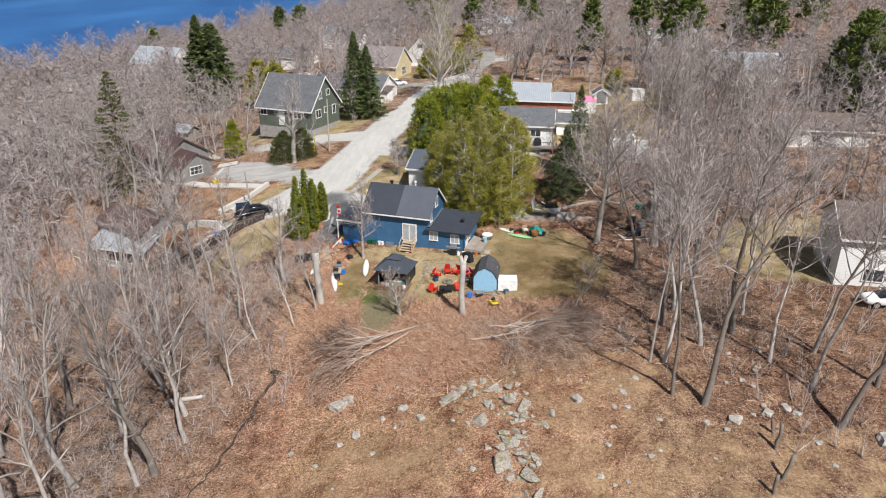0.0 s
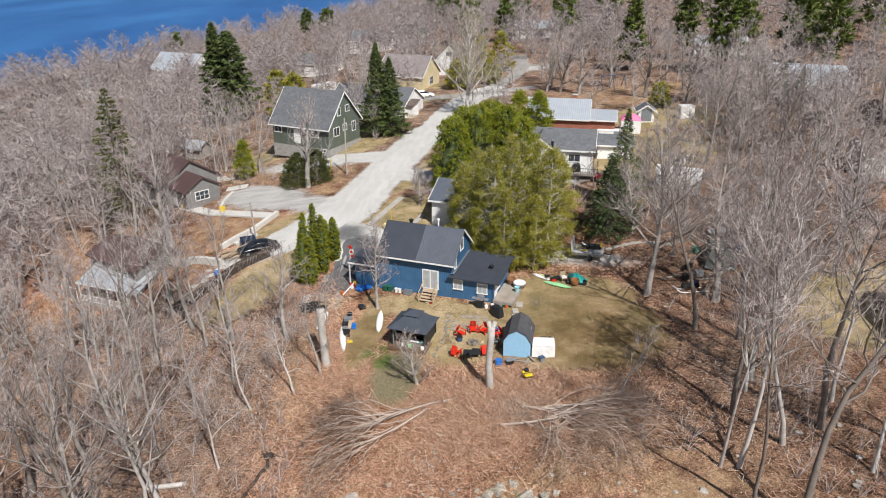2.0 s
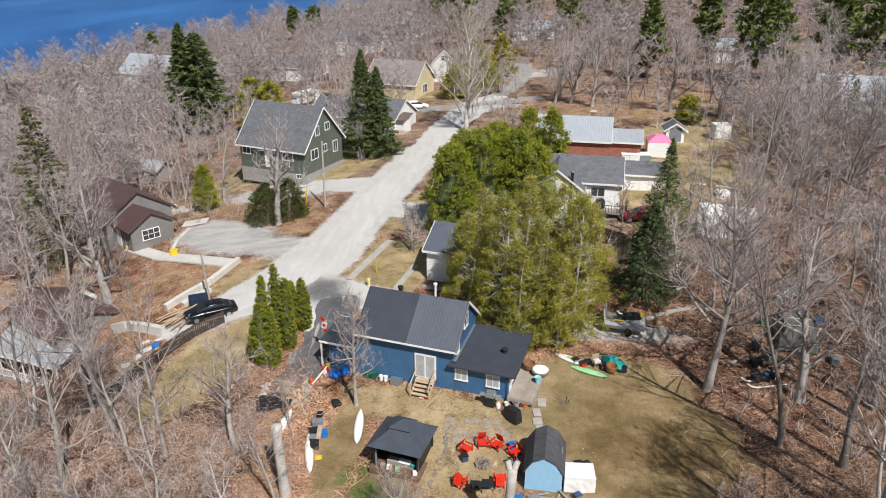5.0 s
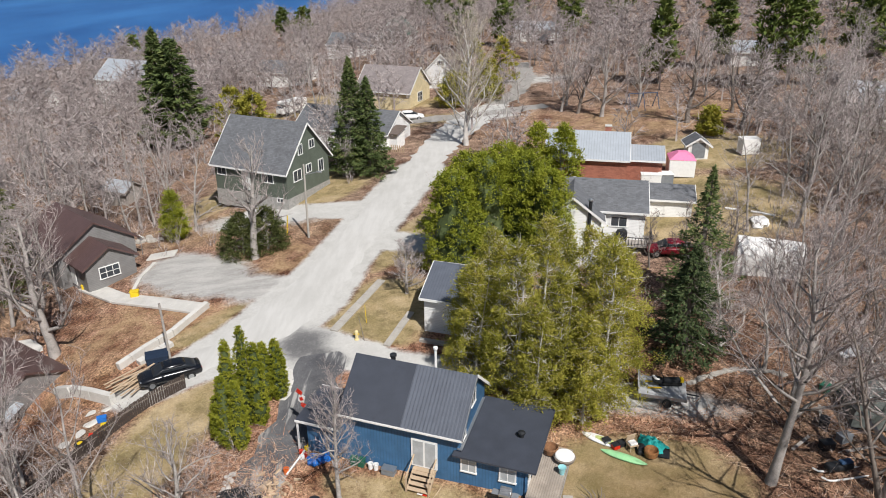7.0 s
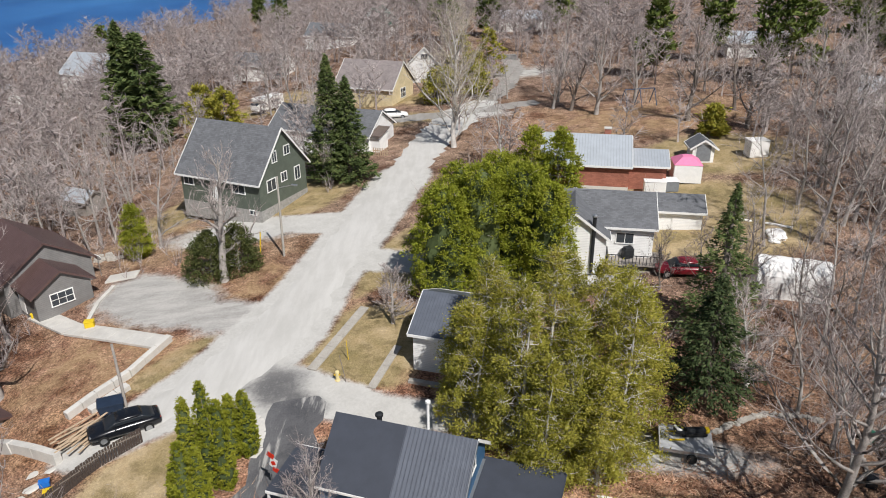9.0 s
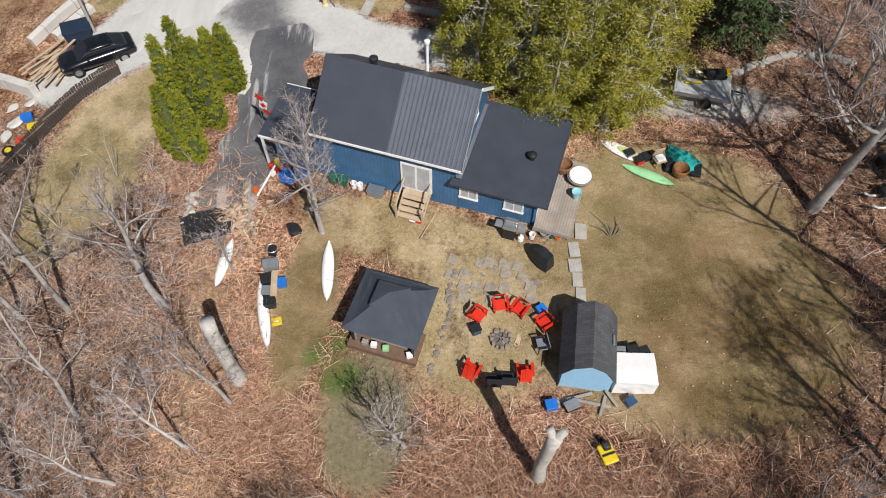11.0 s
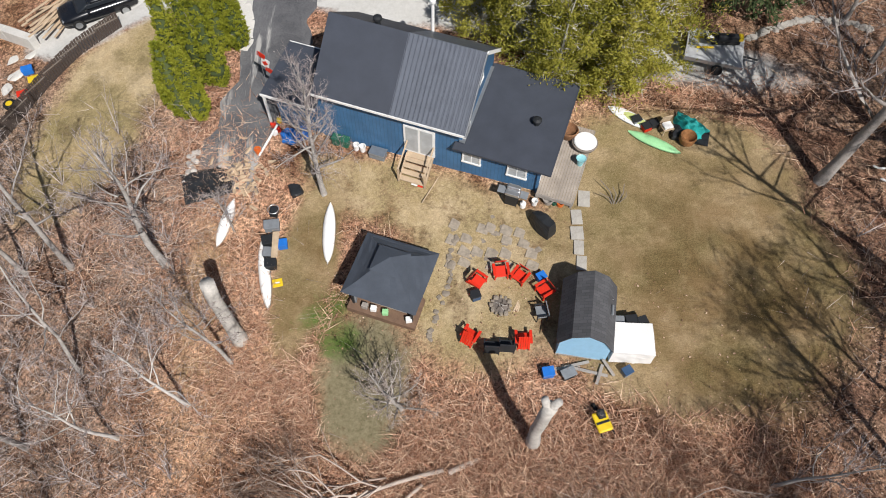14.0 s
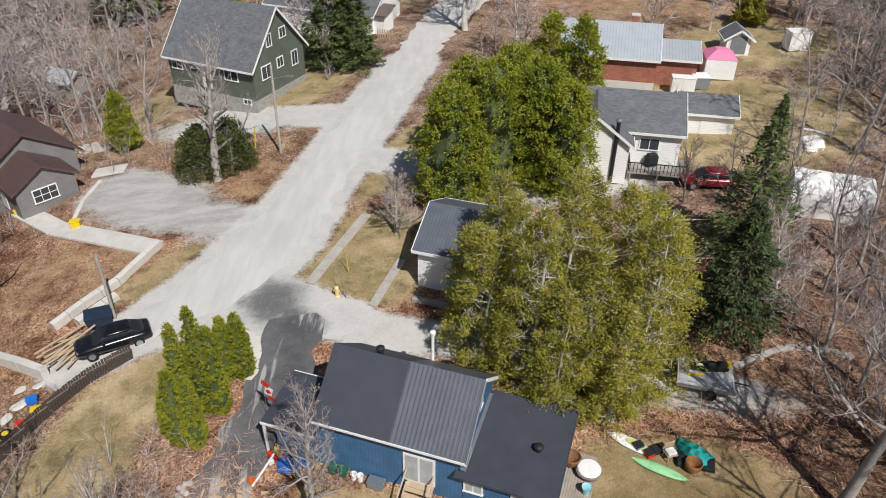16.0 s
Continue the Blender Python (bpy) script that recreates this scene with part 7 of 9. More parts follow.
snag(1.8, 56.65, 5.5, 0.28, (0.05, 0.0), "pale sawn-off dead trunk with two stubs", 1, True)
snag(-12.3, 61.65, 5.2, 0.34, (-0.1, 0.4), "pale sawn-off dead trunk at the lawn's edge", 2)
for k, (x, y, h, a) in enumerate([(22.1, 36.6, 1.9, 0.3), (21.6, 34.1, 1.8, 0.5), (20.6, 33.0, 1.4, 0.1), (22.6, 38.0, 1.0, -0.2)]):
    snag(x, y, h, 0.12, (a, 0.1), "short grey stump post on the slope", 20 + k)


def firewood():
    rngf = random.Random(4)
    for k in range(70):
        x, y = -13.5 + rngf.gauss(0, 0.75), 70.4 + rngf.gauss(0, 0.65)
        bm = bmesh.new()
        rod(bm, (-0.22, 0, 0), (0.22, 0, 0), rngf.uniform(0.05, 0.1), None, 5)
        ob = part("firewood_log", bm, M_wood)
        ob.matrix_basis = pose(x, y, gz(x, y) + 0.07 + 0.45 * max(0, 1 - math.hypot(x + 13.5, y - 70.4)) * rngf.random(), rngf.uniform(-20, 20), rngf.uniform(-25, 25), rngf.uniform(0, 180))
        tagged(ob, "split pale firewood billet in a heap", "firewood", "firewood heap")
    for k in range(8):
        ob = part("cut_log", rod(bmesh.new(), (-0.2, 0, 0), (0.2, 0, 0), 0.15, None, 10), M_palebark)
        ob.matrix_basis = pose(-16.2 + 0.25 * (k % 2), 70.0 + 0.25 * k, gz(-16.2, 70.0 + 0.25 * k) + 0.14, 0, 20, 70 + 15 * k)
        tagged(ob, "short round of pale sawn log", "log", "log rounds")
    bm = bmesh.new()
    bmesh.ops.create_grid(bm, x_segments=16, y_segments=12, size=1.0)
    for v in bm.verts:
        v.co.x *= 1.35
        v.co.z = 0.32 + 0.14 * noise.noise(v.co * 2.2) - 0.25 * max(abs(v.co.x) / 1.35, abs(v.co.y)) ** 4
    bmesh.ops.solidify(bm, geom=bm.faces, thickness=0.02)
    t = part("black_tarp", bm, M_black)
    t.matrix_basis = pose(-15.0, 69.9, gz(-15, 69.9) + 0.02, 0, 0, 20)
    tagged(t, "creased black tarp over stacked wood", "tarp")


firewood()


def wall_side_clutter():
    for k, (x, y, a, s, m, l) in enumerate([(-10.95, 72.7, 10, 0.55, M_bluebin, "crumpled bright blue tarp bundle by the lean-to"), (-10.25, 72.85, 40, 0.5, M_bluebin, "blue tarp bundle by the lean-to")]):
        ob = part("crumpled_tarp", rock_mesh(60 + k, s, 0.5, 2), m)
        ob.matrix_basis = pose(x, y, gz(x, y) + 0.12, 0, 0, a)
        tagged(ob, l, "tarp")
    for k, (x, y, m, l) in enumerate([(-11.9, 73.4, M_red, "red plastic fuel can by the lean-to post"), (-11.6, 73.1, M_red, "red toy tub by the lean-to post"), (-11.75, 72.9, M_whiteplastic, "white plastic jug by the lean-to post"), (-11.6, 73.7, M_yellow, "yellow plastic bottle by the lean-to post")]):
        ob = thing("plastic_can", x, y, None, 20 * k, l, "can")
        part("can", boxed((0, 0, 0.18), (0.3, 0.22, 0.36), 0, 0.06), m, ob)
        part("spout", rod(bmesh.new(), (0, 0, 0.36), (0.05, 0, 0.46), 0.03), M_black, ob)
    ob = part("white_downspout", boxed((0, 0, 0), (0.1, 2.0, 0.1), 0, 0.02, 14), M_white)
    ob.matrix_basis = pose(-12.0, 72.3, gz(-12, 72.3) + 0.35, 0, 0, -25)
    tagged(ob, "white downspout length lying against the post", "downspout")
    bag = part("black_bag", rock_mesh(71, 0.42, 0.55, 2), M_black)
    bag.matrix_basis = pose(-10.2, 69.4, gz(-10.2, 69.4) + 0.12, 0, 0, 20)
    tagged(bag, "full black rubbish bag on the lawn", "bag")
    sg = thing("yard_sign", -3.95, 69.85, None, -20, "small red and white sign lying on the lawn", "sign")
    part("board", boxed((0, 0, 0.03), (0.34, 0.3, 0.02)), M_whiteplastic, sg)
    part("board", boxed((0.33, 0, 0.03), (0.28, 0.28, 0.02)), M_red, sg)
    part("mark", boxed((0, 0, 0.045), (0.16, 0.05, 0.006)), M_black, sg)
    st = part("pole", rod(bmesh.new(), (-0.35, -0.9, 0.04), (0.35, 0.9, 0.08), 0.03), M_wood)
    st.matrix_basis = pose(-3.1, 69.5, gz(-3.1, 69.5), 0, 0, -5)
    tagged(st, "pale wooden pole lying by the stair", "pole")
    ys = thing("caution_lid", -10.6, 64.4, None, 15, "yellow plastic panel lying on leaf litter", "panel")
    part("panel", boxed((0, 0, 0.05), (0.5, 0.45, 0.04), 0, 0.01), M_yellow, ys)
    part("mark", boxed((0, 0, 0.075), (0.2, 0.08, 0.006)), M_white, ys)
    pl = part("plank", boxed((0, 0, 0), (0.32, 1.5, 0.04)), M_wood)
    pl.matrix_basis = pose(-10.85, 66.2, gz(-10.85, 66.2) + 0.5, 0, 0, 5)
    tagged(pl, "loose pale plank lying across plastic tubs", "plank")
    for k, (x, y) in enumerate([(-11.15, 65.85), (-11.0, 65.3), (-11.3, 66.5)]):
        tote(x, y, 8 * k, (0.55, 0.5, 0.45), M_black, "black plastic tub under a plank", M_black if k else M_grey)
    wh = thing("bicycle_wheel", -11.2, 68.15, None, 0, "bare bicycle wheel leaning on a tote", "wheel")
    bm = bmesh.new()
    for q in range(20):
        a, b = q * 0.3142, (q + 1) * 0.3142
        rod(bm, (0.28 * math.cos(a), 0.28 * math.sin(a), 0.45), (0.28 * math.cos(b), 0.28 * math.sin(b), 0.45), 0.02, None, 5)
    part("rim", bm, M_chrome, wh)
    part("stand", boxed((0, 0, 0.2), (0.4, 0.5, 0.4), 0, 0.05), M_black, wh)
    # maple leaf flag on the lean-to corner
    fl = thing("flag", *at_house(-15.8, 1.4), -0.3, HA - 10, "red and white flag with a red leaf on a short pole", "flag")
    part("pole", rod(bmesh.new(), (0, 0, -0.1), (0, 0, 3.85), 0.014), M_grey, fl)
    for k, (m, w) in enumerate(((M_red, 0.25), (M_white, 0.5), (M_red, 0.25))):
        part("cloth", boxed((0.1 + (0.125, 0.5, 0.875)[k] * 0.43, 0.02, 3.75 - (0.125, 0.5, 0.875)[k] * 1.29), (0.5, 0.02, w * 1.4), 0, 0, 0, 18), m, fl)
    part("leaf_mark", boxed((0.32, 0.0, 3.1), (0.24, 0.015, 0.3), 0, 0, 0, 60), M_red, fl)


wall_side_clutter()


def fallen_tree(seed, x0, y0, x1, y1, a0, a1, reach, limbs, r, label, brush=9):
    """A felled bare tree: its stem runs from butt to fork, its limbs fan out over the slope between two bearings."""
    rngt = random.Random(seed)
    ob = thing("fallen_tree", x0, y0, None, 0, label, "fallen tree", "felled crowns")
    w, tw = Wood(), Wood()
    zb = gz(x0, y0)

    def land(v, lift):
        return Vector((v.x, v.y, gz(x0 + v.x, y0 + v.y) - zb + lift))
    bow = rngt.uniform(-0.35, 0.35)
    along = Vector((x1 - x0, y1 - y0, 0))
    nor = Vector((-along.y, along.x, 0)).normalized()
    stem = [land(along * (k / 6) + nor * bow * math.sin(k / 6 * 3.1), 0.3 + 0.35 * k / 6) for k in range(7)]
    w.tube(stem, [r * 0.72 * (1 - 0.07 * k) for k in range(7)], 8)
    w.f.append(tuple(range(8)))
    for k in range(limbs):
        a = radians(a0 + (a1 - a0) * (k + rngt.uniform(0.1, 0.9)) / limbs)
        s = rngt.uniform(1.8, 6.0)
        p = stem[int(s)].lerp(stem[min(int(s) + 1, 6)], s % 1)
        d = Vector((math.cos(a), math.sin(a), 0))
        sd = Vector((-d.y, d.x, 0))
        ln = reach * rngt.uniform(0.65, 1.1) + (6 - s) / 6 * along.length * 0.5
        arch, curl = rngt.uniform(0.2, 1.1), rngt.gauss(0, 0.15) * ln
        start = (along.normalized() * 0.6 + d * 0.4).normalized()
        pts = []
        for q in range(10):
            u = q / 9
            v = p + (start * (1 - u) + d * u) * ln * u + sd * (curl * math.sin(u * 3.0) + rngt.gauss(0, 0.05) * ln * 0.3)
            pts.append(land(v, 0.12 + (p.z - land(p, 0).z) * (1 - u) + arch * math.sin(u * 2.7)))
        rr = r * rngt.uniform(0.22, 0.38)
        w.tube(pts, [rr * (1 - 0.085 * q) for q in range(10)], 5)
        for j in range(brush):
            u = 0.2 + 0.78 * (j + rngt.random()) / brush
            i = min(int(u * 9), 8)
            p2 = pts[i].lerp(pts[i + 1], u * 9 - i)
            dd = (pts[i + 1] - pts[i]).normalized()
            d2 = (dd + sd * rngt.choice((-1, 1)) * rngt.uniform(0.25, 0.8) + Vector((0, 0, rngt.gauss(0.12, 0.22)))).normalized()
            sl = rngt.uniform(0.25, 0.5) * ln * (1.15 - 0.7 * u)
            pts2 = bend(rngt, p2, d2, sl, 4, 0.09, -0.03)
            for q in pts2:
                q.z = max(q.z, land(q, 0.06).z)
            (w if j % 2 == 0 else tw).tube(pts2, [rr * 0.42, rr * 0.34, rr * 0.26, rr * 0.18, 0.005], 4)
            for _ in range(7):
                i2 = rngt.randrange(4)
                p3 = pts2[i2].lerp(pts2[i2 + 1], rngt.random())
                d3 = (d2 + Vector((rngt.gauss(0, 0.42), rngt.gauss(0, 0.42), rngt.gauss(0.05, 0.3)))).normalized()
                l3 = rngt.uniform(0.4, 1.2)
                tw.cone(p3, p3 + d3 * l3, 0.011)
                for _ in range(1):
                    p4 = p3 + d3 * l3 * rngt.uniform(0.2, 0.8)
                    d4 = (d3 + Vector((rngt.gauss(0, 0.5), rngt.gauss(0, 0.5), rngt.gauss(0, 0.3)))).normalized()
                    tw.cone(p4, p4 + d4 * l3 * 0.6, 0.008)
    part("stem", w.mesh("stem"), M_limb, ob)
    tagged(part("brushwood", tw.mesh("brushwood"), M_brushtwig, ob), kind="stuff")


fallen_tree(1, -2.0, 55.5, -7.6, 53.4, 150, 214, 6.0, 12, 0.15, "felled pale tree fanning its bare crown down the slope")
fallen_tree(2, -2.9, 54.9, -8.2, 51.7, 184, 242, 5.8, 11, 0.12, "felled pale tree fanning its bare crown down the slope")
fallen_tree(3, -4.5, 55.2, -8.0, 54.2, 150, 190, 3.8, 5, 0.07, "small felled bare stem beside a larger one", 7)
fallen_tree(4, 2.6, 51.8, 7.0, 51.6, -42, 6, 7.8, 6, 0.15, "felled pale-limbed crown heaped on the slope", 11)
fallen_tree(5, 4.2, 53.6, 8.0, 51.9, -72, -10, 7.0, 9, 0.13, "felled pale-limbed crown heaped on the slope", 11)
fallen_tree(6, 4.8, 53.4, 7.2, 51.2, -110, -45, 6.2, 11, 0.11, "felled grey crown with dense thin brushwood", 10)
fallen_tree(7, 5.2, 53.2, 8.5, 52.8, -10, 22, 6.2, 6, 0.10, "felled pale-limbed crown heaped on the slope", 9)


def rotten_log():
    """A dark fallen trunk with its root plate still standing."""
    ob = thing("fallen_log", -14.9, 51.9, None, 0, "long dark rotting fallen trunk with its root plate", "log")
    w, zb, rngl = Wood(), gz(-14.9, 51.9), random.Random(8)
    pts = []
    for k in range(22):
        x, y = -14.9 - 3.2 * (k / 21) + rngl.gauss(0, 0.14), 51.9 - 13.6 * k / 21
        pts.append(Vector((x + 14.9, y - 51.9, gz(x, y) - zb + rngl.uniform(-0.04, 0.14))))
    w.tube(pts, [(0.15 - 0.004 * k) * rngl.uniform(0.65, 1.25) for k in range(22)], 8)
    for k in range(16):
        p = pts[rngl.randrange(4, 21)]
        w.cone(p, p + Vector((rngl.gauss(0, 0.7), rngl.gauss(0, 0.7), rngl.uniform(0.1, 0.6))), 0.035)
    part("trunk", w.mesh("trunk"), M_rotten, ob)
    plate_ = part("root_plate", slab_rock(93, 0.34, 0.8), M_rotten, ob)
    plate_.location = (0.1, 0.2, 0.2)
    w = Wood()
    for k in range(34):
        a, l = k * 2.4, rngl.uniform(0.4, 1.1)
        w.cone(Vector((0.1, 0.2, 0.25)), Vector((0.1 + l * math.cos(a), 0.2 + rngl.uniform(-0.5, 0.6), max(0.0, 0.2 + 0.7 * l * math.sin(a)))), 0.06)
    part("root", w.mesh("root"), M_rotten, ob)


rotten_log()
ob = part("fallen_log", rod(bmesh.new(), (-1.6, 0, 0.12), (1.6, 0.1, 0.16), 0.2, 0.17, 10), M_palebark)
ob.matrix_basis = pose(-22.1, 49.8, gz(-22.1, 49.8) + 0.05, 0, -6, 3)
tagged(ob, "pale grey sawn trunk lying on the slope", "log")
ob = part("fallen_log", rod(bmesh.new(), (-0.75, 0, 0.1), (0.75, 0, 0.1), 0.14, 0.12, 9), M_limb)
ob.matrix_basis = pose(-1.1, 55.7, gz(-1.1, 55.7) + 0.02, 0, 0, 25)
tagged(ob, "short tan sawn log among dry canes", "log")


def scatter_stuff():
    """Loose leaves, dry canes and dead twigs over the slope and the wood floor."""
    rngs = random.Random(77)
    vs, fs = [], []
    for _ in range(60000):
        x, y = rngs.uniform(-26, 30), 33 + 32 * rngs.random()
        if max(float(blob(x, y, *q)) for q in LAWNS[:5]) > rngs.uniform(0.1, 0.9) and rngs.random() < 0.9:
            continue
        if float(blob(x, y, *BARE[0])) > 0.4 and rngs.random() < 0.9:
            continue
        z = gz(x, y) + rngs.uniform(0.02, 0.09)
        a, s, t = rngs.uniform(0, 6.28), rngs.uniform(0.028, 0.062), rngs.gauss(0, 0.35)
        c, q = math.cos(a) * s, math.sin(a) * s
        k = len(vs)
        vs += [(x - c, y - q, z), (x + q * 0.6, y - c * 0.6, z + t * s), (x + c, y + q, z + 0.02), (x - q * 0.6, y + c * 0.6, z - t * s)]
        fs.append((k, k + 1, k + 2, k + 3))
    me = mesh_of("leaf_litter", vs, fs)
    me.materials.append(M_leaf)
    tagged(new("leaf_litter", me), "loose curled brown leaves over the slope", "leaf litter", kind="stuff")
    w = Wood()
    zones = [(-9, 59, 5.5, 5.0, 4500), (-2, 56, 7, 3.2, 6500), (6, 55, 7, 3.4, 6500), (-4, 49, 10, 4, 3000), (2, 52, 7, 3, 4000), (-12.5, 62, 2.5, 6, 1500), (-15, 71, 4, 4, 1300), (12, 54, 4, 3, 900), (0, 52, 12, 4, 1800), (-5.5, 66.6, 2.2, 1.2, 350), (-19, 66, 6, 10, 1500), (12, 74.5, 7, 2.5, 1000), (19, 66, 5, 8, 900), (-20, 52, 9, 9, 900), (22, 48, 9, 9, 900)]
    for cx, cy, rx, ry, n in zones:
        for _ in range(int(n * 1.9)):
            x, y = cx + rngs.gauss(0, 0.5) * rx, cy + rngs.gauss(0, 0.5) * ry
            if float(blob(x, y, *BARE[0])) > 0.4 or max(float(blob(x, y, *q)) for q in LAWNS[:7]) > 0.6:
                continue
            p = Vector((x, y, gz(x, y)))
            d = Vector((rngs.gauss(0, 0.9), rngs.gauss(0, 0.9), abs(rngs.gauss(0.35, 0.4)))).normalized()
            w.sliver(p, p + d * rngs.uniform(0.35, 1.3), rngs.uniform(0.011, 0.024), d.cross(Vector((rngs.gauss(0, 1), rngs.gauss(0, 1), 0.3))).normalized())
    me = w.mesh("dry_canes")
    me.materials.append(M_cane)
    tagged(new("dry_canes", me), "tangled dry reddish canes and dead stems", "dry brush", kind="stuff")
    # low grey tangle under the trees of the bank
    w = Wood()
    for cx, cy, rx, ry, n in ((-21, 56, 9, 11, 7000), (-17.5, 66, 4, 8, 3000), (-27, 43, 7, 9, 4500), (22, 57, 7, 12, 3500), (24, 80, 8, 9, 3000), (-30, 70, 8, 6, 2500), (4.4, 53.3, 3, 2.4, 1300), (9, 50, 6, 4, 900)):
        for _ in range(n):
            x, y = cx + rngs.gauss(0, 0.5) * rx, cy + rngs.gauss(0, 0.5) * ry
            p = Vector((x, y, gz(x, y) + rngs.uniform(0, 0.25)))
            d = Vector((rngs.gauss(0, 0.8), rngs.gauss(0, 0.8), abs(rngs.gauss(0.3, 0.45)))).normalized()
            w.sliver(p, p + d * rngs.uniform(0.4, 1.5), rngs.uniform(0.008, 0.016), d.cross(Vector((rngs.gauss(0, 1), rngs.gauss(0, 1), 0.3))).normalized())
    me = w.mesh("brush_tangle")
    me.materials.append(M_greybrush)
    tagged(new("brush_tangle", me), "low grey tangle of dead twigs and brush", "dry brush", kind="stuff")
    # thin standing saplings and brush of the wood floor
    w = Wood()
    for x, y in wood_scatter(31, 900, -60, 50, 34, 125, 1.9):
        p = Vector((x, y, gz(x, y)))
        for _ in range(6):
            d = Vector((rngs.gauss(0, 0.35), rngs.gauss(0, 0.35), 1)).normalized()
            e = p + d * rngs.uniform(1.0, 3.6)
            w.cone(p, e, 0.022)
            for _ in range(4):
                b = p.lerp(e, rngs.uniform(0.3, 0.9))
                w.sliver(b, b + (d + Vector((rngs.gauss(0, 0.6), rngs.gauss(0, 0.6), 0.2))).normalized() * rngs.uniform(0.4, 1.1), 0.016, Vector((rngs.gauss(0, 1), rngs.gauss(0, 1), 0.1)).normalized())
    me = w.mesh("undergrowth")
    me.materials.append(M_twig)
    tagged(new("undergrowth", me), "bare grey undergrowth and thin saplings", "undergrowth", kind="stuff")


scatter_stuff()


def flagstones():
    """Old flush paving between the grills and the fire pit, and loose stones on the bare bank."""
    rngp = random.Random(12)
    base = thing("patio", 0, 0, 0.0, 0, "sunken grey flagstones half grown over with dry grass", "paving")
    base.matrix_basis = pose(0, 0, 0)
    for i in range(7):
        for j in range(4):
            if rngp.random() < 0.4:
                continue
            x, y = -1.9 + 0.66 * i + rngp.gauss(0, 0.07), 65.4 + 0.66 * j - 0.2 * i * 0.3 + rngp.gauss(0, 0.07)
            w = rngp.uniform(0.5, 0.64)
            part("flagstone", boxed((x, y, gz(x, y) - 0.004), (w, rngp.uniform(0.5, 0.62), 0.07), HA + rngp.uniform(-5, 5), 0.03), M_flag, base)
    for k in range(45):
        x, y = -2.2 + rngp.gauss(0, 1.1), 48.6 + rngp.gauss(0, 1.6)
        rock(x, y, rngp.uniform(0.05, 0.15), 1200 + k, 0.7, 0.2, label="small pale stone on the bare bank", group="bank stones")


flagstones()


# ---- street and neighbours ----
def sedan(name, x, y, a, paint, label, l=4.6, z=None):
    """A saloon car whose nose points along its own +x."""
    ob = thing(name, x, y, z, a, label, "car")
    k = l / 4.6

    def loft(stations):
        """A rounded hull through cross-sections (x, half width, bottom, top)."""
        bm, rows = bmesh.new(), []
        for x, hw, z0, z1 in stations:
            ring = []
            for q in range(16):
                a = 2 * math.pi * (q + 0.5) / 16
                c, d = math.cos(a), math.sin(a)
                ring.append(bm.verts.new((x * k, hw * math.copysign(abs(c) ** 0.5, c), (z0 + z1) / 2 + (z1 - z0) / 2 * math.copysign(abs(d) ** 0.55, d))))
            rows.append(ring)
        for r0, r1 in zip(rows, rows[1:]):
            for q in range(16):
                f = bm.faces.new((r0[q], r0[(q + 1) % 16], r1[(q + 1) % 16], r1[q]))
                f.smooth = True
        bm.faces.new(rows[0][::-1]), bm.faces.new(rows[-1])
        bmesh.ops.recalc_face_normals(bm, faces=bm.faces)
        return bm
    part("body", loft([(-2.3, 0.7, 0.42, 0.74), (-2.2, 0.84, 0.3, 0.92), (-1.7, 0.9, 0.24, 1.02), (-0.9, 0.91, 0.22, 1.02), (0.2, 0.91, 0.22, 1.0), (1.0, 0.9, 0.22, 0.97), (1.6, 0.88, 0.24, 0.9), (2.1, 0.8, 0.3, 0.78), (2.3, 0.64, 0.4, 0.64)]), paint, ob)
    part("windscreen", loft([(0.3, 0.66, 0.9, 1.4), (0.7, 0.69, 0.9, 1.26), (1.05, 0.72, 0.88, 1.06), (1.25, 0.66, 0.86, 0.96)]), M_carglass, ob)
    part("rear_window", loft([(-1.9, 0.6, 0.9, 1.0), (-1.55, 0.7, 0.9, 1.14), (-1.2, 0.68, 0.9, 1.31), (-0.95, 0.66, 0.9, 1.4)]), M_carglass, ob)
    part("roof", loft([(-1.2, 0.5, 1.2, 1.34), (-0.9, 0.63, 1.1, 1.43), (-0.3, 0.66, 1.0, 1.475), (0.2, 0.64, 1.0, 1.45), (0.5, 0.55, 1.2, 1.375)]), paint, ob)
    for s in (-1, 1):
        part("side_window", boxed((-0.25 * k, s * 0.70, 1.17), (1.7 * k, 0.04, 0.24), 0, 0.02, s * 14), M_carglass, ob)
        part("headlight", boxed((2.12 * k, s * 0.62, 0.68), (0.2, 0.24, 0.08), 0, 0.03), M_chrome, ob)
        part("tail_light", boxed((-2.22 * k, s * 0.6, 0.78), (0.06, 0.26, 0.09), 0, 0.02), M_red, ob)
        part("mirror", boxed((0.6 * k, s * 0.98, 1.02), (0.14, 0.18, 0.12), 0, 0.03), paint, ob)
        for px in (-1.4, 1.42):
            w = part("wheel", rod(bmesh.new(), (px * k, s * 0.74, 0.32), (px * k, s * 0.94, 0.32), 0.32, None, 18), M_tyre, ob)
            part("rim", rod(bmesh.new(), (px * k, s * 0.93, 0.32), (px * k, s * 0.955, 0.32), 0.21, None, 14), M_chrome, w)
    return ob


sedan("black_sedan", -23.9, 82.1, 210.0, M_carpaint, "glossy black saloon car parked on gravel")
sedan("red_car", 17.6, 97.6, 176.0, M_redpaint, "dark red car parked beside the white bungalow", 4.5)

sedan("white_car", 38.6, 53.2, 172.0, M_whitepaint, "white car parked below a two-storey house", 4.7)


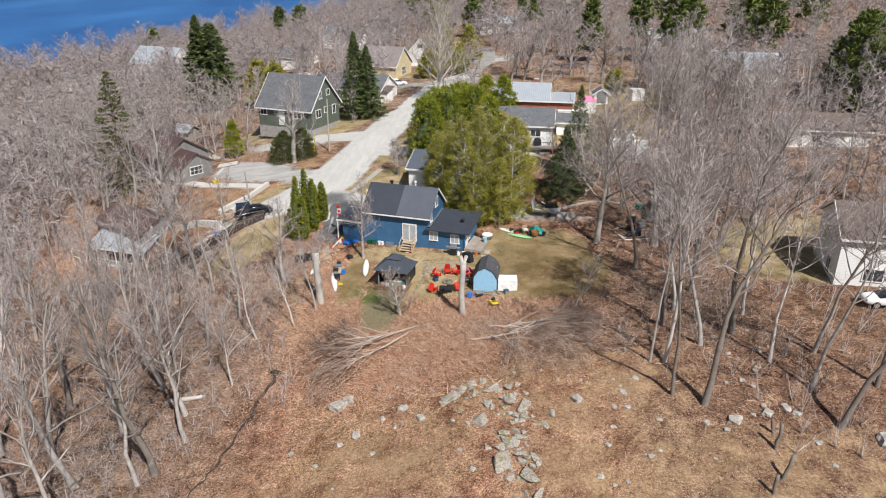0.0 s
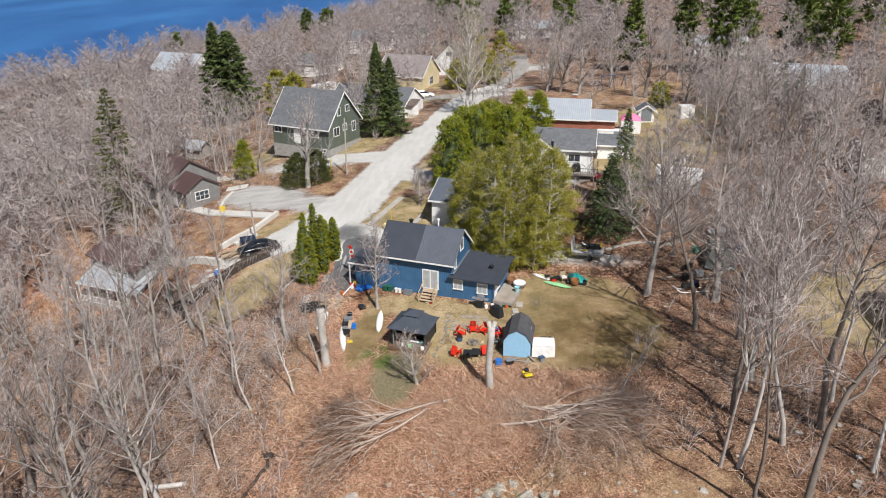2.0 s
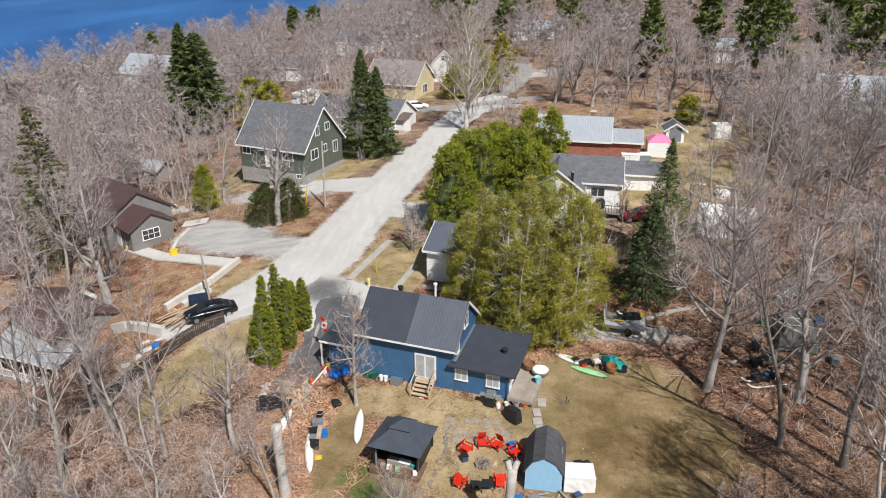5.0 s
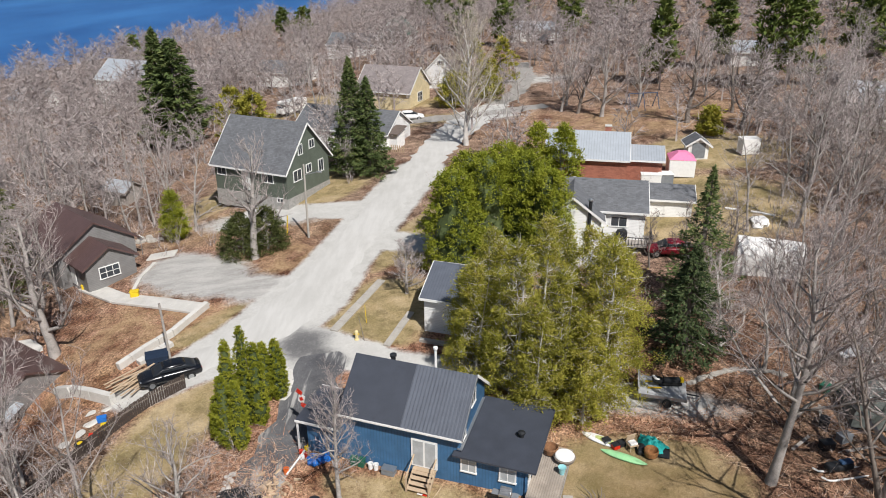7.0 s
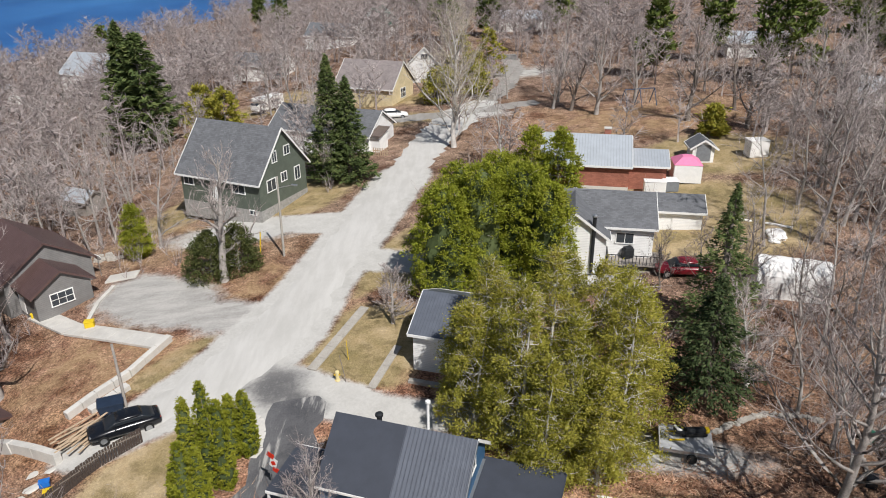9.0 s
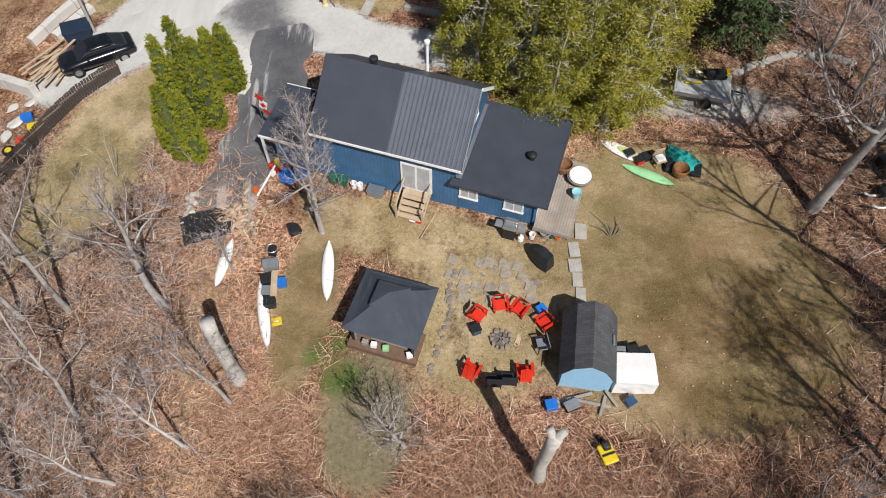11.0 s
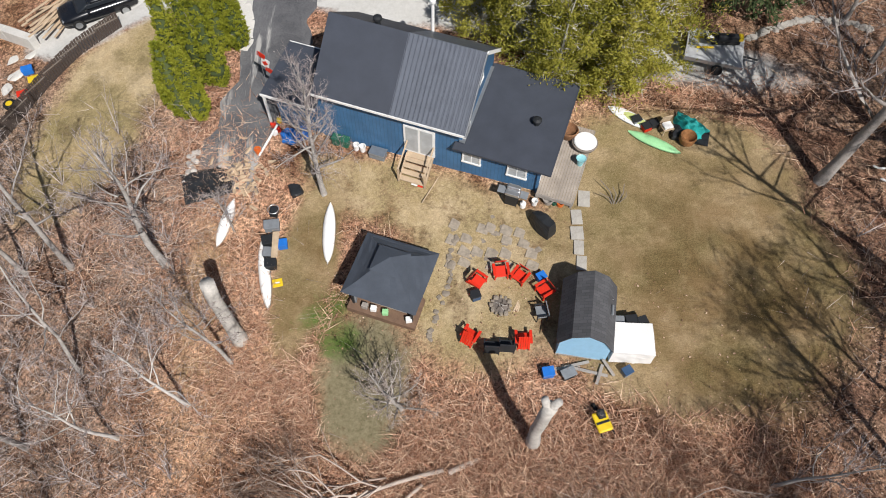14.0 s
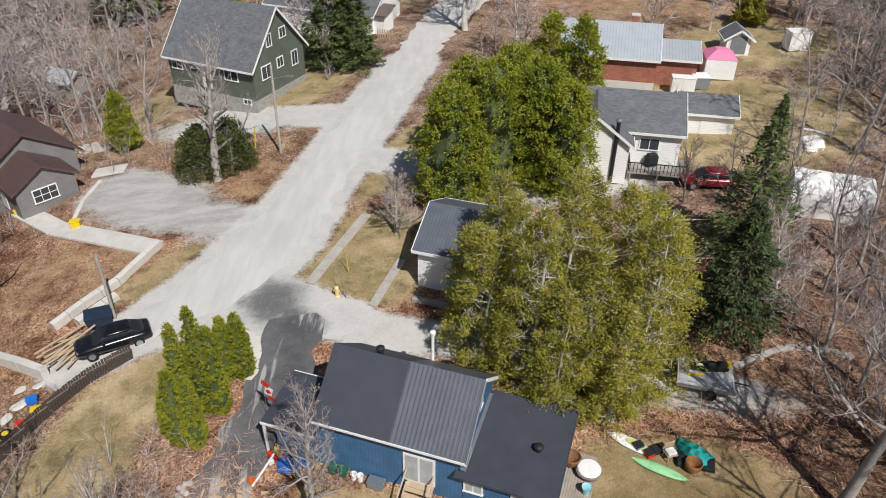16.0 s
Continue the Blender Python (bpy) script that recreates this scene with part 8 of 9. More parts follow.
def skip():
    ob = thing("dumpster", -25.8, 84.3, None, 24, "dark navy steel dumpster beside a leaning pole", "dumpster")
    bm = boxed((0, 0, 0.42), (1.7, 1.1, 0.84))
    for v in bm.verts:
        if v.co.z < 0.3:
            v.co.x *= 0.85
    part("box", bm, M_darknavy, ob)
    part("lid", boxed((0, 0, 0.87), (1.75, 1.15, 0.06), 0, 0.02, 6), M_darknavy, ob)


skip()


def pole(name, x, y, h, r, lean, mat, label, category="pole"):
    ob = thing(name, x, y, None, 0, label, category)
    part("shaft", rod(bmesh.new(), (0, 0, -0.3), (lean[0], lean[1], h), r, r * 0.8), mat, ob)
    return ob


pole("leaning_pole", -24.9, 84.6, 4.6, 0.11, (-0.6, 1.0), M_greywood, "leaning grey timber pole behind the dumpster")
lamp = pole("street_lamp", -17.9, 105.4, 8.0, 0.12, (0.1, 0.0), M_slab, "grey utility pole with a street lamp arm", "street lamp")
part("arm", rod(bmesh.new(), (0.08, 0, 6.9), (1.5, -0.3, 7.3), 0.035), M_chrome, lamp)
part("lamp_head", boxed((1.7, -0.34, 7.3), (0.6, 0.22, 0.12), -11, 0.04), M_chrome, lamp)
far_pole = pole("utility_pole", 22.0, 232.0, 13.0, 0.2, (0.2, 0), M_greywood, "far grey utility pole", "utility pole")
part("crossarm", boxed((0.2, 0, 12.3), (2.4, 0.15, 0.15)), M_greywood, far_pole)
mk = thing("marker_post", -20.4, 106.2, None, 0, "tall yellow marker sleeve on a guy wire", "marker")
part("sleeve", rod(bmesh.new(), (0, 0, 0), (0.15, 0.3, 2.3), 0.07, 0.06), M_yellow, mk)
for x, y, l in ((-33.0, 96.4, "yellow plastic salt box on the concrete walk"), (-39.4, 99.4, "yellow tub by the house door")):
    b = thing("salt_box", x, y, None, 15, l, "box")
    part("bin", boxed((0, 0, 0.28), (0.8, 0.6, 0.56), 0, 0.1), M_yellow, b)
    part("lid", boxed((0, 0, 0.6), (0.84, 0.64, 0.1), 0, 0.04), M_yellow, b)
hy = thing("fire_hydrant", -10.0, 85.7, None, 0, "cream-yellow fire hydrant on the verge", "hydrant")
part("barrel", lathe(bmesh.new(), [(0.2, 0), (0.2, 0.06), (0.13, 0.08), (0.13, 0.6), (0.17, 0.62), (0.15, 0.76), (0.04, 0.84)], 12), plain("cream_paint", (0.70, 0.58, 0.30), 0.5), hy)
part("outlet", rod(bmesh.new(), (-0.22, 0, 0.48), (0.22, 0, 0.48), 0.07), M_yellow, hy)
pole("marker_stake", -9.3, 85.4, 1.9, 0.03, (-0.5, 0.6), M_darkbark, "thin dark leaning hydrant stake", "stake")
pole("marker_stake", -9.5, 88.0, 1.6, 0.03, (-0.1, 0.1), M_yellow, "thin yellow marker stake on the lawn", "stake")


def strip_walk(name, pts, width, thick, mat, label, piece=1.4, cat="path", rise=0.0):
    """A walk or low wall of cast pieces following a line."""
    ob = thing(name, pts[0][0], pts[0][1], 0.0, 0, label, cat)
    ob.matrix_basis = pose(0, 0, 0)
    for (ax, ay), (bx, by) in zip(pts, pts[1:]):
        l = math.dist((ax, ay), (bx, by))
        n = max(1, round(l / piece))
        for k in range(n):
            x, y = ax + (bx - ax) * (k + 0.5) / n, ay + (by - ay) * (k + 0.5) / n
            ux, uy = (bx - ax) / n, (by - ay) / n
            za, zb = gz(x - ux / 2, y - uy / 2), gz(x + ux / 2, y + uy / 2)
            part("slab", boxed((x, y, (za + zb) / 2 + rise + thick / 2 - 0.08), (l / n - 0.02, width, thick), math.degrees(math.atan2(by - ay, bx - ax)), 0.02, 0, -math.degrees(math.atan2(zb - za, l / n))), mat, ob)
    return ob


strip_walk("front_walk", [(-12.1, 87.0), (-9.0, 94.9)], 0.75, 0.2, M_slab, "old concrete walk across the verge lawn")
strip_walk("side_walk", [(-7.5, 84.6), (-5.9, 89.3)], 0.6, 0.2, M_slab, "old concrete walk leading to a small house")
strip_walk("retaining_wall", [(-24.5, 92.5), (-26.1, 88.2), (-27.7, 86.0), (-28.9, 83.9)], 0.45, 0.7, M_concrete, "pale stepped concrete retaining wall", 1.6, "wall")
strip_walk("lower_wall", [(-27.3, 79.6), (-31.4, 81.4), (-33.5, 82.6)], 0.5, 0.9, M_concrete, "pale concrete retaining wall above a lower cottage", 1.8, "wall")
strip_walk("concrete_walk", [(-24.8, 92.2), (-30, 94.4), (-34.6, 96.4), (-39.6, 100.0)], 1.9, 0.22, M_concrete, "wide pale concrete walk to the brown house", 2.2)
strip_walk("apron_kerb", [(-33.7, 97.6), (-34.2, 100.6), (-34.0, 103.6)], 0.35, 0.25, M_concrete, "pale concrete kerb round the parking apron", 1.6)
strip_walk("cedar_bed_kerb", [(-16.0, 82.6), (-14.9, 82.1), (-14.2, 80.9), (-14.1, 79.5), (-14.3, 78.6)], 0.8, 0.14, M_concrete, "pale sandy kerb curving round the cedar bed", 0.8)
strip_walk("block_row", [(-27.4, 84.3), (-26.2, 86.0), (-25.6, 86.8)], 0.6, 0.5, M_concrete, "loose pale concrete blocks behind the dumpster", 0.7, "blocks")
strip_walk("porch_step", [(-4.9, 85.2), (-2.5, 84.4)], 0.4, 0.3, M_slab, "low concrete edging before a small house", 1.2)
strip_walk("step_pad", [(-35.4, 105.3), (-32.4, 105.6)], 1.6, 0.2, M_concrete, "pale broken concrete pad beside the parking apron", 1.5, "slab")
rngb = random.Random(52)
for k in range(30):
    t = rngb.random()
    x, y = -44.4 + 8.0 * t + rngb.gauss(0, 0.3), 113.4 - 3.4 * t + rngb.gauss(0, 0.4)
    rock(x, y, rngb.uniform(0.2, 0.5), 1400 + k, 0.7, 0.3, M_rock if k % 3 else M_slab, "tan boulder in a rough stone bank", "bank boulders")
pd = part("concrete_pad", boxed((0, 0, 0.06), (4.2, 2.6, 0.12), 0, 0.02), M_concrete)
pd.matrix_basis = pose(-40.1, 90.7, gz(-40.1, 90.7), 0, 0, 20)
tagged(pd, "cracked pale concrete pad on a leafy lawn", "slab")


def paling_fence():
    """Dark slatted fence curving down beside the grass track."""
    pts = [(-22.3, 80.8), (-23.4, 79.8), (-24.3, 78.9), (-25.0, 77.9), (-25.7, 76.7), (-26.4, 75.3), (-27.2, 73.5), (-28.4, 71.4), (-29.8, 69.5)]
    ob = thing("paling_fence", 0, 0, 0.0, 0, "dark brown close-boarded fence curving downhill", "fence")
    me = None
    for (ax, ay), (bx, by) in zip(pts, pts[1:]):
        l = math.dist((ax, ay), (bx, by))
        n = int(l / 0.16)
        ang = math.degrees(math.atan2(by - ay, bx - ax))
        for k in range(n):
            x, y = ax + (bx - ax) * k / n, ay + (by - ay) * k / n
            if me is None:
                b = part("slat", boxed((0, 0, 0.55), (0.15, 0.025, 1.25)), plain("dark_stained_wood", (0.075, 0.058, 0.05), 0.9, 0, 0.4), ob)
                me = b.data
            else:
                b = part("slat", me, None, ob)
            b.matrix_basis = pose(x, y, gz(x, y) + 0.03 * math.sin(k * 2.3), 0, 0, ang)
        part("rail", boxed(((ax + bx) / 2, (ay + by) / 2, gz((ax + bx) / 2, (ay + by) / 2) + 0.85), (l, 0.05, 0.08), ang), M_darkbark, ob)


paling_fence()


TOYS = [(-27.3, 77.7, M_bluebin, "bright blue plastic box on rough grass"), (-26.6, 76.9, M_yellow, "yellow plastic toy box on rough grass"), (-27.0, 75.9, M_red, "red plastic toy box by the dark fence")]
TYRE = (-27.8, 75.4)
SLABS = [(-28.4, 76.6, 60, 1.0, 1.0), (-28.0, 77.6, 40, 1.2, 0.9), (-28.5, 78.7, 10, 1.1, 1.2), (-29.0, 75.6, 75, 0.9, 1.0), (-27.6, 79.0, 20, 0.7, 0.8)]


def yard_toys():
    """Bright plastic boxes, a tyre and broken slabs on the rough grass below the fence."""
    for x, y, m, l in TOYS:
        b = thing("toy_box", x, y, None, 25, l, "toy")
        part("box", boxed((0, 0, 0.2), (0.62, 0.45, 0.38), 0, 0.08), m, b)
        part("rim", boxed((0, 0, 0.4), (0.66, 0.49, 0.05), 0, 0.02), m, b)
    ty = thing("old_tyre", *TYRE, None, 0, "old yellow-rimmed tyre lying on rough grass", "tyre")
    part("tread", lathe(bmesh.new(), [(0.2, 0.0), (0.36, 0.02), (0.38, 0.1), (0.36, 0.18), (0.2, 0.2)], 18), M_tyre, ty)
    part("rim", lathe(bmesh.new(), [(0.2, 0.2), (0.19, 0.215), (0.05, 0.22)], 14), M_yellow, ty)
    for k, (x, y, a, w, l) in enumerate(SLABS):
        b = part("broken_slab", slab_rock(1500 + k, 0.5, 0.16), M_concrete)
        b.matrix_basis = pose(x, y, gz(x, y) + 0.02, 3, -4, a) @ Matrix.Diagonal((w, l, 1, 1))
        tagged(b, "broken pale concrete slab tipped on rough grass", "slab", "broken slabs")


yard_toys()


def lumber():
    rngl = random.Random(15)
    for k in range(22):
        ob = part("lumber_board", boxed((0, 0, 0), (rngl.uniform(2.0, 3.6), 0.14, 0.04)), M_wood)
        x, y = -26.6 + rngl.gauss(0, 0.5), 81.6 + rngl.gauss(0, 0.5)
        ob.matrix_basis = pose(x, y, gz(x, y) + 0.1 + 0.03 * k, rngl.uniform(-3, 3), rngl.uniform(-4, 4), 55 + rngl.gauss(0, 12))
        tagged(ob, "loose pale sawn board in a heap", "board", "lumber heap")


lumber()


def trailer():
    ob = thing("utility_trailer", 12.2, 77.9, None, -14, "flat grey utility trailer with a raised ramp", "trailer")
    part("bed", boxed((0, 0, 0.55), (3.1, 2.3, 0.08), 0, 0.02), M_trailer, ob)
    for s in (-1.16, 1.16):
        part("side_rail", boxed((0, s, 0.68), (3.1, 0.05, 0.16)), M_chrome, ob)
        part("wheel", rod(bmesh.new(), (0.3, s * 1.08 - 0.09, 0.32), (0.3, s * 1.08 + 0.09, 0.32), 0.3, None, 16), M_tyre, ob)
    part("ramp", boxed((-1.62, 0.0, 1.15), (0.07, 2.3, 1.3), 0, 0.01, 0, -8), M_trailer, ob)
    part("drawbar", rod(bmesh.new(), (1.5, 0, 0.5), (2.4, 0, 0.45), 0.05), M_black, ob)
    mw = thing("yellow_machine", 12.4, 78.3, gz(12.4, 78.3) + 0.58, 0, "black and yellow snow machine on the trailer", "machine")
    part("seat", boxed((0.45, 0.05, 0.42), (1.2, 0.42, 0.36), 0, 0.12), M_black, mw)
    part("track", boxed((0.4, 0.05, 0.14), (1.6, 0.4, 0.26), 0, 0.1), M_tyre, mw)
    part("cowl", boxed((-0.5, 0.05, 0.45), (0.75, 0.6, 0.4), 0, 0.16, 0, 14), M_black, mw)
    part("hood_stripe", boxed((-0.62, 0.02, 0.62), (0.4, 0.5, 0.12), 12, 0.05, 0, 20), M_whiteplastic, mw)
    part("screen", boxed((-0.18, 0.05, 0.78), (0.06, 0.42, 0.24), 0, 0.02, 0, -30), M_black, mw)
    for q in (-0.36, 0.42):
        part("ski", boxed((-0.75, q, 0.06), (0.95, 0.14, 0.05), 0, 0.02), M_yellow, mw)
    part("tail_panel", boxed((1.15, 0.05, 0.44), (0.25, 0.4, 0.26), 0, 0.05), M_yellow, mw)


trailer()


def bungalow_extras():
    st = thing("stove_pipe", 10.0, 98.1, gz(10.0, 98.1), 0, "black steel stove pipe on the bungalow's front wall", "pipe")
    part("pipe", rod(bmesh.new(), (0, 0, 0.3), (0, 0, 5.4), 0.16, None, 12), M_black, st)
    part("cap", lathe(bmesh.new(), [(0.24, 5.45), (0.24, 5.55), (0.1, 5.65)], 12), M_chrome, st)
    dk = thing("bungalow_deck", 13.9, 99.6, gz(13.9, 99.6), -9, "grey timber deck with dark railings before the bungalow", "deck")
    part("floor", boxed((0, 0, 0.6), (4.6, 3.0, 0.1)), M_greywood, dk)
    for k in range(16):
        part("baluster", boxed((-2.2 + 0.29 * k, -1.46, 1.05), (0.05, 0.05, 0.85)), M_black, dk)
    part("handrail", boxed((0, -1.46, 1.5), (4.6, 0.08, 0.06)), M_black, dk)
    for s in (-2.27, 2.27):
        part("side_rail", boxed((s, 0, 1.5), (0.08, 3.0, 0.06)), M_black, dk)
        for k in range(8):
            part("baluster", boxed((s, -1.3 + 0.36 * k, 1.05), (0.05, 0.05, 0.85)), M_black, dk)
    for k in range(4):
        part("step", boxed((2.75 + 0.28 * k, -0.4, 0.48 - 0.14 * k), (0.3, 1.1, 0.05)), M_greywood, dk)
    for s in (-2.1, 0, 2.1):
        part("post", boxed((s, -1.4, 0.2), (0.12, 0.12, 0.8)), M_greywood, dk)
    gb = thing("patio_set", 13.4, 99.6, gz(13.4, 99.6) + 0.65, 20, "black barbecue on the bungalow deck", "grill")
    part("body", boxed((0, 0, 0.5), (1.0, 0.6, 0.9), 0, 0.1), M_black, gb)
    part("lid", boxed((0, 0, 1.0), (0.8, 0.55, 0.25), 0, 0.1), M_black, gb)
    for x, y, z in ((7.9, 104.2, 8.6), (10.2, 104.0, 8.55)):
        vt = thing("roof_vent", x, y, z, -9, "black square vent on the bungalow's shingle roof", "vent")
        part("neck", boxed((0, 0, 0.05), (0.3, 0.3, 0.5)), M_black, vt)
        part("hood", boxed((0, 0, 0.34), (0.46, 0.46, 0.1), 0, 0.03), M_black, vt)
    pc = thing("cottage_porch", -12.4, 136.2, gz(-12.4, 136.2), -20, "white porch with a low brown roof and pale fence", "porch")
    part("wall", boxed((0, 0.2, 1.1), (3.4, 2.6, 2.6)), M_whitewall, pc)
    part("roof", plate(bmesh.new(), [(-2.0, -1.5, 2.35), (2.0, -1.5, 2.35), (2.0, 1.7, 2.95), (-2.0, 1.7, 2.95)], 0.12), M_brownshingle, pc)
    window(pc, "y-", -0.3, 1.35, 1.1, 1.0, -1.12)
    for k in range(7):
        part("paling", boxed((1.4 + 0.32 * k, -2.4, 0.5), (0.14, 0.05, 1.2)), M_wood, pc)
    part("fence_rail", boxed((2.4, -2.36, 0.7), (2.3, 0.05, 0.1)), M_wood, pc)
    ch = thing("brick_chimney", 15.3, 119.6, 9.4, -10, "short red brick chimney on the metal roof", "chimney")
    part("stack", boxed((0, 0, 0.4), (0.7, 0.7, 1.4)), M_brick, ch)
    part("cap", boxed((0, 0, 1.13), (0.8, 0.8, 0.1)), M_concrete, ch)
    cp = thing("pink_gazebo", 23.6, 117.5, gz(23.6, 117.5), -8, "pink-roofed party tent with white sides", "tent")
    for sx in (-1.4, 1.4):
        for sy in (-1.4, 1.4):
            part("leg", boxed((sx, sy, 1.0), (0.06, 0.06, 2.0)), M_white, cp)
    bm = bmesh.new()
    a = [bm.verts.new(p) for p in ((-1.5, -1.5, 2.0), (1.5, -1.5, 2.0), (1.5, 1.5, 2.0), (-1.5, 1.5, 2.0))]
    t = [bm.verts.new(p) for p in ((-0.5, -0.5, 2.7), (0.5, -0.5, 2.7), (0.5, 0.5, 2.7), (-0.5, 0.5, 2.7))]
    for k in range(4):
        bm.faces.new((a[k], a[(k + 1) % 4], t[(k + 1) % 4], t[k]))
    bm.faces.new(t)
    part("canopy", bm, M_pink, cp)
    for sx, sy, w, d in ((0, -1.45, 2.8, 0.03), (-1.45, 0, 0.03, 2.8), (1.45, 0, 0.03, 2.8)):
        part("side_wall", boxed((sx, sy, 1.0), (w, d, 1.9)), M_whiteplastic, cp)
    for x, y, a, s, l in ((19.4, 114.0, -8, (2.2, 1.0, 1.5), "white plastic storage cabinet beside the brick carport"), (33.2, 122.8, 5, (2.2, 1.6, 1.9), "cream canvas shelter on the lawn"), (21.3, 115.0, 0, (1.5, 1.5, 1.1), "grey covered hot tub beside the tent")):
        c = thing("storage_box", x, y, None, a, l, "box")
        part("body", boxed((0, 0, s[2] / 2), s, 0, 0.05), M_whiteplastic if "white" in l else (M_tarpwhite if "cream" in l else M_grey), c)
        part("lid", boxed((0, 0, s[2] + 0.03), (s[0] + 0.08, s[1] + 0.08, 0.08), 0, 0.03), M_whiteplastic if "white" in l else M_tarpwhite, c)
    for k, (ax, ay, bx, by) in enumerate([(25.4, 106.7, 26.6, 106.2), (27.6, 105.5, 29.6, 104.3)]):
        ob = part("white_board", boxed((0, 0, 0.08), (math.dist((ax, ay), (bx, by)), 0.3, 0.12), 0, 0.02), M_tarpwhite)
        ob.matrix_basis = pose((ax + bx) / 2, (ay + by) / 2, gz(ax, ay) + 0.02, 0, 0, math.degrees(math.atan2(by - ay, bx - ax)))
        tagged(ob, "long pale board lying in rough grass", "board", "pale boards")
    for k, (x, y, r) in enumerate([(27.6, 102.9, 1.15), (27.0, 101.9, 0.6)]):
        ob = part("white_tarp", rock_mesh(410 + k, r, 0.3, 3), M_tarpwhite)
        ob.matrix_basis = pose(x, y, gz(x, y) + 0.12, 0, 0, -10)
        tagged(ob, "low heap under a white tarp in rough grass", "tarp", "white tarps")


def cluttered_yard():
    """A tarped vehicle, a sled and loose frames under the big maples."""
    ob = thing("covered_vehicle", 24.8, 75.6, None, -12, "vehicle under a faded dark green tarp", "vehicle")
    bm = boxed((0, 0, 0.95), (2.9, 3.6, 1.9))
    bmesh.ops.subdivide_edges(bm, edges=bm.edges, cuts=7, use_grid_fill=True)
    for v in bm.verts:
        t = v.co.z / 1.9
        v.co.x *= 1 - 0.3 * t * t
        v.co.y *= 1 - 0.16 * t * t
        v.co += Vector((1, 1, 0.6)) * 0.1 * noise.noise(v.co * 1.7)
        v.co.z = max(v.co.z, 0.0)
    part("tarp", bm, plain("faded_green_tarp", (0.12, 0.135, 0.125), 0.6, 0, 0.45, 1.6), ob)
    for k in range(3):
        part("tie_rope", boxed((0, -1.2 + 1.2 * k, 1.93), (2.0, 0.03, 0.03)), M_whiteplastic, ob)
    sl = thing("snow_sled", 20.6, 70.5, None, 12, "dark snow sled with a pale curved runner", "sled")
    part("body", boxed((0.2, 0.2, 0.4), (1.7, 0.6, 0.45), 0, 0.14), M_black, sl)
    part("seat", boxed((0.6, 0.2, 0.68), (0.8, 0.4, 0.16), 0, 0.06), M_navy, sl)
    for q in (-0.25, 0.55):
        bm = bmesh.new()
        for k in range(7):
            a, b = -1.5 + 0.45 * k, -1.5 + 0.45 * (k + 1)
            rod(bm, (a, q - 0.3, 0.08 + 0.5 * max(0, -a - 0.6) ** 2), (b, q - 0.3, 0.08 + 0.5 * max(0, -b - 0.6) ** 2), 0.06, None, 6)
        part("runner", bm, M_whiteplastic, sl)
    fr = thing("boat_frame", 26.4, 81.4, None, 25, "dull grey upturned dinghy on a rack beneath the trees", "boat")
    bm = rock_mesh(95, 0.7, 0.45, 3)
    for v in bm.verts:
        v.co.x *= 1.9
        v.co.z = abs(v.co.z) + 0.45
    part("hull", bm, M_trailer, fr)
    for x in (-1.2, 1.2):
        part("trestle", boxed((x, 0, 0.22), (0.12, 1.4, 0.5)), M_greywood, fr)
    for k, (x, y, a, m) in enumerate([(22.2, 73.2, 20, M_grey), (21.6, 74.6, 60, M_black), (27.4, 77.6, 5, M_navy), (23.1, 77.9, 40, M_darkgreen), (20.9, 72.6, 10, M_black), (26.6, 72.6, 75, M_grey)]):
        tote(x, y, a, (0.8, 0.55, 0.5), m, "scuffed plastic bin in a cluttered wooded yard", m)
    for k, (x, y, a) in enumerate([(22.9, 72.4, 15), (21.9, 75.8, 70), (23.6, 78.8, 120), (19.6, 73.1, 40)]):
        b = part("scrap_board", boxed((0, 0, 0.05), (2.2, 0.2, 0.05)), M_greywood)
        b.matrix_basis = pose(x, y, gz(x, y) + 0.04, 0, 0, a)
        tagged(b, "weathered scrap board on leaf litter", "board", "scrap boards")
    rngs = random.Random(31)
    for k in range(26):
        t = k / 25
        x, y = 14.4 + 6.6 * t, 79.1 + 1.3 * math.sin(t * 2.6) + rngs.gauss(0, 0.08)
        rock(x, y, rngs.uniform(0.16, 0.26), 1300 + k, 0.6, 0.25, M_slab, "pale stone in a curved garden edging", "garden edging stones")


cluttered_yard()


bungalow_extras()


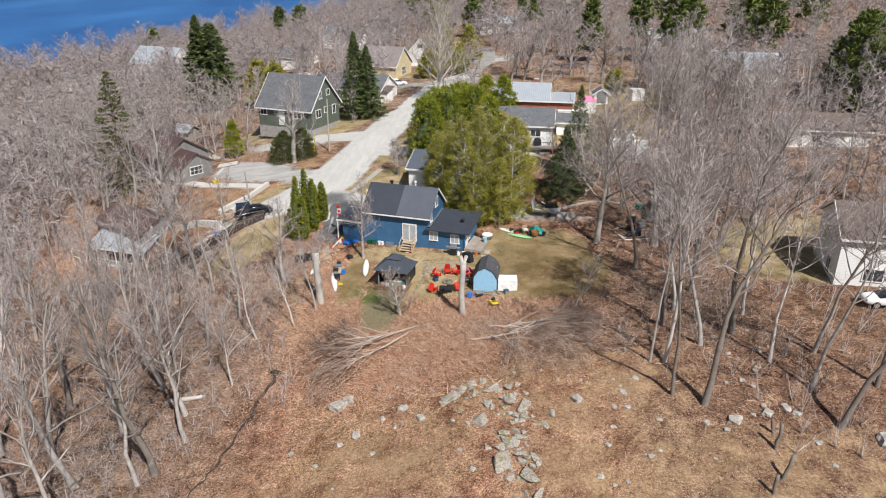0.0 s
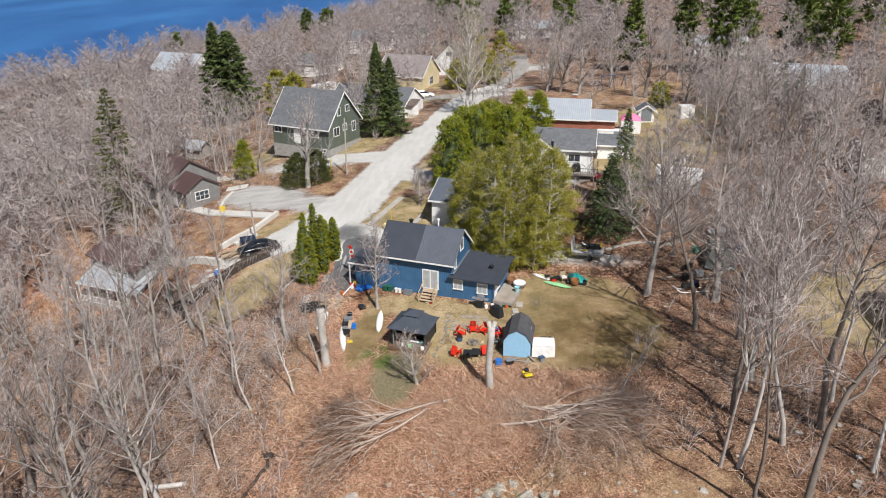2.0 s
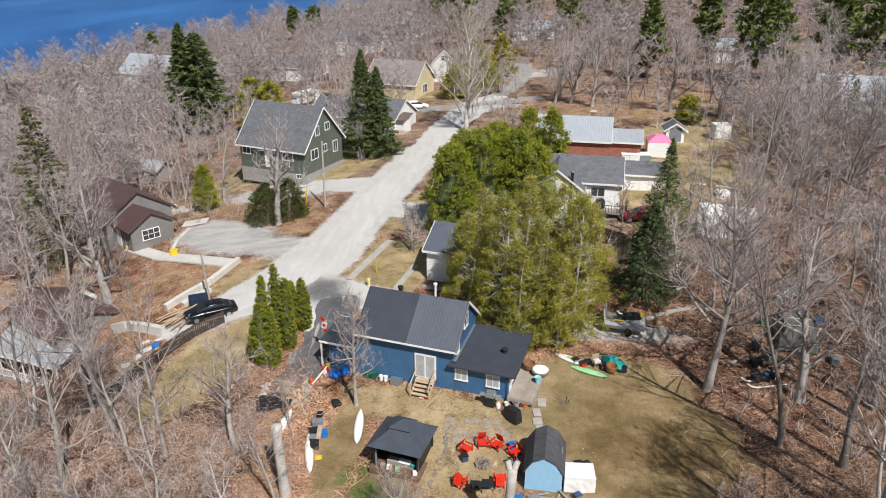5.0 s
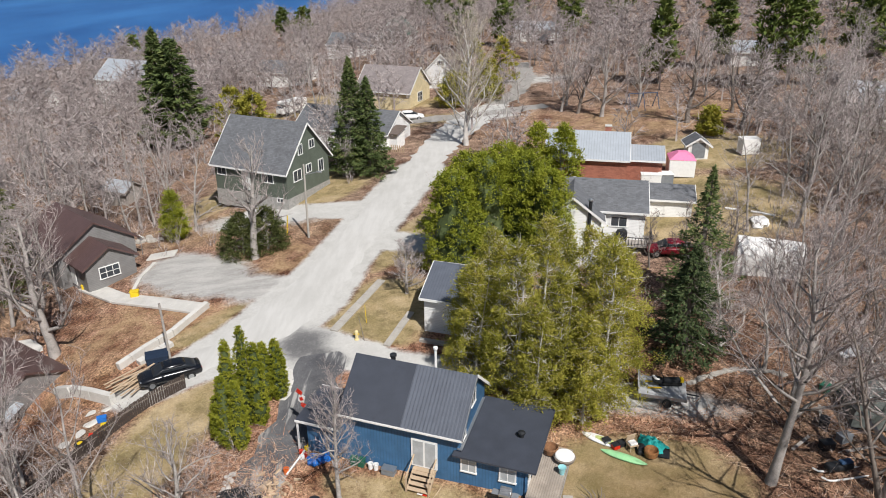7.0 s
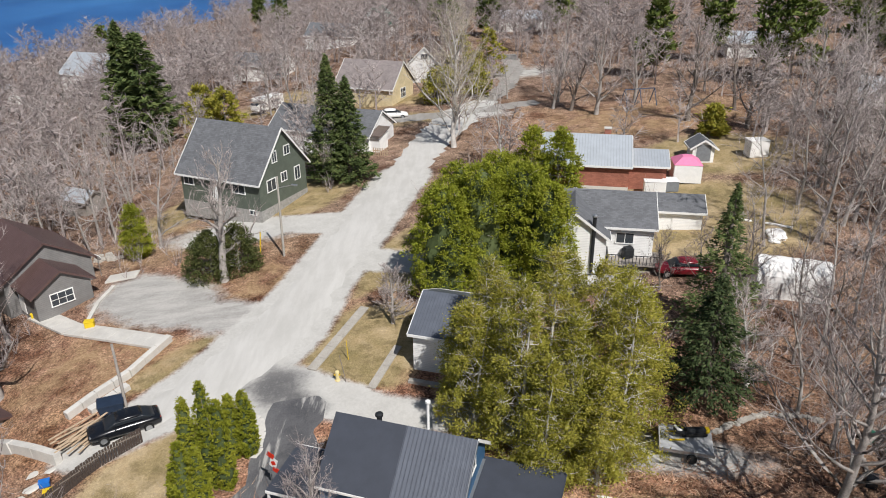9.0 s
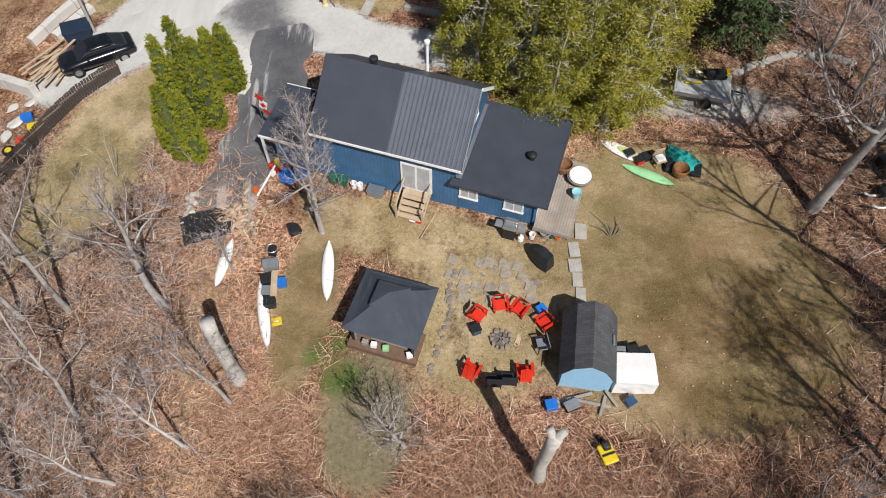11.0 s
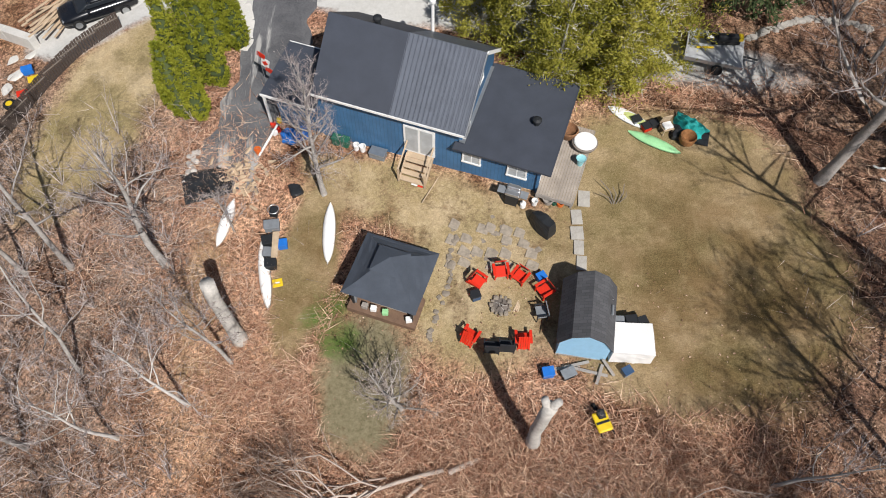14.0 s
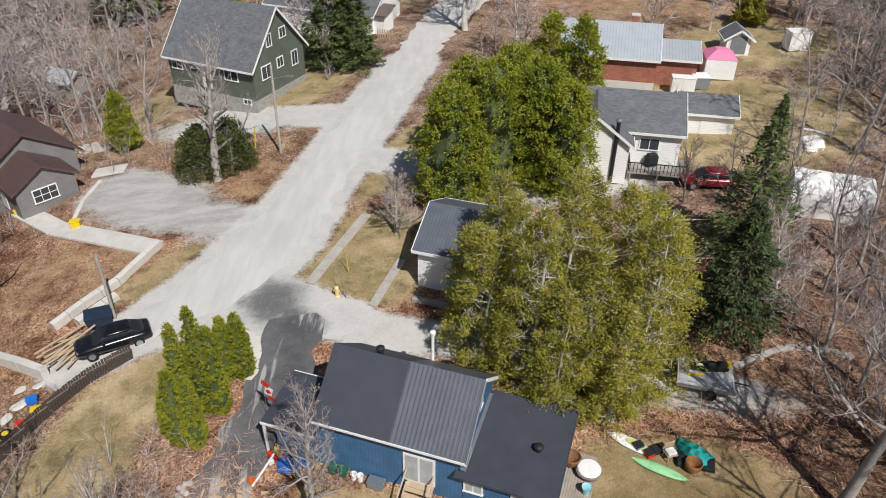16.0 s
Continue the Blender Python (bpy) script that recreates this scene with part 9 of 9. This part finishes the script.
def playground():
    ob = thing("swing_set", 26.0, 148.5, None, 15, "blue-framed swing set on bare earth", "swing")
    for s in (-2.4, 0, 2.4):
        for q in (-1, 1):
            part("leg", rod(bmesh.new(), (s, q * 1.2, 0), (s, 0, 2.6), 0.06), M_navy, ob)
    part("top_bar", rod(bmesh.new(), (-2.4, 0, 2.6), (2.4, 0, 2.6), 0.06), M_navy, ob)
    for s in (-1.4, 1.0):
        seat = part("seat", boxed((s, 0, 0.6), (0.5, 0.2, 0.05)), M_black, ob)
        for q in (-0.22, 0.22):
            part("chain", rod(bmesh.new(), (s + q, 0, 0.6), (s + q, 0, 2.6), 0.015, None, 5), M_chrome, seat)


playground()


def camper():
    ob = thing("motorhome", -35.2, 172.5, None, 148, "white camper motorhome parked on grass", "motorhome")
    part("body", boxed((0, -0.6, 1.6), (2.3, 5.2, 2.2), 0, 0.15), M_whiteplastic, ob)
    part("cab", boxed((0, 2.5, 1.1), (2.0, 1.6, 1.3), 0, 0.25), M_whiteplastic, ob)
    part("overcab", boxed((0, 2.2, 2.35), (2.2, 1.2, 0.8), 0, 0.25), M_whiteplastic, ob)
    part("windscreen", boxed((0, 3.0, 1.55), (1.7, 0.5, 0.5), 0, 0.05, -30), M_glass, ob)
    for s in (-1.17, 1.17):
        part("window", boxed((s, -0.6, 1.9), (0.03, 1.4, 0.6)), M_glass, ob)
        for q in (-1.6, 2.3):
            part("wheel", rod(bmesh.new(), (s * 0.8, q, 0.4), (s * 0.98, q, 0.4), 0.4, None, 14), M_tyre, ob)


camper()
sedan("far_white_car", -10.8, 152.6, 10.0, M_whiteplastic, "white car parked beside the cross street", 4.8)
dsh = thing("satellite_dish", -36.6, 106.6, None, 0, "pale satellite dish on a short mast", "dish")
part("mast", rod(bmesh.new(), (0, 0, 0), (0, 0, 1.9), 0.04), M_chrome, dsh)
part("dish", rod(bmesh.new(), (0, -0.06, 2.0), (0.03, 0.02, 2.04), 0.42, 0.36, 16), M_whiteplastic, dsh)
